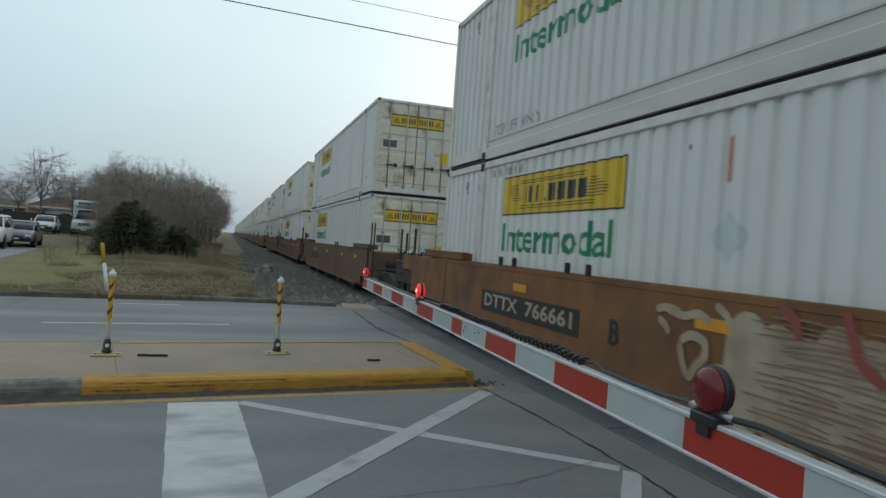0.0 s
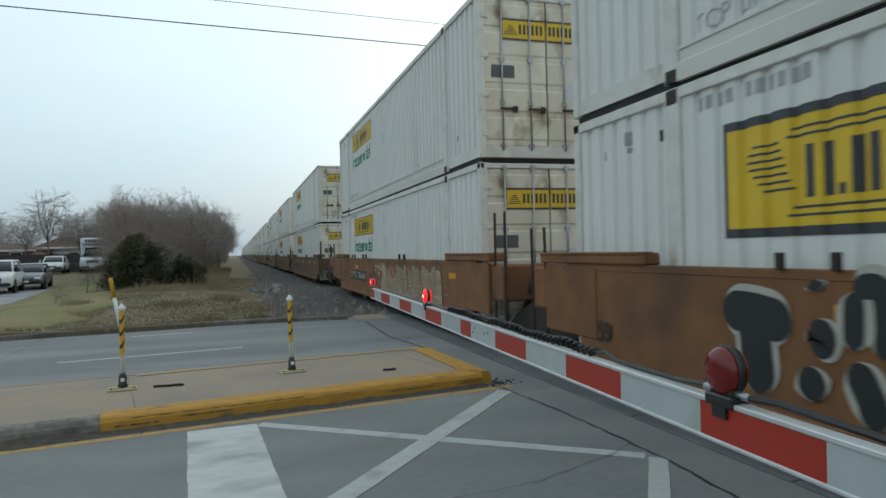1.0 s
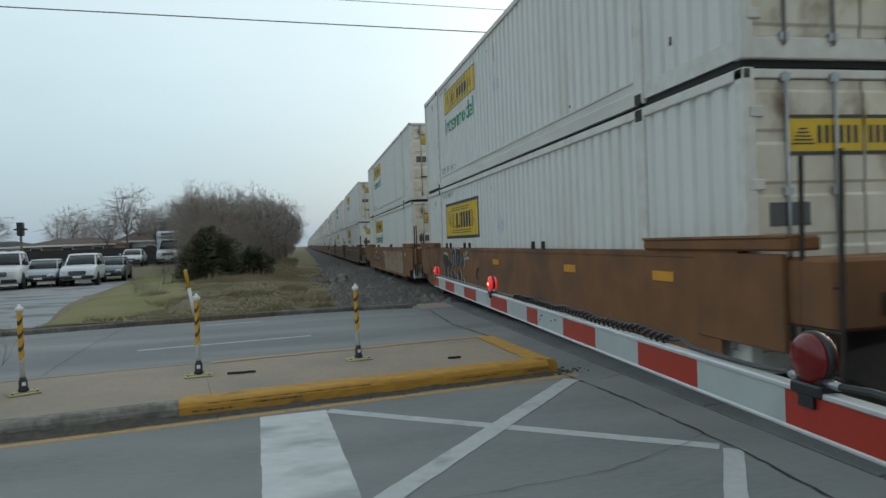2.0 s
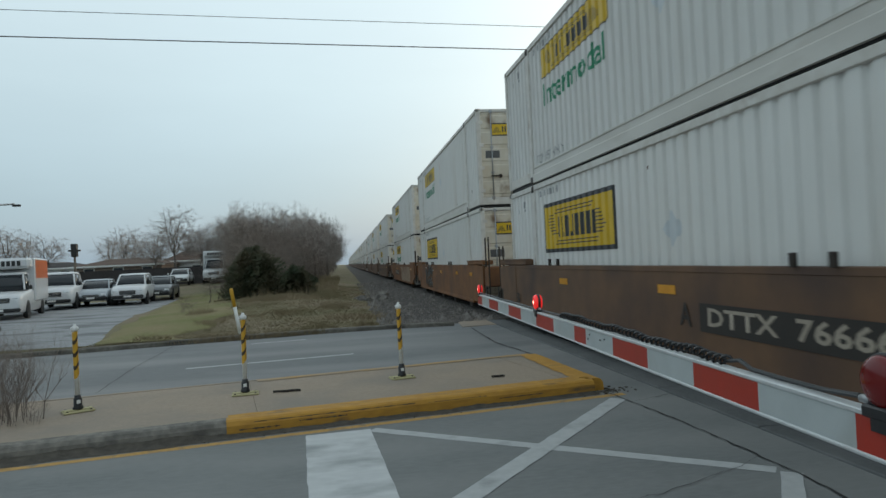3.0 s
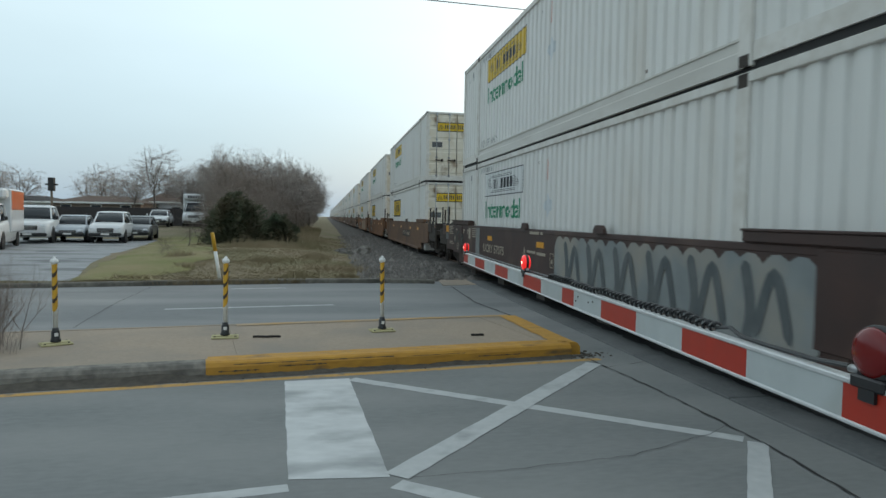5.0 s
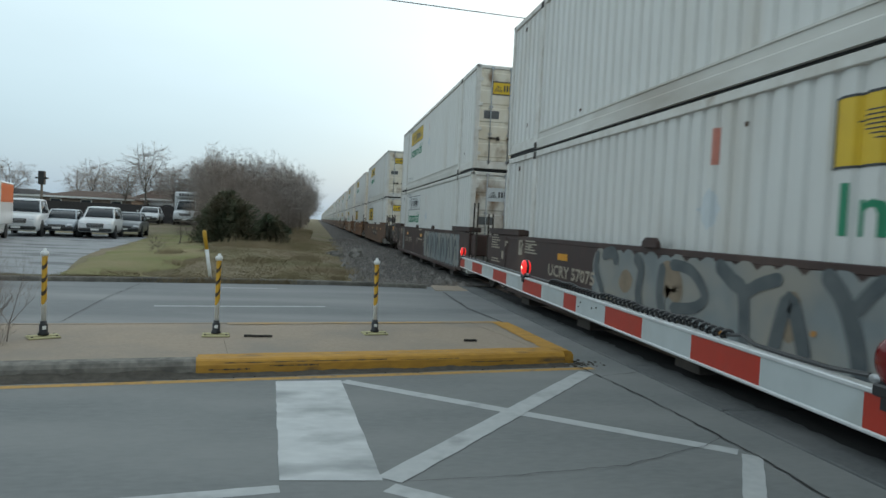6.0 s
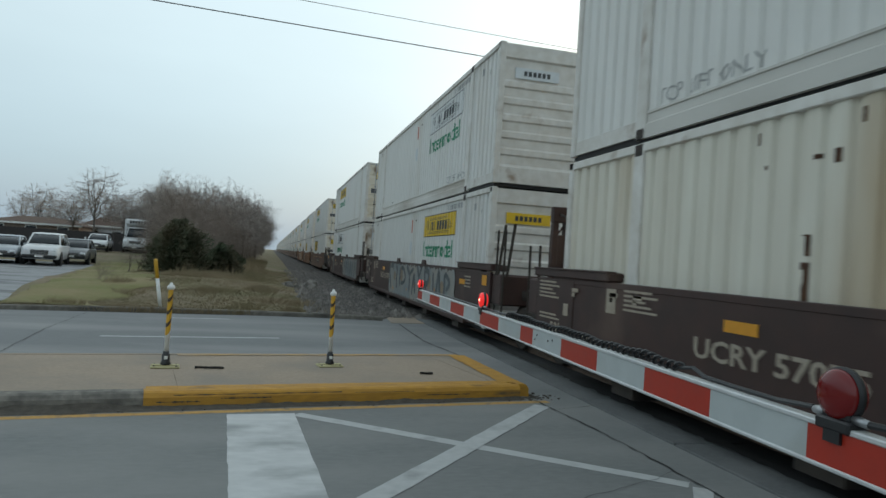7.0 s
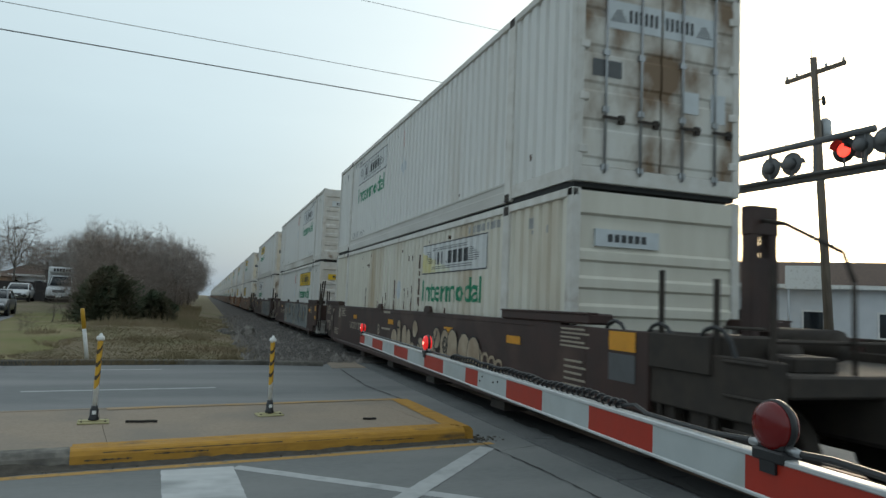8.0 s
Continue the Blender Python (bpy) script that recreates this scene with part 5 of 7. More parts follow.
        part("draft_sill", bm, M["truck_dark"], w)
        bm = bmesh.new()
        box(bm, -0.16, 0.16, *sorted((y_end + sgn * 2.7, y_end + sgn * 3.45)), 0.68, 0.98, bevel=0.05)
        part("coupler", bm, M["truck_dark"], w, "dark steel coupler")
        for yy in (1.25, 2.0):
            bm = bmesh.new()
            tube(bm, (-1.36, y_end + sgn * yy, 0.6), (-1.36, y_end + sgn * yy, 1.95 + 0.1 * (yy < 2)), 0.03, n=6)
            part("handrail", bm, M["truck_dark"], w, "dark steel handrail")
        for x, top in ((-1.34, 2.05), (1.34, 2.05)):
            bm = bmesh.new()
            y = y_end + sgn * 2.6
            tube(bm, (x, y, 0.5), (x, y, top), 0.026, n=6)
            part("handrail", bm, M["truck_dark"], w, "dark steel handrail")
        bm = bmesh.new()
        y = y_end + sgn * 2.6
        tube(bm, (-1.34, y, 1.45), (1.34, y, 1.45), 0.022, n=6)
        part("cross_rail", bm, M["truck_dark"], w, "dark steel handrail")
        for sx in (-1, 1):
            bm = bmesh.new()
            box(bm, *sorted((sx * 1.38, sx * 1.434)), *sorted((y_end, y_end + sgn * 1.15)), 0.66, 1.45, bevel=0.01)
            part("end_sill", bm, mat, w)
            bm = bmesh.new()
            box(bm, *sorted((sx * 1.40, sx * 1.434)), *sorted((y_end + sgn * 1.15, y_end + sgn * 2.0)), 1.12, 1.45, bevel=0.01)
            part("end_sill", bm, mat if sgn > 0 else M["truck_dark"], w)
        for yy, h in ((1.3, 0.75), (1.75, 0.6), (2.3, 0.8)):
            bm = bmesh.new()
            box(bm, -1.33, -1.22, y_end + sgn * yy - 0.12, y_end + sgn * yy + 0.12, 0.5, 0.5 + h, bevel=0.01)
            part("bracket", bm, M["truck_dark"], w, "grimy dark bracket")
        for k, (xx, yy, zz, r) in enumerate(((-1.0, 1.0, 1.34, 0.12), (-0.6, 1.7, 1.32, 0.1), (0.5, 1.2, 1.38, 0.16))):
            bm = bmesh.new()
            tube(bm, (xx, y_end + sgn * yy - 0.4, zz), (xx, y_end + sgn * yy + 0.4, zz), r, n=12)
            part("brake_cylinder", bm, M["truck_dark"], w, "dark brake cylinder")
        for k in range(5):
            bm = bmesh.new()
            z = 0.42 + 0.28 * k
            tube(bm, (-1.41, y_end + sgn * 2.6, z), (-1.41, y_end + sgn * 2.15, z), 0.016, n=6)
            part("step", bm, M["truck_dark"], w, "dark steel step")
    # trucks under the ends
    for yt in ([rear - 1.15] + ([front + 1.15] if front_end else [])):
        bogie(w, yt)
    yt = rear - 1.15

    bm = bmesh.new()
    tube(bm, (-0.95, yt + 0.75, 1.05), (0.4, yt + 0.75, 1.05), 0.14, n=12)
    part("air_reservoir", bm, M["truck_dark"], w, "dark air reservoir")
    # reflectors and stencils on the side that faces the road
    S = -xo + 0.010

    def sheet(name, y0, y1, z0, z1, mt, label="", off=0.004):
        if y0 < 0.75 or y1 > 16.0:
            off += 0.016    # the deep ends stand proud of the web
        bm = bmesh.new()
        box(bm, S - off - 0.003, S - off, -y1, -y0, z0, z1)
        return part(name, bm, M[mt], w, label)

    for y in (3.9, 7.9, 11.9, 14.6):
        sheet("reflector", y, y + 0.45, 1.13, 1.24, "reflector", "orange reflector")

    def stencil(text, y, z, h, mt="stencil", width=None, off=0.008):
        bm = letters(text, h, 0.006)
        wd = max(v.co.x for v in bm.verts)
        k = width / wd if width else 1
        for v in bm.verts:
            v.co = Vector((S - off - (0.016 if y < 0.75 else 0), -y - v.co.x * k, z + v.co.y))
        part("stencil", bm, M[mt], w, "cream stencil lettering" if mt == "stencil" else "dark stencil lettering")

    def blob(path, width, mt, off):
        """A sprayed stroke: a ribbon of constant width with rounded ends, along points (y, z)."""
        bm = bmesh.new()
        pts = [Vector((a, b)) for a, b in path]
        fine = []
        for i in range(len(pts) - 1):
            p0, p1, p2, p3 = pts[max(i - 1, 0)], pts[i], pts[i + 1], pts[min(i + 2, len(pts) - 1)]
            steps = 14 if width > 0.28 else 6
            for k in range(steps):
                t = k / steps
                fine.append(0.5 * ((2 * p1) + (p2 - p0) * t + (2 * p0 - 5 * p1 + 4 * p2 - p3) * t * t + (3 * p1 - p0 - 3 * p2 + p3) * t ** 3))
        fine.append(pts[-1])
        prev = None
        for i, p in enumerate(fine):
            d = fine[min(i + 1, len(fine) - 1)] - fine[max(i - 1, 0)]
            d = d.normalized() if d.length > 1e-6 else Vector((1, 0))
            s = Vector((-d.y, d.x)) * width / 2 * math.sqrt(max(0.06, 1 - (1 - min(1.0, 2 * min((p - fine[0]).length, (p - fine[-1]).length) / width)) ** 2))
            pair = [bm.verts.new((S - off, -(p + q).x, (p + q).y)) for q in (s, -s)]
            if prev:
                bm.faces.new((prev[0], prev[1], pair[1], pair[0]))
            prev = pair
        part("spray_stroke", bm, M[mt], w, "spray painted stroke")

    marks(sheet, stencil, blob)
    return w


def marks_tan_b(sheet, stencil, blob):
    sheet("stencil_box", 2.68, 5.85, 0.74, 1.06, "stencil_box", "black stencil box")
    stencil("DTTX  766661", 2.8, 0.82, 0.19, width=2.9)
    stencil("B", 6.5, 0.78, 0.26, "stencil_box")
    # broad cream letters, filled and crossed by thin brown lines
    rng = random.Random(21)
    for k in range(20):
        y = 8.55 + 0.28 * k
        blob([(y + 0.05, 0.40), (y - 0.03 * (-1) ** k, 0.8), (y, 1.34 - 0.06 * (k % 3))], 0.46, "spray_cream", 0.006 + 0.0003 * k)
    blob([(8.2, 0.86), (8.35, 0.6), (8.7, 0.45)], 0.3, "spray_cream", 0.0115)
    for k in range(21):
        z = 0.44 + 0.044 * k
        a = 8.5 + rng.uniform(0, 0.5)
        while a < 13.6:
            b = a + rng.uniform(0.5, 1.3)
            blob([(a, z + rng.uniform(-0.012, 0.012)), ((a + b) / 2, z + 0.02 * math.sin(3 * a)), (b, z + rng.uniform(-0.015, 0.015))], rng.uniform(0.010, 0.020), "spray_line", 0.0135 + 0.0002 * k)
            a = b + rng.uniform(0.02, 0.2)
    for q in ([(8.85, 1.42), (9.0, 1.33), (9.05, 1.2)], [(9.42, 1.44), (9.5, 1.25), (9.56, 1.12), (9.75, 1.0)], [(9.75, 1.38), (9.9, 1.18), (10.1, 1.08)], [(11.2, 1.35), (11.35, 1.0), (11.3, 0.7)], [(12.4, 1.3), (12.5, 0.9)]):
        blob(q, 0.085, "spray_red", 0.018)
    # loose strokes at the start
    for i, q in enumerate(([(7.34, 1.24), (7.5, 1.27), (7.7, 1.25)], [(7.38, 1.16), (7.5, 1.1), (7.55, 1.03)], [(7.5, 1.26), (7.75, 1.22), (7.95, 1.26), (8.12, 1.2)], [(8.16, 1.36), (8.3, 1.28), (8.38, 1.17)])):
        blob(q, 0.075, "spray_cream", 0.012 + 0.0003 * i)
    blob([(7.72, 0.98), (7.86, 1.06), (8.04, 1.03), (8.06, 0.9), (7.95, 0.8), (7.88, 0.7), (7.78, 0.8), (7.72, 0.98)], 0.085, "spray_cream", 0.0135)


def marks_tan_c(sheet, stencil, blob):
    rows = [([(3.16, 1.28), (3.15, 1.0), (3.2, 0.5)], 0.33), ([(2.80, 1.13), (3.15, 1.12), (3.52, 1.06)], 0.33), ([(3.74, 1.40), (3.76, 1.33)], 0.22), ([(3.74, 1.12), (3.80, 0.98), (3.72, 0.9)], 0.22),
            ([(4.06, 1.33), (4.05, 0.95)], 0.16), ([(4.06, 1.36), (4.26, 1.36), (4.3, 1.1), (4.26, 0.92)], 0.17), ([(4.54, 1.34), (4.56, 1.04)], 0.22), ([(4.5, 1.36), (4.9, 1.37)], 0.16), ([(4.86, 1.34), (4.80, 1.05)], 0.22),
            ([(5.20, 1.36), (5.24, 1.15), (5.16, 0.98)], 0.22), ([(3.66, 0.78), (3.74, 0.55)], 0.24), ([(4.05, 0.86), (4.18, 0.62), (4.2, 0.45)], 0.22), ([(4.36, 0.78), (4.5, 0.55), (4.55, 0.42)], 0.2), ([(4.74, 0.90), (4.84, 0.72), (4.74, 0.58)], 0.28), ([(5.12, 0.68), (5.3, 0.42)], 0.26)]
    for i, (r, wd) in enumerate(rows):
        blob(r, wd + 0.12, "spray_pale", 0.0100 + 0.0004 * i)
    for i, (r, wd) in enumerate(rows):
        blob(r, wd, "spray_black", 0.0170 + 0.0004 * i)
    for i, q in enumerate(([(5.42, 1.38), (5.52, 1.3), (5.6, 1.38), (5.72, 1.36)], [(5.4, 1.24), (5.55, 1.2), (5.62, 1.28)], [(5.6, 1.2), (5.72, 1.24), (5.86, 1.2)])):
        blob(q, 0.05, "spray_pale", 0.011 + 0.0003 * i)
    stencil("C", 6.45, 0.75, 0.26, "stencil_box")
    stencil("59", 0.7, 0.62, 0.22, "stencil_box")


def marks_tan_a(sheet, stencil, blob):
    sheet("stencil_box", 8.9, 12.0, 0.74, 1.06, "stencil_box", "black stencil box")
    stencil("DTTX  766661", 9.05, 0.82, 0.19, width=2.8)
    stencil("A", 8.45, 0.78, 0.26, "stencil_box")
    stencil("50", 0.7, 0.62, 0.22, "stencil_box")


def marks_maroon_a(sheet, stencil, blob):
    sheet("grey_patch", 2.55, 3.0, 0.42, 1.42, "spray_grey", "grey primer patch")
    stencil("UCRY 57075", 3.45, 0.84, 0.19, width=2.05)
    stencil("A", 7.0, 0.84, 0.25)
    stencil("53'", 0.0, 0.72, 0.2)
    small_stencils(sheet, -1.33)
    sheet("reflector", -1.92, -1.45, 1.22, 1.43, "reflector", "large orange sticker")
    sheet("sticker", -1.92, -1.45, 0.98, 1.20, "sticker_dark", "dark grey sticker")
    for q in ([(-0.42, 1.3), (-0.4, 0.98), (-0.12, 0.98), (-0.14, 1.3)], [(0.36, 1.26), (0.08, 1.2), (0.1, 1.0), (0.36, 0.96)], [(0.62, 0.9), (0.64, 1.2), (0.9, 1.1), (0.66, 1.03), (0.92, 0.92), (0.62, 0.9)]):
        blob(q, 0.06, "spray_teal", 0.026)
    for y0, y1, z0, z1 in ((7.45, 8.05, 1.375, 1.43), (8.15, 8.27, 1.375, 1.43), (7.3, 7.85, 1.0, 1.05), (7.92, 8.45, 0.985, 1.04)):
        sheet("stencil_line", y0, y1, z0, z1, "stencil")
    for a in ((8.72, 8.92, 1.045, 1.06), (8.72, 8.92, 0.80, 0.815), (8.72, 8.735, 0.815, 1.045), (8.905, 8.92, 0.815, 1.045), (8.78, 8.86, 0.88, 0.95)):
        sheet("stencil_line", *a, "stencil")
    # a grey mural: rounded fills with dark outlines
    for k in range(18):
        y = 9.2 + k * 0.36
        blob([(y, 0.42), (y + 0.03 * (-1) ** k, 0.9), (y, 1.38)], 0.52, "spray_fill", 0.006 + 0.00025 * k)
    for k in range(6):
        y = 9.5 + k * 1.0
        blob([(y, 1.3), (y + 0.12, 0.85), (y + 0.05, 0.5)], 0.16, "spray_slate", 0.011 + 0.0004 * k)
        blob([(y + 0.2, 0.6), (y + 0.45, 1.2), (y + 0.7, 0.6)], 0.13, "spray_slate", 0.0145 + 0.0004 * k)


def small_stencils(sheet, start=0.05):
    """Rows of small unreadable stencilled print."""
    for y, z, n in ((start, 1.17, 5), (2.05, 1.16, 5), (start + 0.05, 0.86, 2), (0.95, 0.55, 4)):
        for k in range(n):
            sheet("stencil_line", y, y + 0.72 - 0.12 * (k % 3), z + 0.055 * k, z + 0.055 * k + 0.026, "stencil")
    for y in (start + 1.15, start + 2.2, start + 2.75):
        sheet("stencil_line", y, y + 0.2, 1.30, 1.35, "stencil")
        sheet("stencil_line", y, y + 0.09, 1.235, 1.29, "stencil")
    sheet("stencil_block", start + 0.9, start + 1.05, 0.95, 1.12, "stencil")
    sheet("stencil_block", 1.62, 1.86, 1.1, 1.40, "stencil")


def marks_maroon_c(sheet, stencil, blob):
    stencil("UCRY 57075", 3.45, 0.84, 0.19, width=2.05)
    small_stencils(sheet, -0.5)
    sheet("reflector", 16.3, 16.6, 1.18, 1.38, "reflector", "orange sticker")
    sheet("reflector", 16.3, 16.6, 0.86, 1.0, "reflector", "orange sticker")
    for k in range(4):
        sheet("stencil_line", 15.0, 15.75 - 0.1 * (k % 3), 1.08 + 0.07 * k, 1.11 + 0.07 * k, "stencil")
    # a long mural: pale blue-grey ground, tan fills, dark slate letters
    for k in range(28):
        y = 5.65 + k * 0.31
        blob([(y, 0.40), (y + 0.03 * (-1) ** k, 0.9), (y, 1.40 + 0.02 * (k % 2))], 0.50, "spray_fill", 0.006 + 0.0002 * k)
    for i, (q, wd) in enumerate((([(6.5, 1.15), (6.55, 0.85)], 0.42), ([(7.4, 1.2), (7.75, 1.05), (7.7, 0.9)], 0.42), ([(9.75, 1.2), (9.7, 0.75)], 0.2), ([(11.6, 1.2), (11.7, 0.8)], 0.4), ([(13.0, 1.1), (13.1, 0.7)], 0.42))):
        blob(q, wd, "spray_tan", 0.0115 + 0.0003 * i)
    dark = [[(5.62, 1.36), (5.55, 1.1), (5.8, 0.8), (5.9, 0.55)], [(5.75, 1.3), (6.1, 1.36), (6.25, 1.2)], [(6.75, 1.35), (6.95, 1.2), (6.9, 0.9), (7.0, 0.6)], [(7.65, 1.3), (8.1, 1.26), (8.4, 1.02), (8.2, 0.86), (7.7, 0.80)],
            [(7.5, 1.3), (7.45, 0.95), (7.55, 0.7)], [(8.58, 1.38), (8.85, 1.22), (9.05, 1.1), (9.1, 0.6)], [(9.6, 1.3), (9.3, 1.22), (9.05, 1.1)], [(9.5, 0.55), (9.7, 1.12), (9.95, 0.6)], [(10.08, 1.4), (10.3, 1.2), (10.45, 0.9), (10.55, 0.55)], [(10.72, 1.4), (10.55, 1.25), (10.42, 1.1)],
            [(11.1, 1.35), (11.15, 0.9), (11.1, 0.55)], [(11.15, 1.34), (11.6, 1.25), (11.5, 0.98), (11.15, 0.92), (11.75, 0.55)], [(12.1, 1.3), (12.2, 0.6)], [(12.5, 0.6), (12.7, 1.32), (12.95, 0.6)], [(13.3, 1.3), (13.35, 0.6)], [(13.35, 1.3), (13.8, 1.1), (13.5, 0.9)]]
    for i, q in enumerate(dark):
        blob(q, 0.17 if i % 3 else 0.13, "spray_slate", 0.0145 + 0.0003 * i)
    for i, q in enumerate(([(6.3, 0.6), (6.5, 0.56)], [(8.7, 0.7), (8.75, 0.62)], [(10.0, 0.9), (10.03, 0.86)], [(12.35, 0.9), (12.4, 0.8)])):
        blob(q, 0.08, "spray_orange", 0.0205 + 0.0002 * i)


def marks_maroon_b(sheet, stencil, blob):
    stencil("UCRY 57075", 3.45, 0.84, 0.19, width=2.05)
    stencil("B", 6.9, 0.84, 0.25)
    stencil("53'", -0.05, 0.62, 0.2)
    small_stencils(sheet, -0.5)
    for y0, y1, z0, z1 in ((7.45, 8.05, 1.375, 1.43), (7.3, 8.1, 0.985, 1.03)):
        sheet("stencil_line", y0, y1, z0, z1, "stencil")
    sheet("reflector", 17.25, 17.72, 1.23, 1.43, "reflector", "large orange sticker")
    sheet("sticker", 17.25, 17.72, 0.92, 1.20, "sticker_dark", "dark grey sticker")
    for k in range(5):
        sheet("stencil_line", 16.2, 16.85 - 0.1 * (k % 3), 1.2 + 0.05 * k, 1.222 + 0.05 * k, "stencil")
        sheet("stencil_line", 16.3, 16.7 + 0.08 * (k % 2), 0.75 + 0.07 * k, 0.775 + 0.07 * k, "stencil")
    # filled cream bubbles with dark outlines, then dark arcs over them
    for k, (y, z0, z1, wd, lean) in enumerate(((8.56, 0.55, 1.05, 0.50, -0.05), (8.86, 0.55, 1.28, 0.24, 0.05), (9.38, 0.6, 1.18, 0.34, -0.05), (9.62, 0.6, 1.1, 0.28, 0.05), (10.22, 0.98, 1.25, 0.34, -0.1), (9.95, 0.5, 0.86, 0.30, 0.0), (10.45, 0.5, 0.96, 0.44, 0.08),
                                               (11.3, 0.5, 1.0, 0.52, -0.06), (11.5, 0.8, 1.22, 0.46, 0.0), (11.95, 0.45, 1.20, 0.46, 0.03), (12.4, 0.45, 1.22, 0.50, -0.04), (12.9, 0.45, 1.18, 0.54, 0.04), (12.1, 0.42, 0.7, 0.5, 0.0), (13.4, 0.45, 1.15, 0.55, -0.03))):
        rows = [(y, z0), (y + lean, (z0 + z1) / 2), (y, z1)]
        blob(rows, wd + 0.05, "spray_black", 0.0105 + 0.0004 * k)
        blob([(y, z0 + 0.025), (y + lean, (z0 + z1) / 2), (y, z1 - 0.025)], wd, "spray_cream", 0.0107 + 0.0004 * k)
    for k, (y, z, s) in enumerate(((10.4, 0.84, 0.16), (11.0, 0.62, 0.13), (11.6, 0.66, 0.2), (12.3, 0.62, 0.18), (9.75, 0.74, 0.14), (12.75, 0.8, 0.1))):
        blob([(y - s, z - s), (y - s * 0.5, z), (y + s * 0.4, z - 0.02), (y + s, z - s * 0.9)], 0.035, "spray_black", 0.0175 + 0.0003 * k)
    for s in (0.07, 0.14):
        blob([(12.0 - s, 0.92), (12.0, 0.92 + s), (12.0 + s, 0.92), (12.0, 0.92 - s), (12.0 - s, 0.92)], 0.035, "spray_black", 0.0195)
    blob([(11.3, 1.15), (11.42, 0.95), (11.55, 1.15)], 0.04, "spray_black", 0.0195)
    blob([(11.42, 0.95), (11.42, 0.75)], 0.04, "spray_black", 0.0199)
    blob([(8.75, 1.1), (8.95, 1.08)], 0.05, "spray_black", 0.0195)
    for k in range(6):
        y = 13.0 + k * 0.26
        z = 0.86 - 0.03 * k
        blob([(y, z - 0.15), (y - 0.02, z + 0.1), (y + 0.16, z + 0.12), (y + 0.18, z - 0.12), (y + 0.02, z - 0.15), (y + 0.26, z - 0.2)], 0.05, "spray_cream", 0.014 + 0.0003 * k)


def marks_plain(sheet, stencil, blob):
    sheet("stencil_box", 2.8, 5.4, 0.78, 1.02, "stencil_box", "black stencil box")


MOVERS = []
SPEED = 14.2
FLOOR_Z = 0.27


def place(thing, front, z, reverse=False):
    """Sets a thing with its front at that y at 0 s, and notes it for the motion."""
    MOVERS.append((thing, TRACK_X, front - (CL if reverse else 0), z, 180 if reverse else 0))
    x, y, zz, turn = MOVERS[-1][1:]
    thing.matrix_basis = pose(x, y, zz, 0, 0, turn)


def build_train():
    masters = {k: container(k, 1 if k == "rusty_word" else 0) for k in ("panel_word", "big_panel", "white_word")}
    masters["panel_word_flip"] = container("panel_word", flip=True)
    masters["white_word_flip"] = container("white_word", flip=True)
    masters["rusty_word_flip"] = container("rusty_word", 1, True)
    used = set()

    def box_at(kind, front, z, reverse=False):
        ob = masters[kind]
        if kind in used:
            ob = copy_thing(ob, Matrix())
        used.add(kind)
        place(ob, front, z, reverse)

    UP = FLOOR_Z + CH + 0.05
    rows = [(12.57, "panel_word", False, "panel_word", False, "tan_b"), (-6.95, "big_panel", False, "panel_word", False, "tan_c"), (-26.8, "big_panel", False, "panel_word", False, "tan_a"),
            (-50.8, "white_word", False, "panel_word", False, "maroon_a"), (-70.5, "panel_word_flip", True, "white_word_flip", True, "maroon_c"), (-90.3, "rusty_word_flip", True, "white_word", False, "maroon_b")]
    wells = {"tan_b": well_unit("well_tan", marks_tan_b, front_end=True), "tan_c": well_unit("well_tan", marks_tan_c), "tan_a": well_unit("well_rust", marks_tan_a, rear_end=True),
             "maroon_a": well_unit("well_maroon", marks_maroon_a, front_end=True), "maroon_c": well_unit("well_maroon", marks_maroon_c), "maroon_b": well_unit("well_maroon", marks_maroon_b, rear_end=True),
             "plain_rust": well_unit("well_rust", marks_plain)}
    for front, low, low_r, top, top_r, w in rows:
        box_at(low, front, FLOOR_Z, low_r)
        box_at(top, front, UP, top_r)
        place(wells[w], front, 0.0)
    # the train ahead
    front, rng, first = 12.57, random.Random(5), True
    step = [23.75, 19.7, 19.7]
    for k in range(27):
        front += step[k % 3]
        low = "panel_word" if k < 2 else rng.choice(("panel_word", "big_panel", "white_word"))
        top = "panel_word" if k < 2 else rng.choice(("panel_word", "white_word", "big_panel"))
        box_at(low, front, FLOOR_Z)
        box_at(top, front, UP)
        ob = wells["plain_rust"] if first else copy_thing(wells["plain_rust" if k % 4 else "tan_a"], Matrix())
        first = False
        place(ob, front, 0.0)


build_train()

# ---- plants ----
class Twigs:
    """Collects thin three-sided branches as plain vertices and faces."""

    def __init__(self):
        self.v, self.f = [], []

    def branch(self, a, b, r0, r1):
        d = (b - a)
        if d.length < 1e-5:
            return
        s = d.orthogonal().normalized()
        t = d.normalized().cross(s)
        n = len(self.v)
        for p, r in ((a, r0), (b, r1)):
            for k in range(3):
                c, q = math.cos(k * 2.0944), math.sin(k * 2.0944)
                self.v.append(tuple(p + s * (r * c) + t * (r * q)))
        for k in range(3):
            self.f.append((n + k, n + (k + 1) % 3, n + 3 + (k + 1) % 3, n + 3 + k))


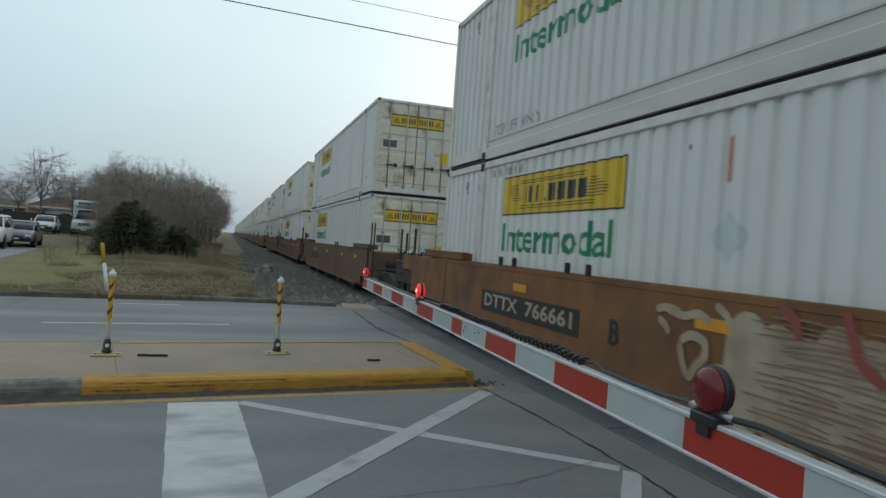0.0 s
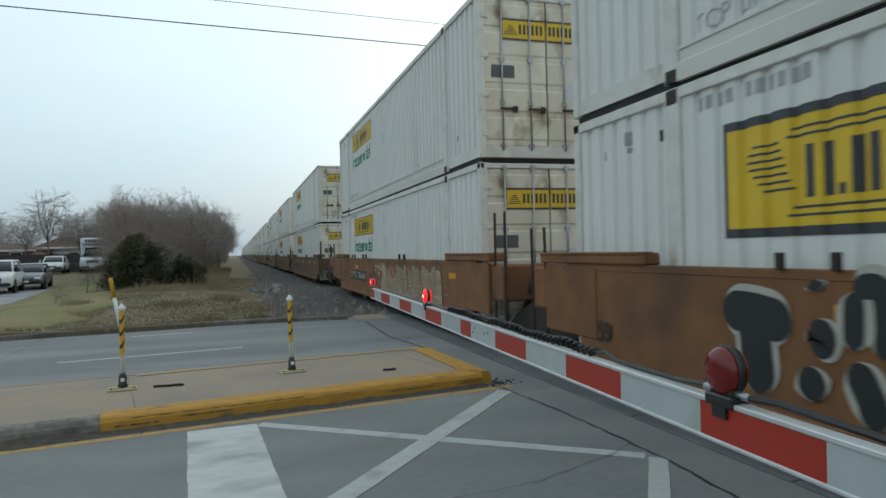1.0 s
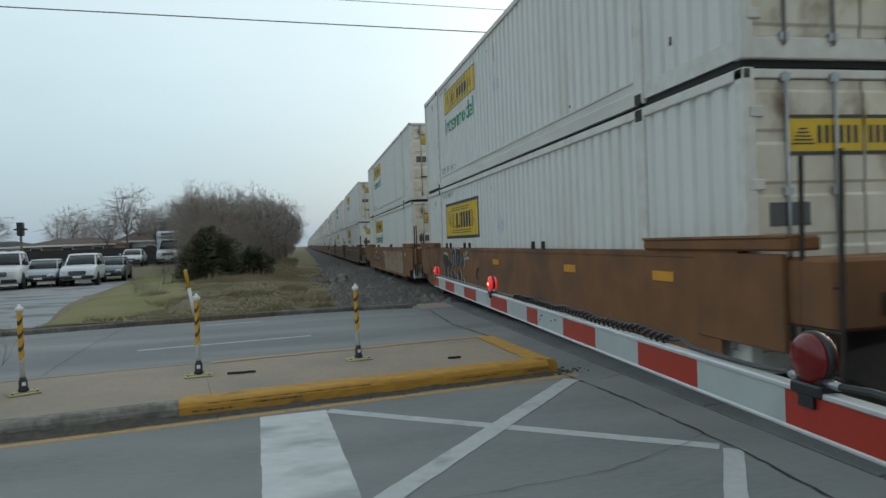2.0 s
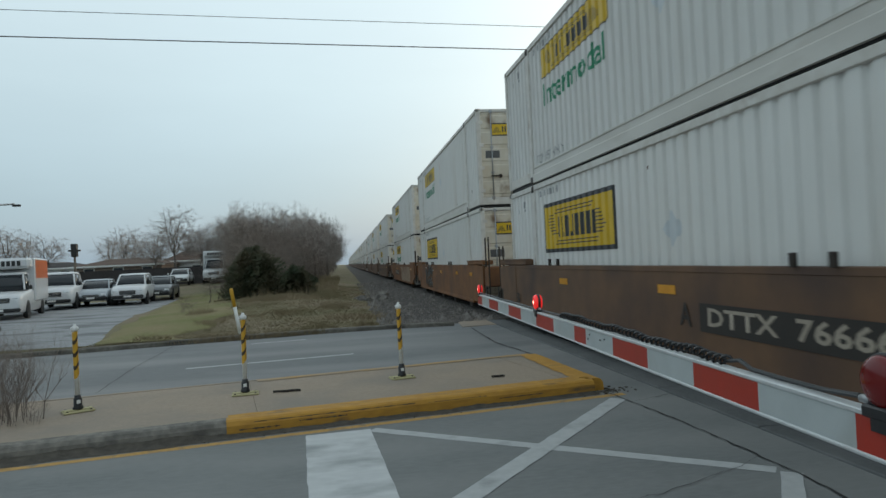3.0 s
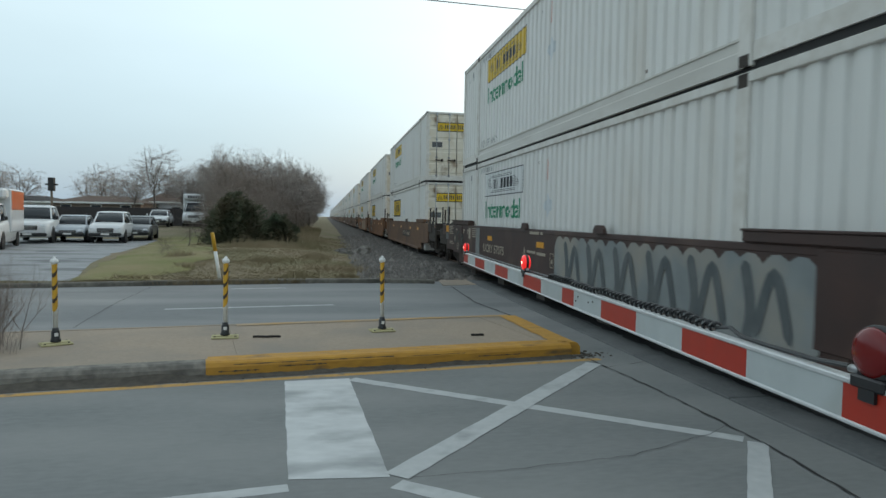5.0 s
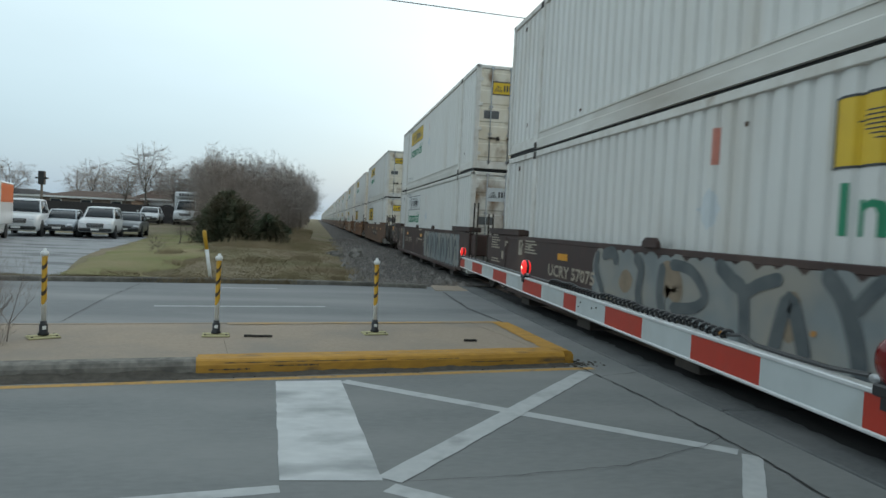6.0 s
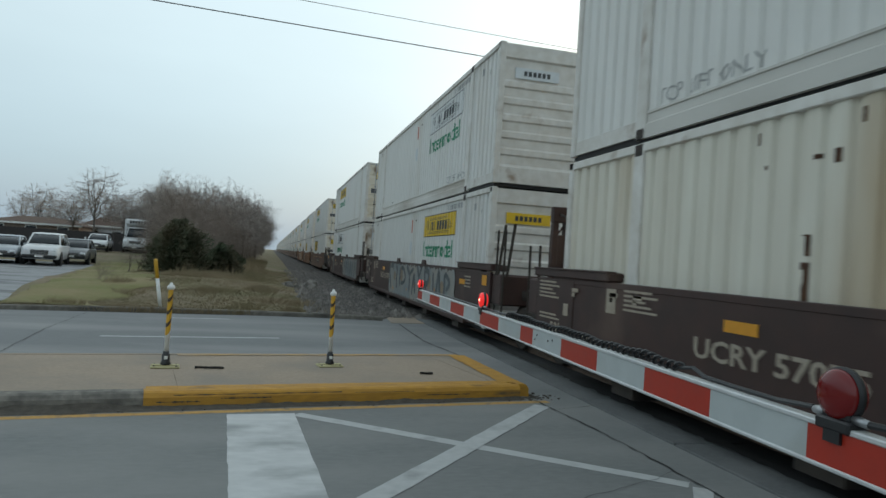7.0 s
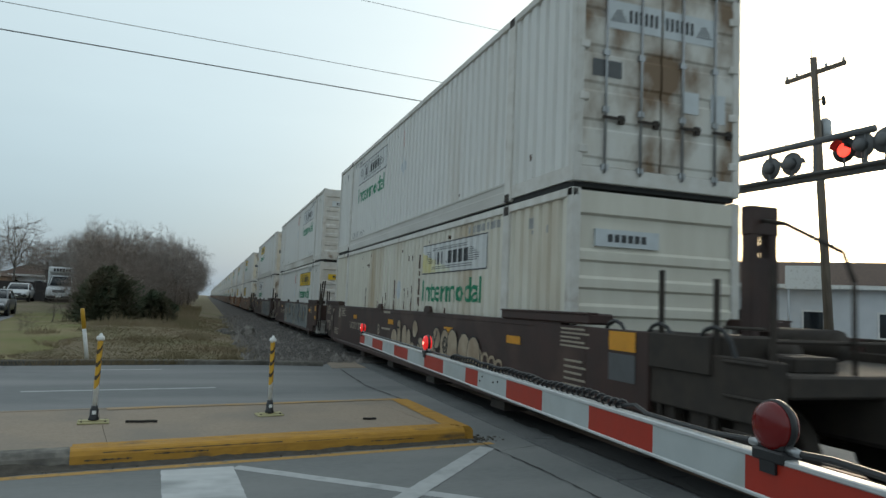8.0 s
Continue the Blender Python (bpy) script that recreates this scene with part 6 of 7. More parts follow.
def grow(rng, wood, twig, p, d, length, r, level, levels, up=0.12, spread=0.75):
    """Grows a bare branch in bent pieces with side branches."""
    pieces = 3 if level < 2 else 2
    for i in range(pieces):
        d = (d + Vector((rng.uniform(-1, 1), rng.uniform(-1, 1), rng.uniform(-0.6, 1))) * 0.16 + Vector((0, 0, up * 0.3))).normalized()
        q = p + d * (length / pieces)
        r2 = r * (1 - 0.3 / pieces * (i + 1))
        (wood if level < 2 else twig).branch(p, q, r, r2)
        if level < levels:
            for _ in range((1 if i == 0 else 2) if level else 2):
                side = Vector((rng.uniform(-1, 1), rng.uniform(-1, 1), rng.uniform(-0.1, 0.8))).normalized()
                nd = (d * (1 - spread) + side * spread + Vector((0, 0, up))).normalized()
                grow(rng, wood, twig, q if rng.random() < 0.6 else p.lerp(q, rng.random()), nd, length * rng.uniform(0.5, 0.75), r2 * 0.58, level + 1, levels, up, spread)
        p, r = q, r2


def bare_tree(seed, height, levels=4, spread=0.75, trunk=0.35, stems=1, label="", name="tree", mats=("bark", "twig"), r=None):
    rng = random.Random(seed)
    t = empty(name, label=label, category="tree" if name == "tree" else "shrub", group="bare trees" if name == "tree" else "bare shrubs")
    wood, twig = Twigs(), Twigs()
    for s in range(stems):
        a = rng.uniform(0, 6.28)
        base = Vector((math.cos(a), math.sin(a), 0)) * (0.0 if stems == 1 else rng.uniform(0.05, 0.5) * height * 0.35)
        lean = Vector((math.cos(a) * 0.25, math.sin(a) * 0.25, 1)).normalized() if stems > 1 else Vector((rng.uniform(-0.06, 0.06), rng.uniform(-0.06, 0.06), 1))
        rr = r or height * 0.0125
        h0 = height * trunk * (1 if stems == 1 else rng.uniform(0.6, 1.1))
        top = base + lean * h0
        wood.branch(base - Vector((0, 0, 0.15)), top, rr * 1.25, rr * 0.85)
        n = 4 if stems == 1 else 2
        for k in range(n):
            b = 6.28 * k / n + rng.uniform(-0.5, 0.5)
            d = Vector((math.cos(b) * spread, math.sin(b) * spread, 0.9)).normalized()
            grow(rng, wood, twig, top - lean * h0 * rng.uniform(0, 0.35), d, height * 0.33, rr * 0.6, 1, levels, 0.14, spread * 0.8)
        grow(rng, wood, twig, top, lean, height * 0.36, rr * 0.75, 1, levels, 0.2, spread * 0.7)
    mesh_part("trunk", wood.v, wood.f, M[mats[0]], t, "grey bare trunk and limbs")
    mesh_part("crown", twig.v, twig.f, M[mats[1]], t, "leafless twigs")
    return t


def crowned_tree(seed, height, wide, low, limbs, tips, label, name="tree", mats=("bark", "twig"), stems=1, r=None):
    """A leafless tree whose limbs fill a rounded, uneven crown; low: where the crown begins, as a share of its height."""
    rng = random.Random(seed)
    t = empty(name, label=label, category="tree" if name == "tree" else "shrub", group="bare trees" if name == "tree" else "bare shrubs")
    wood, twig = Twigs(), Twigs()
    rr = r or height * 0.014
    cz, rz, rx = height * (1 + low) / 2, height * (1 - low) / 2, height * wide

    def in_crown(a, e, d):
        """A place in the crown by bearing, elevation and a share of the way to its outline."""
        k = d * (1 + 0.20 * math.sin(2 * a + seed) + 0.16 * math.sin(5 * a + 3 * e + seed * 1.3) + 0.10 * math.sin(9 * e + 4 * a))
        return Vector((rx * k * math.cos(e) * math.cos(a), rx * k * math.cos(e) * math.sin(a), cz + rz * k * math.sin(e)))

    def bent(bag, a, b, r0, r1, n, wob):
        pts = [a]
        for i in range(1, n):
            pts.append(a.lerp(b, i / n) + Vector((rng.uniform(-1, 1), rng.uniform(-1, 1), rng.uniform(-0.4, 1))) * wob * (b - a).length)
        pts.append(b)
        for i in range(n):
            bag.branch(pts[i], pts[i + 1], r0 + (r1 - r0) * i / n, r0 + (r1 - r0) * (i + 1) / n)
        return pts

    nodes = []
    for q in range(stems):
        base = Vector((0, 0, 0)) if stems == 1 else Vector((rng.uniform(-0.7, 0.7) * rx, rng.uniform(-0.7, 0.7) * rx, 0))
        top = base * 0.9 + Vector((rng.uniform(-0.05, 0.05) * height, rng.uniform(-0.05, 0.05) * height, height * (low + 0.22) * (1 if stems == 1 else rng.uniform(0.6, 1.2))))
        trunk = bent(wood, base - Vector((0, 0, 0.15)), top, rr * 1.25, rr * 0.85, 3, 0.02)
        for k in range(max(2, limbs // stems)):
            a, e = 6.283 * k / max(2, limbs // stems) + rng.uniform(-0.5, 0.5), rng.uniform(-0.15, 1.35)
            end = in_crown(a, e, rng.uniform(0.55, 0.8))
            if stems > 1:
                end = end.lerp(Vector((base.x, base.y, end.z)), 0.55)
            pts = bent(wood, trunk[-1].lerp(trunk[-2], rng.random() * 0.7), end, rr * 0.55, rr * 0.16, 5, 0.06)
            for u, v in zip(pts[1:], pts[2:]):
                nodes += [u, u.lerp(v, 0.5)]
            nodes.append(pts[-1])
    for k in range(tips):
        tip = in_crown(rng.uniform(0, 6.283), math.asin(rng.uniform(-0.75, 1.0)), rng.random() ** 0.33)
        near = min(nodes, key=lambda p: (p - tip).length + 0.8 * max(0.0, p.z - tip.z))
        pts = bent(twig, near, tip, rr * 0.14, rr * 0.06, 3, 0.07)
        d = (tip - near).normalized()
        for p in pts[1:]:
            for _ in range(4):
                side = Vector((rng.uniform(-1, 1), rng.uniform(-1, 1), rng.uniform(-0.5, 0.9)))
                q = p + (d * 0.5 + side).normalized() * height * rng.uniform(0.04, 0.10)
                twig.branch(p, q, rr * 0.06, rr * 0.02)
    mesh_part("trunk", wood.v, wood.f, M[mats[0]], t, "grey bare trunk and limbs")
    mesh_part("crown", twig.v, twig.f, M[mats[1]], t, "leafless twigs")
    return t


def spot(x, y, z=None, turn=0.0, s=1.0, sz=None):
    return Matrix.LocRotScale((x, y, ground_z(x, y) - 0.05 if z is None else z), Euler((0, 0, radians(turn))), (s, s, sz or s))


def build_trees():
    rng = random.Random(31)
    masters = [crowned_tree(11 + k, 5.55, 0.36, 0.16, 10, 210, "bare grey winter tree at the edge of the scrub") for k in range(3)]
    tall = [crowned_tree(41 + k, 6.5, 0.34, 0.22, 11, 190, "tall bare tree with spreading limbs behind the lot") for k in range(2)]
    thick = [crowned_tree(71 + k, 3.9, 0.46, 0.0, 20, 300, "dense bare brown thicket beside the track", name="thicket", mats=("scrub", "scrub"), stems=7, r=0.034) for k in range(3)]
    for i, m in enumerate(masters):
        m.matrix_basis = spot(-3.6 - 3.0 * i, 58 + 3 * i, turn=40 * i)
    tall[0].matrix_basis = spot(-17.6, 74, turn=20, s=1.25)
    tall[1].matrix_basis = spot(-20.6, 77, turn=100, s=0.95)
    for i, m in enumerate(thick):
        m.matrix_basis = spot(-3.0 - 1.9 * i, 47 + i, turn=50 * i)
    for i in range(26):
        y = 72 + i * 6.5
        copy_thing(rng.choice(masters), spot(-1.9 - rng.random() * 1.8 - 0.004 * (y - 72), y, turn=rng.uniform(0, 360), s=rng.uniform(1.1, 1.4)))
    for i in range(34):
        y = 50 + rng.random() ** 1.6 * 150
        lo = -3.2 - (y - 50) * 0.012
        x = lo - rng.random() * (8.5 if y < 75 else 11)
        x = max(x, -0.15 * y)
        s = rng.uniform(0.95, 1.22)
        copy_thing(rng.choice(masters), spot(x, y, turn=rng.uniform(0, 360), s=s))
    for x, y, sc in ((-3.0, 52, 0.86), (-2.6, 57, 0.95), (-2.9, 62, 1.0), (-3.6, 55, 0.95), (-4.6, 53, 0.92), (-5.6, 56, 1.0), (-2.5, 68, 1.02), (-6.8, 54, 0.95), (-7.8, 57, 1.0), (-2.6, 76, 1.05), (-2.8, 86, 1.1), (-11.4, 73, 1.15), (-12.6, 76, 1.2), (-13.9, 73, 1.1), (-15.6, 78, 1.15), (-9.2, 66, 1.15), (-7.2, 60, 1.15), (-5.0, 60, 1.12), (-3.4, 66, 1.15), (-6.0, 64, 1.2)):
        copy_thing(rng.choice(masters), spot(x, y, turn=rng.uniform(0, 360), s=sc))
    for i in range(86):
        y = 40 + rng.random() ** 1.5 * 140
        lo = -2.9 - max(0, 46 - y) * 0.35 - (y - 40) * 0.008
        x = lo - rng.random() * (7.5 if y < 75 else 9)
        x = max(x, -0.15 * y + rng.random())
        copy_thing(rng.choice(thick), spot(x, y, turn=rng.uniform(0, 360), s=rng.uniform(0.8, 1.3)))
    for x, y, s in ((-16.0, 80, 1.1), (-13.0, 82, 1.2), (-19.5, 88, 0.85), (-35.5, 88, 1.1), (-45, 95, 1.0), (-27.5, 90, 0.9), (-30.5, 94, 0.8), (-41, 90, 0.95), (27, 62, 0.6), (33, 70, 0.7), (-28, 98, 0.8), (-31, 120, 1.0), (-38, 130, 1.05), (-24, 118, 0.9), (-52, 120, 1.1), (30, 60, 0.9), (20, 48, 0.7)):
        copy_thing(rng.choice(tall), spot(x, y, turn=rng.uniform(0, 360), s=s))
    # low scrub along the ballast
    for i in range(30):
        y = 41 + i * 3.4 + rng.uniform(-1, 1)
        copy_thing(rng.choice(thick), spot(-2.5 - rng.random() * 1.2 - max(0, 46 - y) * 0.2, y, turn=rng.uniform(0, 360), s=rng.uniform(0.4, 0.85)))
    # brown bare shrub round the cedar
    for x, y, s in ((-5.3, 34.5, 0.75), (-3.6, 34.8, 0.7), (-6.1, 33.2, 0.5), (-2.6, 35.5, 0.6), (-4.4, 36, 0.9)):
        copy_thing(rng.choice(thick), spot(x, y, turn=rng.uniform(0, 360), s=s))
    copy_thing(thick[0], spot(-5.9, 25.6, s=0.2))
    copy_thing(thick[1], spot(22, 26, s=0.9))
    copy_thing(thick[2], spot(25, 29, s=0.8))


def cedar(x, y, height, width, seed, label):
    rng = random.Random(seed)
    t = empty("cedar", spot(x, y), label=label, category="evergreen bush", group="evergreen bushes")
    w = Twigs()
    w.branch(Vector((0, 0, -0.1)), Vector((0, 0, height * 0.8)), 0.08, 0.02)
    verts, faces = [], []
    lobes = [(rng.uniform(-0.36, 0.36) * width, rng.uniform(-0.25, 0.25) * width, rng.uniform(0.6, 1.0)) for _ in range(11)]
    for i in range(15000):
        lx, ly, lh = rng.choice(lobes)
        lh *= 1 - 0.45 * (abs(lx) / (0.5 * width)) ** 2
        z = rng.random() ** 0.75
        rad = width * 0.24 * math.sqrt(max(0.0, 1 - z ** 2.2)) * rng.random() ** 0.45 + 0.03
        a = rng.uniform(0, 6.283)
        p = Vector((lx * (1 - z * 0.25) + rad * math.cos(a), ly * (1 - z * 0.25) + rad * math.sin(a), 0.05 + z * height * lh))
        d = Vector((math.cos(a) * 0.8, math.sin(a) * 0.8, rng.uniform(-0.3, 1.0))).normalized()
        s = d.orthogonal().normalized() * rng.uniform(0.012, 0.03)
        p += Vector((noise.noise(p * 3.1), noise.noise(p * 3.1 + Vector((7, 0, 0))), 0.8 * noise.noise(p * 3.1 + Vector((0, 9, 0))))) * 0.38
        q = p + d * rng.uniform(0.06, 0.20)
        n = len(verts)
        verts += [tuple(p - s), tuple(p + s), tuple(q + s * 0.3), tuple(q - s * 0.3)]
        faces.append((n, n + 1, n + 2, n + 3))
    mesh_part("trunk", w.v, w.f, M["bark"], t)
    mesh_part("crown", verts, faces, M["cedar"], t, "dark green needles")


def build_grass():
    rng = random.Random(17)
    for name, mat, label, count, region in (("dry_grass", "straw", "tufts of dry straw-coloured grass", 22000, 0), ("green_grass", "green_grass", "short green grass patches", 16000, 1)):
        verts, faces = [], []
        for i in range(count):
            y = 17.4 + rng.random() ** 1.25 * 30
            if region == 0:
                x = 0.9 - rng.random() * (6.5 + (y - 17) * 0.05)
                h = rng.uniform(0.03, 0.11) * (2.2 if noise.noise((x * 0.5, y * 0.5, 3)) > 0.28 else 0.9)
            else:
                x = -2.9 - rng.random() ** 0.7 * (5.2 + (y - 17) * 0.12)
                if x < -6.3 - (y - 17) * 0.15:
                    continue
                h = rng.uniform(0.02, 0.06) * (1.5 if noise.noise((x, y, 5)) > 0.2 else 0.9)
            z = ground_z(x, y) - 0.02
            for b in range(3):
                a = rng.uniform(0, 6.28)
                w, ln = rng.uniform(0.005, 0.012), rng.uniform(0.5, 1.5)
                n = len(verts)
                bx, by = x + rng.uniform(-0.12, 0.12), y + rng.uniform(-0.12, 0.12)
                verts += [(bx - w, by, z), (bx + w, by, z), (bx + math.cos(a) * ln * h, by + math.sin(a) * ln * h, z + h * rng.uniform(0.7, 1.1))]
                faces.append((n, n + 1, n + 2))
        tagged(mesh_part(name, verts, faces, M[mat]), label, "grass", kind="stuff")
    # ragged fringe growing over the back of the far kerb
    verts, faces = [], []
    for i in range(5200):
        u = rng.uniform(-14, 2.2)
        v = 16.66 + abs(rng.gauss(0, 0.16))
        x, y = uv(u, v)
        k = 1.0 + noise.noise((u * 1.3, 4, 2))
        h = rng.uniform(0.04, 0.13) * k
        n = len(verts)
        verts += [(x - 0.008, y, 0.0), (x + 0.008, y, 0.0), (x + rng.uniform(-0.06, 0.06), y + rng.uniform(-0.12, 0.04), 0.05 + h)]
        faces.append((n, n + 1, n + 2))
    tagged(mesh_part("kerb_grass", verts, faces, M["straw"]), "dry grass fringe hanging over the far kerb", "grass", kind="stuff")
    # tall straw on the mound beside the ballast
    verts, faces = [], []
    for i in range(9000):
        y = 30 + rng.random() ** 1.3 * 45
        x = -0.7 - rng.random() * 4.2
        h = rng.uniform(0.15, 0.5) * (0.35 + 0.9 * abs(noise.noise((x * 0.6, y * 0.3, 9)))) * (1.5 if y > 40 else 0.8)
        z, a, w = ground_z(x, y) - 0.02, rng.uniform(0, 6.28), rng.uniform(0.008, 0.02)
        n = len(verts)
        verts += [(x - w, y, z), (x + w, y, z), (x + math.cos(a) * 0.4 * h, y + math.sin(a) * 0.4 * h, z + h)]
        faces.append((n, n + 1, n + 2))
    tagged(mesh_part("tall_grass", verts, faces, M["straw"]), "tall dry straw grass on the mound by the track", "grass", kind="stuff")
    # low green weeds near the far kerb
    verts, faces = [], []
    for cx, cy, cr, ch in ((-0.95, 18.3, 0.5, 0.28), (0.3, 18.3, 0.35, 0.22), (-5.2, 24.5, 0.6, 0.3), (-0.6, 25, 0.6, 0.35), (-3.4, 28.5, 1.2, 0.5), (-2.0, 30.0, 1.2, 0.55), (-1.2, 33, 1.4, 0.6)):
        for i in range(320):
            a, r = rng.uniform(0, 6.28), cr * math.sqrt(rng.random())
            x, y = cx + r * math.cos(a), cy + r * math.sin(a)
            h = ch * (1 - (r / cr) ** 2) * rng.uniform(0.4, 1.1) + 0.03
            z = ground_z(x, y)
            n = len(verts)
            verts += [(x - 0.01, y, z), (x + 0.01, y, z), (x + rng.uniform(-0.1, 0.1), y + rng.uniform(-0.1, 0.1), z + h)]
            faces.append((n, n + 1, n + 2))
    tagged(mesh_part("weeds", verts, faces, M["straw"]), "clumps of tall dry weeds", "weeds", kind="stuff")


def build_median_shrub():
    s = bare_tree(7, 1.3, 5, 0.75, 0.2, stems=6, label="bare twiggy weed shrub growing out of the median", name="shrub", mats=("scrub", "scrub"), r=0.006)
    s.matrix_basis = Matrix.Translation((-3.72, 7.85, 0.12))
    copy_thing(s, Matrix.LocRotScale((-4.5, 7.6, 0.12), Euler((0, 0, 2)), (1.05, 1.05, 0.9)))
    copy_thing(s, Matrix.LocRotScale((-3.55, 7.5, 0.12), Euler((0, 0, 4)), (0.5, 0.5, 0.35)))
    for x, y, a, k in ((-4.05, 7.95, 3.2, 0.95), (-3.7, 7.6, 5.1, 0.6), (-3.95, 7.7, 1.3, 0.8), (-3.8, 7.5, 2.2, 0.45)):
        copy_thing(s, Matrix.LocRotScale((x, y, 0.12), Euler((0, 0, a)), (k, k, k)))


M["car_white"] = material("white_car_paint", (0.70, 0.71, 0.72), None, 0.25, scale=3, amount=0.2, bump=0)
M["car_silver"] = material("silver_car_paint", (0.40, 0.43, 0.46), None, 0.28, 0.3, scale=3, amount=0.2, bump=0)
M["car_grey"] = material("grey_car_paint", (0.20, 0.21, 0.22), None, 0.28, 0.3, scale=3, amount=0.2, bump=0)
M["car_glass"] = material("tinted_car_glass", (0.02, 0.025, 0.03), None, 0.08, bump=0)
M["car_black"] = material("black_trim", (0.02, 0.02, 0.02), None, 0.5, bump=0)
M["chrome"] = material("chrome_trim", (0.6, 0.6, 0.6), None, 0.15, 0.9, bump=0)
M["headlight"] = material("headlight_glass", (0.75, 0.77, 0.8), None, 0.1, bump=0)
M["tyre"] = material("tyre_rubber", (0.02, 0.02, 0.02), None, 0.9, bump=0)
M["van_orange"] = material("orange_van_panel", (0.60, 0.13, 0.02), None, 0.4, bump=0)
M["wall_pale"] = material("pale_siding", (0.66, 0.68, 0.71), (0.58, 0.60, 0.63), 0.8, scale=2)
M["wall_tan"] = material("tan_brick_wall", (0.24, 0.19, 0.155), (0.17, 0.13, 0.11), 0.9, scale=4)
M["roof_brown"] = material("brown_shingle_roof", (0.115, 0.075, 0.055), (0.075, 0.05, 0.04), 0.95, scale=8, amount=1.0)
M["roof_dark"] = material("dark_roof", (0.05, 0.045, 0.045), (0.035, 0.03, 0.03), 0.9, scale=5)
M["pole_wood"] = material("weathered_pole_wood", (0.20, 0.165, 0.13), (0.13, 0.105, 0.085), 0.95, scale=12, amount=1.0, stretch_xyz=(1, 1, 0.1))
M["wire"] = material("weathered_wire", (0.06, 0.062, 0.066), None, 0.7, bump=0)
M["signal_grey"] = material("weathered_grey_steel", (0.16, 0.165, 0.17), (0.11, 0.115, 0.12), 0.6, 0.3, scale=10, bump=0.05)
M["signal_red"] = material("lit_red_signal", (0.6, 0.02, 0.02), None, 0.3, bump=0, emit=(1.0, 0.05, 0.03), emit_strength=3.0)


# ---- vehicles in the lot ----
def vehicle(kind, paint, m, label):
    """Front at +y of its own space; wheels on z 0."""
    v = empty({"pickup": "pickup_truck", "suv": "suv", "sedan": "sedan", "van": "box_truck"}[kind], m, label=label, category={"pickup": "pickup truck", "suv": "car", "sedan": "car", "van": "box truck"}[kind], group="parked vehicles")
    L, W, hood, belt, roof = {"pickup": (5.8, 1.0, 1.18, 1.24, 1.92), "suv": (4.5, 0.92, 1.06, 1.10, 1.68), "sedan": (4.7, 0.90, 0.92, 0.96, 1.45), "van": (6.6, 1.02, 1.30, 1.42, 2.25)}[kind]
    h = L / 2
    tail = {"pickup": 0.0, "suv": 0.0, "sedan": -0.02, "van": 0.0}[kind]
    stations = [(-h, 0.84, 0.50, belt - 0.16 + tail), (-h + 0.07, 0.93, 0.40, belt - 0.05 + tail), (-h + 0.35, 0.99, 0.32, belt + tail), (-0.45 * h, 1.0, 0.28, belt), (0.0, 1.0, 0.26, belt), (0.40 * h, 1.0, 0.27, belt - 0.01),
                (0.52 * h, 0.99, 0.28, hood + 0.02), (h - 0.62, 0.975, 0.29, hood - 0.04), (h - 0.28, 0.94, 0.31, hood - 0.11), (h - 0.09, 0.87, 0.34, hood - 0.22), (h, 0.78, 0.40, hood - 0.38)]
    body = bmesh.new()
    rings = []
    for y, wf, z0, z1 in stations:
        q = W * wf
        side = [(0.88, z0), (0.97, z0 + 0.07), (1.0, z0 + 0.45 * (z1 - z0)), (0.985, z0 + 0.72 * (z1 - z0)), (0.955, z1 - 0.09), (0.90, z1 - 0.03), (0.75, z1), (0.35, z1 + 0.015)]
        loop = [(-q * a, z) for a, z in side] + [(q * a, z) for a, z in side[::-1]]
        rings.append([body.verts.new((x, y, z)) for x, z in loop])
    for a, b in zip(rings, rings[1:]):
        for i in range(16):
            body.faces.new((a[i], a[(i + 1) % 16], b[(i + 1) % 16], b[i])).smooth = True
    body.faces.new(rings[0]), body.faces.new(rings[-1][::-1])
    bmesh.ops.recalc_face_normals(body, faces=body.faces[:])
    part("body", body, M[paint], v)
    # the glasshouse leans in towards the roof, which is a shell of its own with pillars down to the belt
    y0, y1, back_rake, front_rake = {"pickup": (-0.22 * h, 0.44 * h, 0.14, 0.62), "van": (0.10 * h, 0.56 * h, 0.05, 0.62), "suv": (-0.93 * h, 0.46 * h, 0.34, 0.80), "sedan": (-0.80 * h, 0.46 * h, 0.78, 0.95)}[kind]

    def ring_at(f, grow=0.0):
        """A rounded outline of the glasshouse at a share f of its height."""
        wd = W * (0.935 - 0.175 * f) + grow
        a, b = y0 + back_rake * f - grow, y1 - front_rake * f + grow
        c = 0.16
        return [(-wd, a + c), (-wd, b - c * 1.6), (-wd * 0.86, b - 0.03), (-wd * 0.4, b + 0.035), (wd * 0.4, b + 0.035), (wd * 0.86, b - 0.03), (wd, b - c * 1.6), (wd, a + c), (wd * 0.85, a), (-wd * 0.85, a)]

    def shell(levels, mt, name, label=""):
        bm = bmesh.new()
        rs = [[bm.verts.new((x, y, z)) for x, y in ring_at(f, g)] for f, z, g in levels]
        for a, b in zip(rs, rs[1:]):
            for i in range(10):
                bm.faces.new((a[i], a[(i + 1) % 10], b[(i + 1) % 10], b[i])).smooth = True
        bm.faces.new(rs[0][::-1]), bm.faces.new(rs[-1])
        bmesh.ops.recalc_face_normals(bm, faces=bm.faces[:])
        return part(name, bm, M[mt], v, label)

    rh = roof - belt
    shell([(0.0, belt - 0.05, 0), (0.5, belt + 0.5 * rh, 0), (0.86, belt + 0.86 * rh, 0)], "car_glass", "window_glass", "dark tinted windows")
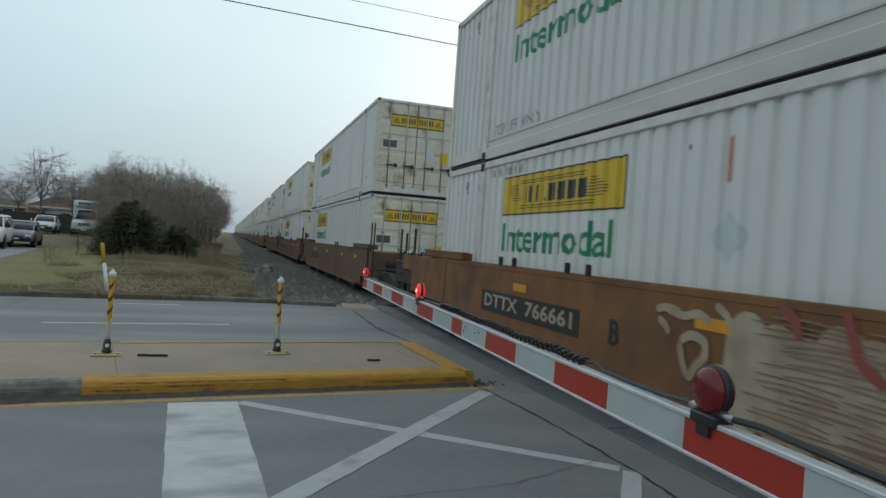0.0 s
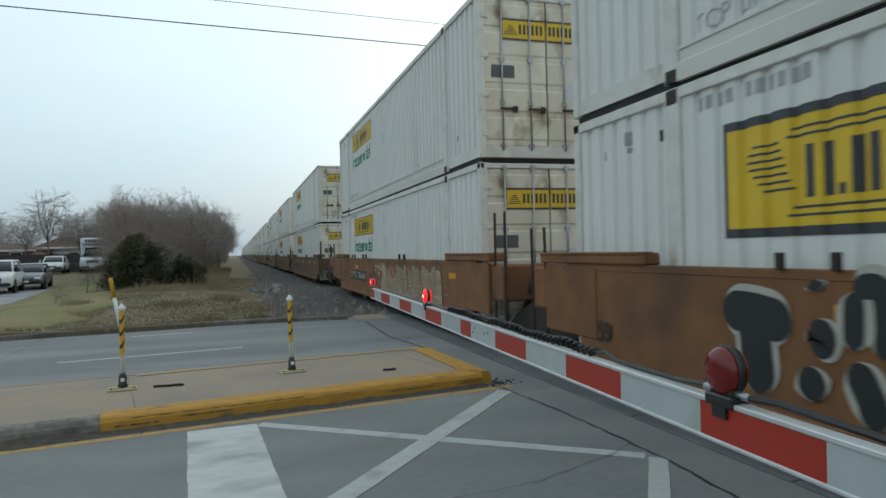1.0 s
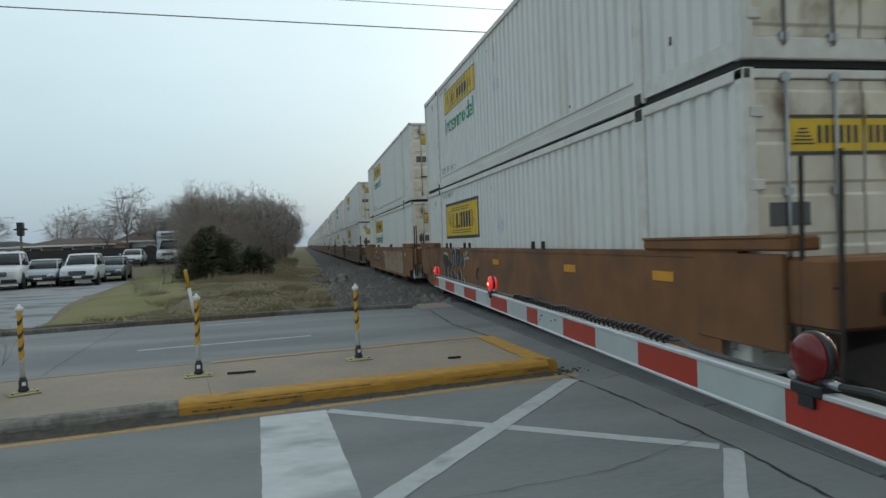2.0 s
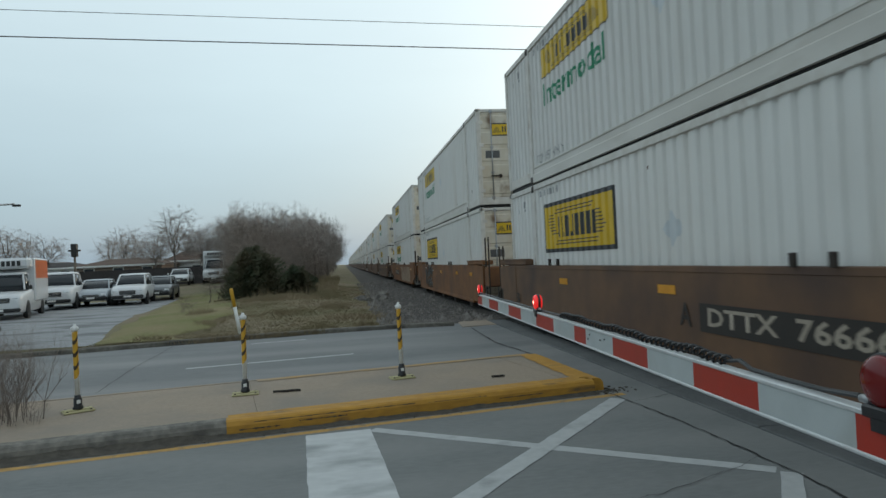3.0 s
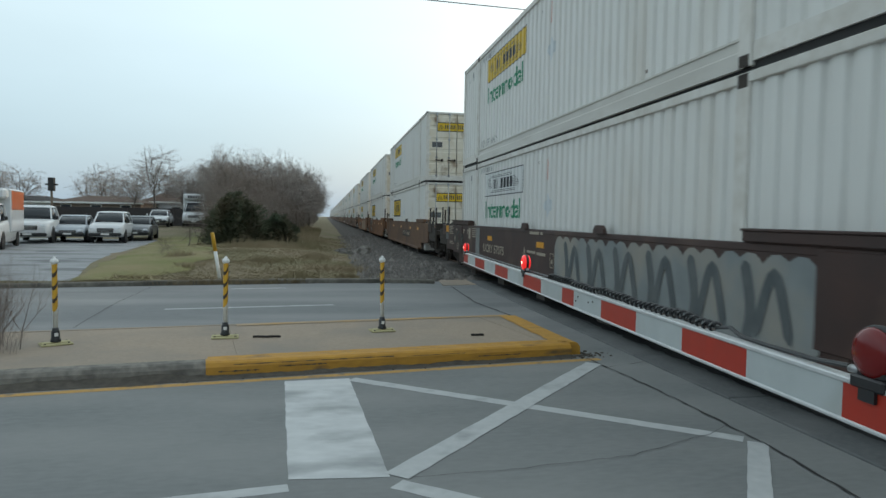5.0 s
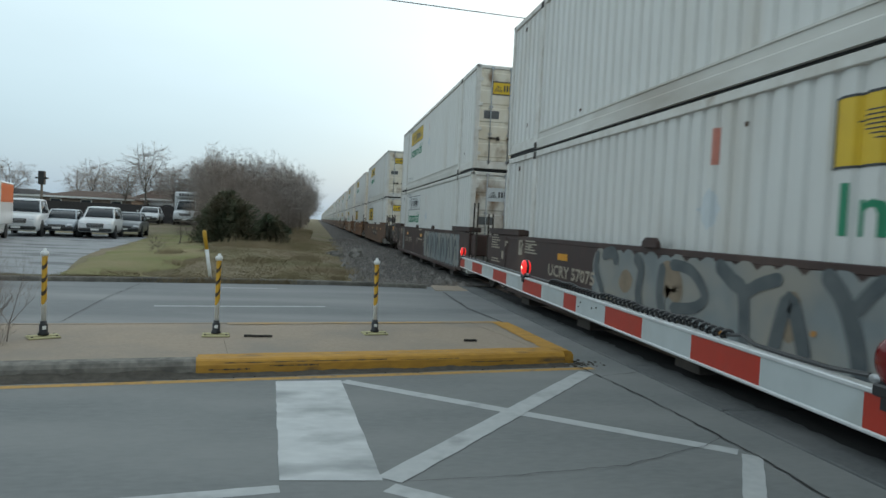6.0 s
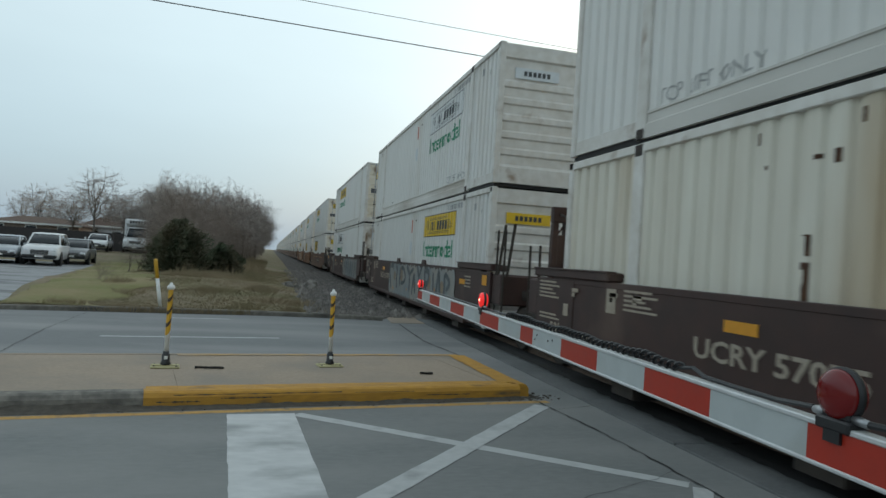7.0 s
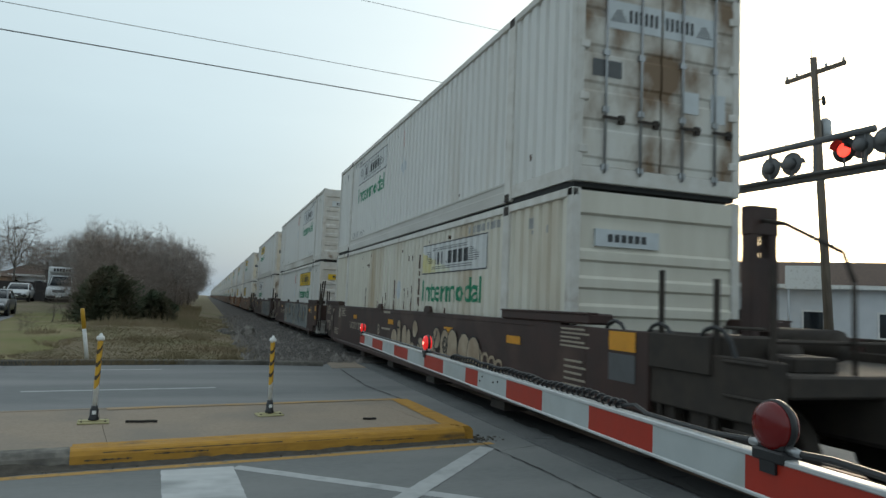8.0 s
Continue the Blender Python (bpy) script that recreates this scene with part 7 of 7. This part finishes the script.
    shell([(0.84, belt + 0.84 * rh, 0.012), (0.95, belt + 0.95 * rh, 0.0), (1.08, belt + rh, -0.06), (1.2, belt + 1.03 * rh, -0.22)], paint, "roof")
    lo, hi = ring_at(0.0, 0.008), ring_at(0.88, 0.008)
    for i in (2, 5):
        bm = bmesh.new()
        tube(bm, (*lo[i], belt - 0.03), (*hi[i], belt + 0.88 * rh), 0.042, n=6)
        part("windscreen_pillar", bm, M[paint], v)
    for sx in (-1, 1):
        for f in ((0.05, 0.36, 0.66) if kind in ("suv", "sedan") else (0.06, 0.5)):
            bm = bmesh.new()
            ya = lo[0][1] + (lo[1][1] - lo[0][1]) * f
            yb = hi[0][1] + (hi[1][1] - hi[0][1]) * f
            wide = 0.10 if f < 0.1 else 0.035
            pts = [(sx * -lo[0][0], ya - wide, belt - 0.03), (sx * -lo[0][0], ya + wide, belt - 0.03), (sx * -hi[0][0], yb + wide, belt + 0.88 * rh), (sx * -hi[0][0], yb - wide, belt + 0.88 * rh)]
            outer = [bm.verts.new(p) for p in pts]
            inner = [bm.verts.new((p[0] - sx * 0.04, p[1], p[2])) for p in pts]
            bm.faces.new(outer), bm.faces.new(inner[::-1])
            for i in range(4):
                bm.faces.new((outer[i], inner[i], inner[(i + 1) % 4], outer[(i + 1) % 4]))
            bmesh.ops.recalc_face_normals(bm, faces=bm.faces[:])
            part("pillar", bm, M[paint], v)
        bm = bmesh.new()
        box(bm, sx * W * 1.0 - 0.10 * (sx < 0), sx * W * 1.0 + 0.10 * (sx > 0) + 0.02, y1 - 0.35, y1 - 0.22, belt - 0.02, belt + 0.16, bevel=0.03)
        part("mirror", bm, M["car_black"] if kind != "sedan" else M[paint], v, "door mirror")
        bm = bmesh.new()
        box(bm, sx * W * 0.66 - 0.15, sx * W * 0.66 + 0.15, h - 0.40, h - 0.03, hood - 0.36, hood - 0.22, bevel=0.05)
        part("headlight", bm, M["headlight"], v, "clear headlight")
        bm = bmesh.new()
        box(bm, sx * W * 0.66 - 0.1, sx * W * 0.66 + 0.1, h - 0.1, h - 0.005, 0.5, 0.58, bevel=0.02)
        part("fog_light", bm, M["car_black"], v)
        for yw in (0.62 * h, -0.60 * h):
            r = 0.40 if kind in ("pickup", "van") else 0.34
            bm = bmesh.new()
            mt = Matrix.Translation((sx * (W - 0.1), yw, r)) @ pose(0, 0, 0, 0, 90, 0)
            lathe(bm, [(r * 0.62, -0.11), (r * 0.94, -0.11), (r, -0.07), (r, 0.07), (r * 0.94, 0.11), (r * 0.62, 0.11)], 20, mt)
            wheel = part("wheel", bm, M["tyre"], v, "black tyre")
            bm = bmesh.new()
            lathe(bm, [(r * 0.62, -0.095), (r * 0.60, 0.09), (r * 0.5, 0.10), (r * 0.15, 0.085), (0.01, 0.09)], 12, Matrix.Translation((sx * (W - 0.1), yw, r)) @ pose(0, 0, 0, 0, 90 * sx, 0))
            part("rim", bm, M["chrome"], wheel, "bright alloy rim")
            bm = bmesh.new()
            mt = Matrix.Translation((sx * (W - 0.02), yw, r)) @ pose(0, 0, 0, 0, 90, 0)
            lathe(bm, [(r * 1.0, -0.02), (r * 1.16, -0.02), (r * 1.16, 0.028), (r * 1.0, 0.028)], 20, mt)
            part("wheel_arch", bm, M["car_black"], v)
    bm = bmesh.new()
    box(bm, -W * 0.46, W * 0.46, h - 0.3, h + 0.03, hood - 0.52, hood - 0.27, bevel=0.05)
    grille = part("grille", bm, M["car_black"], v, "dark front grille")
    for k in range(3):
        bm = bmesh.new()
        z = hood - 0.48 + 0.07 * k
        box(bm, -W * 0.40, W * 0.40, h + 0.02, h + 0.038, z, z + 0.02)
        part("grille_bar", bm, M["chrome"], grille, "chrome grille bar")
    bm = bmesh.new()
    box(bm, -W * 0.86, W * 0.86, h - 0.25, h + 0.05, 0.36, 0.55, bevel=0.06)
    part("bumper", bm, M["car_black"], v, "dark front bumper")
    bm = bmesh.new()
    box(bm, -0.2, 0.2, h + 0.05, h + 0.058, 0.42, 0.52)
    part("number_plate", bm, M["post_white"], v, "blank pale plate")
    if kind == "pickup":
        bm = bmesh.new()
        box(bm, -W * 0.86, W * 0.86, -h + 0.12, -0.25 * h, belt - 0.1, belt + 0.012)
        part("cargo_bed", bm, M["car_black"], v, "dark open cargo bed")
    if kind == "van":
        bm = bmesh.new()
        box(bm, -1.1, 1.1, -h - 0.2, 0.14 * h, 0.75, 2.95, bevel=0.05)
        cargo = part("cargo_box", bm, M["car_white"], v, "white cargo box with orange panels")
        for sx in (-1, 1):
            bm = bmesh.new()
            box(bm, min(sx * 1.1, sx * 1.106), max(sx * 1.1, sx * 1.106), -h - 0.1, 0.1 * h, 1.9, 2.85)
            part("side_panel", bm, M["van_orange"], cargo, "orange side panel")
        bm = bmesh.new()
        box(bm, -1.0, 1.0, 0.10 * h, 0.42 * h, 2.42, 2.95, bevel=0.12)
        over = part("overcab_box", bm, M["car_white"], v, "white box over the cab")
        for k in range(6):
            bm = bmesh.new()
            box(bm, -0.62 + 0.22 * k, -0.46 + 0.22 * k, 0.42 * h, 0.42 * h + 0.006, 2.55, 2.8)
            part("letter_bar", bm, M["car_black"], over, "dark lettering bar")
    return v


def build_lot():
    bm = bmesh.new()
    edge = [(-6.2, 17.35), (-6.9, 20), (-7.7, 23.2), (-8.3, 26.8), (-8.9, 32), (-9.6, 38), (-10.4, 44)]
    lo = [(x + 0.25 * noise.noise((y, 1, 2)), y) for x, y in edge]
    rows = [([bm.verts.new((x, y, ground_z(x, y) + 0.008))] + [bm.verts.new((q, y, ground_z(q, y) + 0.045)) for q in (-14, -25, -60)]) for x, y in lo]
    for a, b in zip(rows, rows[1:]):
        for i in range(3):
            bm.faces.new((a[i + 1], a[i], b[i], b[i + 1]))
    tagged(part("parking_lot", bm, M["lot"]), "cracked wet grey asphalt parking lot", "parking lot", kind="structure")
    vehicle("suv", "car_white", pose(-12.1, 40.6, 0.03, 0, 0, 188), "white suv parked nose out in the lot")
    vehicle("sedan", "car_silver", pose(-14.1, 40.8, 0.03, 0, 0, 190), "silver sedan parked nose out in the lot")
    vehicle("pickup", "car_white", pose(-15.5, 39.6, 0.03, 0, 0, 191), "white crew cab pickup parked in the lot")
    vehicle("sedan", "car_grey", pose(-11.6, 44.4, 0.03, 0, 0, 187), "grey sedan parked behind the white suv")
    vehicle("van", "car_white", pose(-14.9, 32.6, 0.03, 0, 0, 194) @ Matrix.Scale(0.88, 4), "white moving box truck with orange side panels")
    vehicle("suv", "car_silver", pose(-10.85, 18.9, 0.03, 0, 0, 228), "silver grey suv at the lot entrance")
    vehicle("sedan", "car_white", pose(-14.6, 63.0, 0.52, 0, 0, 186), "white sedan parked on the rise by the scrub")
    vehicle("van", "car_white", pose(-12.0, 65.5, 0.52, 0, 0, 186), "white box van parked on the rise by the scrub")
    # low dark fence and buildings behind the lot
    fence = empty("fence", pose(0, 0, 0), label="long low dark fence behind the parked cars", category="fence")
    for i in range(16):
        bm = bmesh.new()
        x = -44 + 2.1 * i
        box(bm, x, x + 2.06, 70 - 0.12 * i, 70.06 - 0.12 * i, 0.45, 2.15)
        part("fence_panel", bm, M["roof_dark"], fence)
    for x, y, w, d, hw, hr, wall, roof, lab in ((-24.5, 82, 9, 8, 2.3, 0.8, "wall_tan", "roof_brown", "low tan building with a brown roof behind the lot"), (-38, 92, 12, 9, 2.4, 0.8, "wall_pale", "roof_dark", "low pale building with a dark roof"), (-19.0, 88, 5, 6, 2.6, 1.3, "wall_pale", "roof_brown", "small pale house behind the trees")):
        house(x, y, w, d, hw, hr, wall, roof, lab)


def house(x, y, w, d, hw, hr, wall, roof, label, turn=0.0, z=0.4):
    b = empty("building", pose(x, y, z, 0, 0, turn), label=label, category="building")
    bm = bmesh.new()
    box(bm, -w / 2, w / 2, -d / 2, d / 2, -0.6, hw)
    walls = part("wall", bm, M[wall], b)
    bm = bmesh.new()
    o = 0.4
    lo = [bm.verts.new(p) for p in ((-w / 2 - o, -d / 2 - o, hw), (w / 2 + o, -d / 2 - o, hw), (w / 2 + o, d / 2 + o, hw), (-w / 2 - o, d / 2 + o, hw))]
    top = [bm.verts.new(p) for p in ((-w / 2 + d * 0.3, 0, hw + hr), (w / 2 - d * 0.3, 0, hw + hr))]
    for f in ((lo[0], lo[1], top[1], top[0]), (lo[2], lo[3], top[0], top[1]), (lo[1], lo[2], top[1]), (lo[3], lo[0], top[0]), (lo[3], lo[2], lo[1], lo[0])):
        bm.faces.new(f)
    part("roof", bm, M[roof], b, "hipped roof")
    n = max(2, int(w / 2.6))
    for k in range(n):
        xx = -w / 2 + (k + 0.5) * w / n
        bm = bmesh.new()
        box(bm, xx - 0.55, xx + 0.55, -d / 2 - 0.05, -d / 2 + 0.02, 0.9, 2.1)
        win = part("window", bm, M["post_white"], b, "white framed window")
        bm = bmesh.new()
        box(bm, xx - 0.47, xx + 0.47, -d / 2 - 0.06, -d / 2 - 0.045, 0.98, 2.02)
        part("pane", bm, M["car_glass"], win)
    bm = bmesh.new()
    box(bm, -w / 2 - o, w / 2 + o, -d / 2 - o - 0.04, -d / 2 - o, hw - 0.12, hw + 0.06)
    part("fascia", bm, M["post_white"], b, "pale fascia board")
    return b


# ---- poles, wires and the signal bridge ----
def catenary(bm, a, b, sag, r, n=24):
    a, b = Vector(a), Vector(b)
    pts = [a.lerp(b, i / n) - Vector((0, 0, 4 * sag * (i / n) * (1 - i / n))) for i in range(n + 1)]
    for p, q in zip(pts, pts[1:]):
        tube(bm, p, q, r, n=5, caps=False)


def utility_pole(x, y, height, lean, label):
    p = empty("utility_pole", pose(x, y, 0, 0, lean, 12), label=label, category="utility pole", group="utility poles")
    bm = bmesh.new()
    lathe(bm, [(0.19, -0.2), (0.17, height * 0.5), (0.13, height)], 10)
    part("pole", bm, M["pole_wood"], p)
    bm = bmesh.new()
    box(bm, -0.06, 0.06, -1.5, 1.5, height - 0.75, height - 0.58, m=pose(0, 0, 0, 0, 0, -12))
    part("crossarm", bm, M["pole_wood"], p, "wooden crossarm")
    for k in (-1.42, -0.6, 0.9, 1.42):
        bm = bmesh.new()
        q = pose(0, 0, 0, 0, 0, -12) @ Vector((0, k, 0))
        lathe(bm, [(0.03, height - 0.6), (0.06, height - 0.54), (0.04, height - 0.5), (0.06, height - 0.45), (0.02, height - 0.42)], 8, Matrix.Translation((q.x, q.y, 0)))
        part("insulator", bm, M["steel"], p, "grey insulator")
    bm = bmesh.new()
    lathe(bm, [(0.2, height - 3.6), (0.24, height - 3.5), (0.24, height - 2.75), (0.12, height - 2.6)], 12, pose(0.42, -0.1, 0))
    part("transformer", bm, M["steel"], p, "grey pole transformer")
    bm = bmesh.new()
    tube(bm, (0.0, -0.1, height - 1.9), (-0.3, -0.5, height - 1.85), 0.03, n=6)
    lathe(bm, [(0.05, 0), (0.09, 0.1), (0.05, 0.4)], 8, pose(-0.3, -0.5, height - 2.2))
    part("cutout", bm, M["car_black"], p, "fuse cutout on a bracket")
    bm = bmesh.new()
    tube(bm, (-0.12, 0, height - 0.2), (-0.12, 0, height + 0.9), 0.012, n=5)
    part("lightning_rod", bm, M["wire"], p)
    return p


def build_lines():
    utility_pole(24.6, 21.6, 12.85, -5.4, "leaning weathered wooden utility pole with transformer")
    utility_pole(32.4, 61.7, 12.3, 0, "wooden utility pole beyond the building")
    far_left = (-61.8, 14.0)
    for k, (z, r, sag) in enumerate(((8.08, 0.016, 0.08), (8.84, 0.009, 0.1), (11.0, 0.007, 0.1))):
        bm = bmesh.new()
        catenary(bm, (far_left[0], far_left[1] + 0.3 * k, z), (23.75, 21.55, z), sag, r, 40)
        tagged(part("power_line", bm, M["wire"]), "thin black overhead line along the road", "cable", "overhead lines")
    for k in (-1.1, 1.1):
        bm = bmesh.new()
        catenary(bm, (23.6 + k * 0.6, 21.6 + k * 0.9, 12.1), (60 + k, 18 + k, 12.5), 0.6, 0.010, 16)
        tagged(part("power_line", bm, M["wire"]), "thin black overhead line along the road", "cable", "overhead lines")
    p = empty("utility_pole", pose(far_left[0], far_left[1], 0), label="wooden utility pole by the road", category="utility pole", group="utility poles")
    bm = bmesh.new()
    lathe(bm, [(0.19, -0.2), (0.13, 11.4)], 10)
    part("pole", bm, M["pole_wood"], p)
    small = empty("utility_pole", pose(-24.5, 66, 0.4), label="short dark pole with a boxy head behind the lot", category="utility pole", group="utility poles")
    bm = bmesh.new()
    lathe(bm, [(0.12, -0.2), (0.10, 4.0)], 8)
    part("pole", bm, M["pole_wood"], small)
    bm = bmesh.new()
    box(bm, -0.5, 0.5, -0.15, 0.15, 3.6, 3.75)
    box(bm, -0.25, 0.25, -0.25, 0.25, 3.1, 4.3, bevel=0.05)
    part("box_head", bm, M["car_black"], small)
    lamp = empty("street_lamp", pose(-18.0, 26.2, 0), label="grey street lamp with a long arm beside the lot", category="street lamp")
    bm = bmesh.new()
    lathe(bm, [(0.11, 0), (0.08, 4.35)], 10)
    part("pole", bm, M["steel"], lamp)
    bm = bmesh.new()
    tube(bm, (0, 0, 4.2), (5.7, 1.0, 4.52), 0.05, 0.035, 8)
    part("arm", bm, M["steel"], lamp)
    bm = bmesh.new()
    box(bm, 5.6, 5.9, 0.95, 1.1, 4.42, 4.50, bevel=0.03)
    part("lamp_head", bm, M["car_black"], lamp, "dark lamp head")
    # post at the lot entrance
    bm = bmesh.new()
    lathe(bm, [(0.16, -0.1), (0.15, 1.5), (0.1, 1.55)], 12, pose(-8.35, 15.6, 0))
    tagged(part("bollard", bm, M["pole_wood"]), "grey weathered post beside the road", "bollard")


def round_signal(parent, y, z, lit, facing):
    """A round crossing signal with its black backing, hanging on the truss; facing -1 looks down the road towards -x."""
    bm = bmesh.new()
    lathe(bm, [(0.30, -0.01), (0.30, 0.01), (0.02, 0.012)], 24, Matrix.Translation((0.0, y, z)) @ pose(0, 0, 0, 0, 90 * facing, 0))
    lathe(bm, [(0.15, 0.0), (0.15, -0.16), (0.08, -0.22)], 16, Matrix.Translation((0.0, y, z)) @ pose(0, 0, 0, 0, 90 * facing, 0))
    s = part("signal", bm, M["car_black"] if facing < 0 else M["signal_grey"], parent, "round signal with black backing")
    bm = bmesh.new()
    lathe(bm, [(0.17, 0.012), (0.168, 0.03), (0.12, 0.05), (0.01, 0.06)], 20, Matrix.Translation((0.0, y, z)) @ pose(0, 0, 0, 0, 90 * facing, 0))
    part("lens", bm, M["signal_red"] if lit else M["lens_dim"], s, "red signal lens")
    bm = bmesh.new()
    n = 12
    ring = [(bm.verts.new((0.02 * facing, y + 0.19 * math.cos(a), z + 0.19 * math.sin(a))), bm.verts.new((0.28 * facing, y + 0.19 * math.cos(a), z + 0.02 + 0.19 * math.sin(a)))) for a in [math.pi * k / n for k in range(n + 1)]]
    for a, b in zip(ring, ring[1:]):
        bm.faces.new((a[0], b[0], b[1], a[1]))
    part("visor", bm, M["car_black"], s, "black visor")
    bm = bmesh.new()
    tube(bm, (0.0, y, z), (0.0, y, 5.15), 0.025, n=6)
    part("hanger", bm, M["signal_grey"], s)


def build_signal_bridge():
    g = empty("signal_bridge", pose(13.4, 17.0, 0, 0, 0, 4), label="grey steel cantilever bridge with round red crossing signals", category="signal bridge")
    bm = bmesh.new()
    lathe(bm, [(0.32, 0), (0.32, 0.05), (0.17, 0.1), (0.16, 6.35), (0.10, 6.4)], 16)
    part("mast", bm, M["signal_grey"], g)
    for z in (6.06, 5.15):
        bm = bmesh.new()
        tube(bm, (0, 0.1, z), (0, -6.05 if z > 6 else -8.0, z), 0.085, n=10)
        part("chord", bm, M["signal_grey"], g)
    for k in range(5):
        bm = bmesh.new()
        y = -0.55 - 1.32 * k
        tube(bm, (0, y, 5.15), (0, y, 6.06), 0.04, n=6)
        part("post", bm, M["signal_grey"], g)
    bm = bmesh.new()
    box(bm, -0.32, 0.32, -7.9, -0.5, 5.20, 5.24)
    part("walkway", bm, M["signal_grey"], g, "grated walkway")
    for k in range(5):
        bm = bmesh.new()
        tube(bm, (0.12 * (k % 2), 0.25, 0.1 + 0.02 * k), (0.12 * (k % 2), 0.25, 6.2), 0.02, n=5)
        if k < 2:
            part("ladder_rail", bm, M["signal_grey"], g)
        else:
            bm.free()
    round_signal(g, -3.2, 5.60, False, 1)
    round_signal(g, -3.85, 5.62, False, 1)
    round_signal(g, -5.3, 5.70, True, -1)
    round_signal(g, -5.75, 5.72, False, 1)
    round_signal(g, -6.3, 5.74, False, 1)


def build_far_side():
    house(29.5, 27.5, 15, 10, 3.2, 1.5, "wall_pale", "roof_brown", "pale blue low building with a broad brown roof", turn=-42, z=0.0)
    house(20.5, 38, 13, 9, 2.7, 2.6, "wall_tan", "roof_brown", "brown roofed low building beyond the track", turn=-35, z=0.0)
    sign = empty("sign", pose(25.0, 23.2, 0, 0, 0, -45), label="white blank sign board on the building front", category="sign")
    bm = bmesh.new()
    box(bm, -0.85, 0.85, -0.05, 0.05, 3.0, 4.05, bevel=0.02)
    part("board", bm, M["post_white"], sign)
    for sx in (-0.7, 0.7):
        bm = bmesh.new()
        tube(bm, (sx, 0, 0), (sx, 0, 3.1), 0.05, n=8)
        part("leg", bm, M["steel"], sign)


build_trees()
cedar(-4.15, 31.8, 2.45, 2.9, 3, "dark green cedar bush with brown tips beside the scrub")
cedar(-2.6, 33.0, 1.35, 1.7, 4, "small dark green cedar bush")
cedar(-4.7, 34.0, 1.9, 1.6, 5, "brownish cedar bush beside the larger one")
build_grass()
build_median_shrub()
build_lot()
build_lines()
build_signal_bridge()
build_far_side()


def motions():
    """The train rolls away at a steady speed."""
    for thing, x, y, z, turn in MOVERS:
        walk(thing, [(t, pose(x, y + SPEED * t, z, 0, 0, turn)) for t in (0.0, 4.0, 8.0)])


motions()
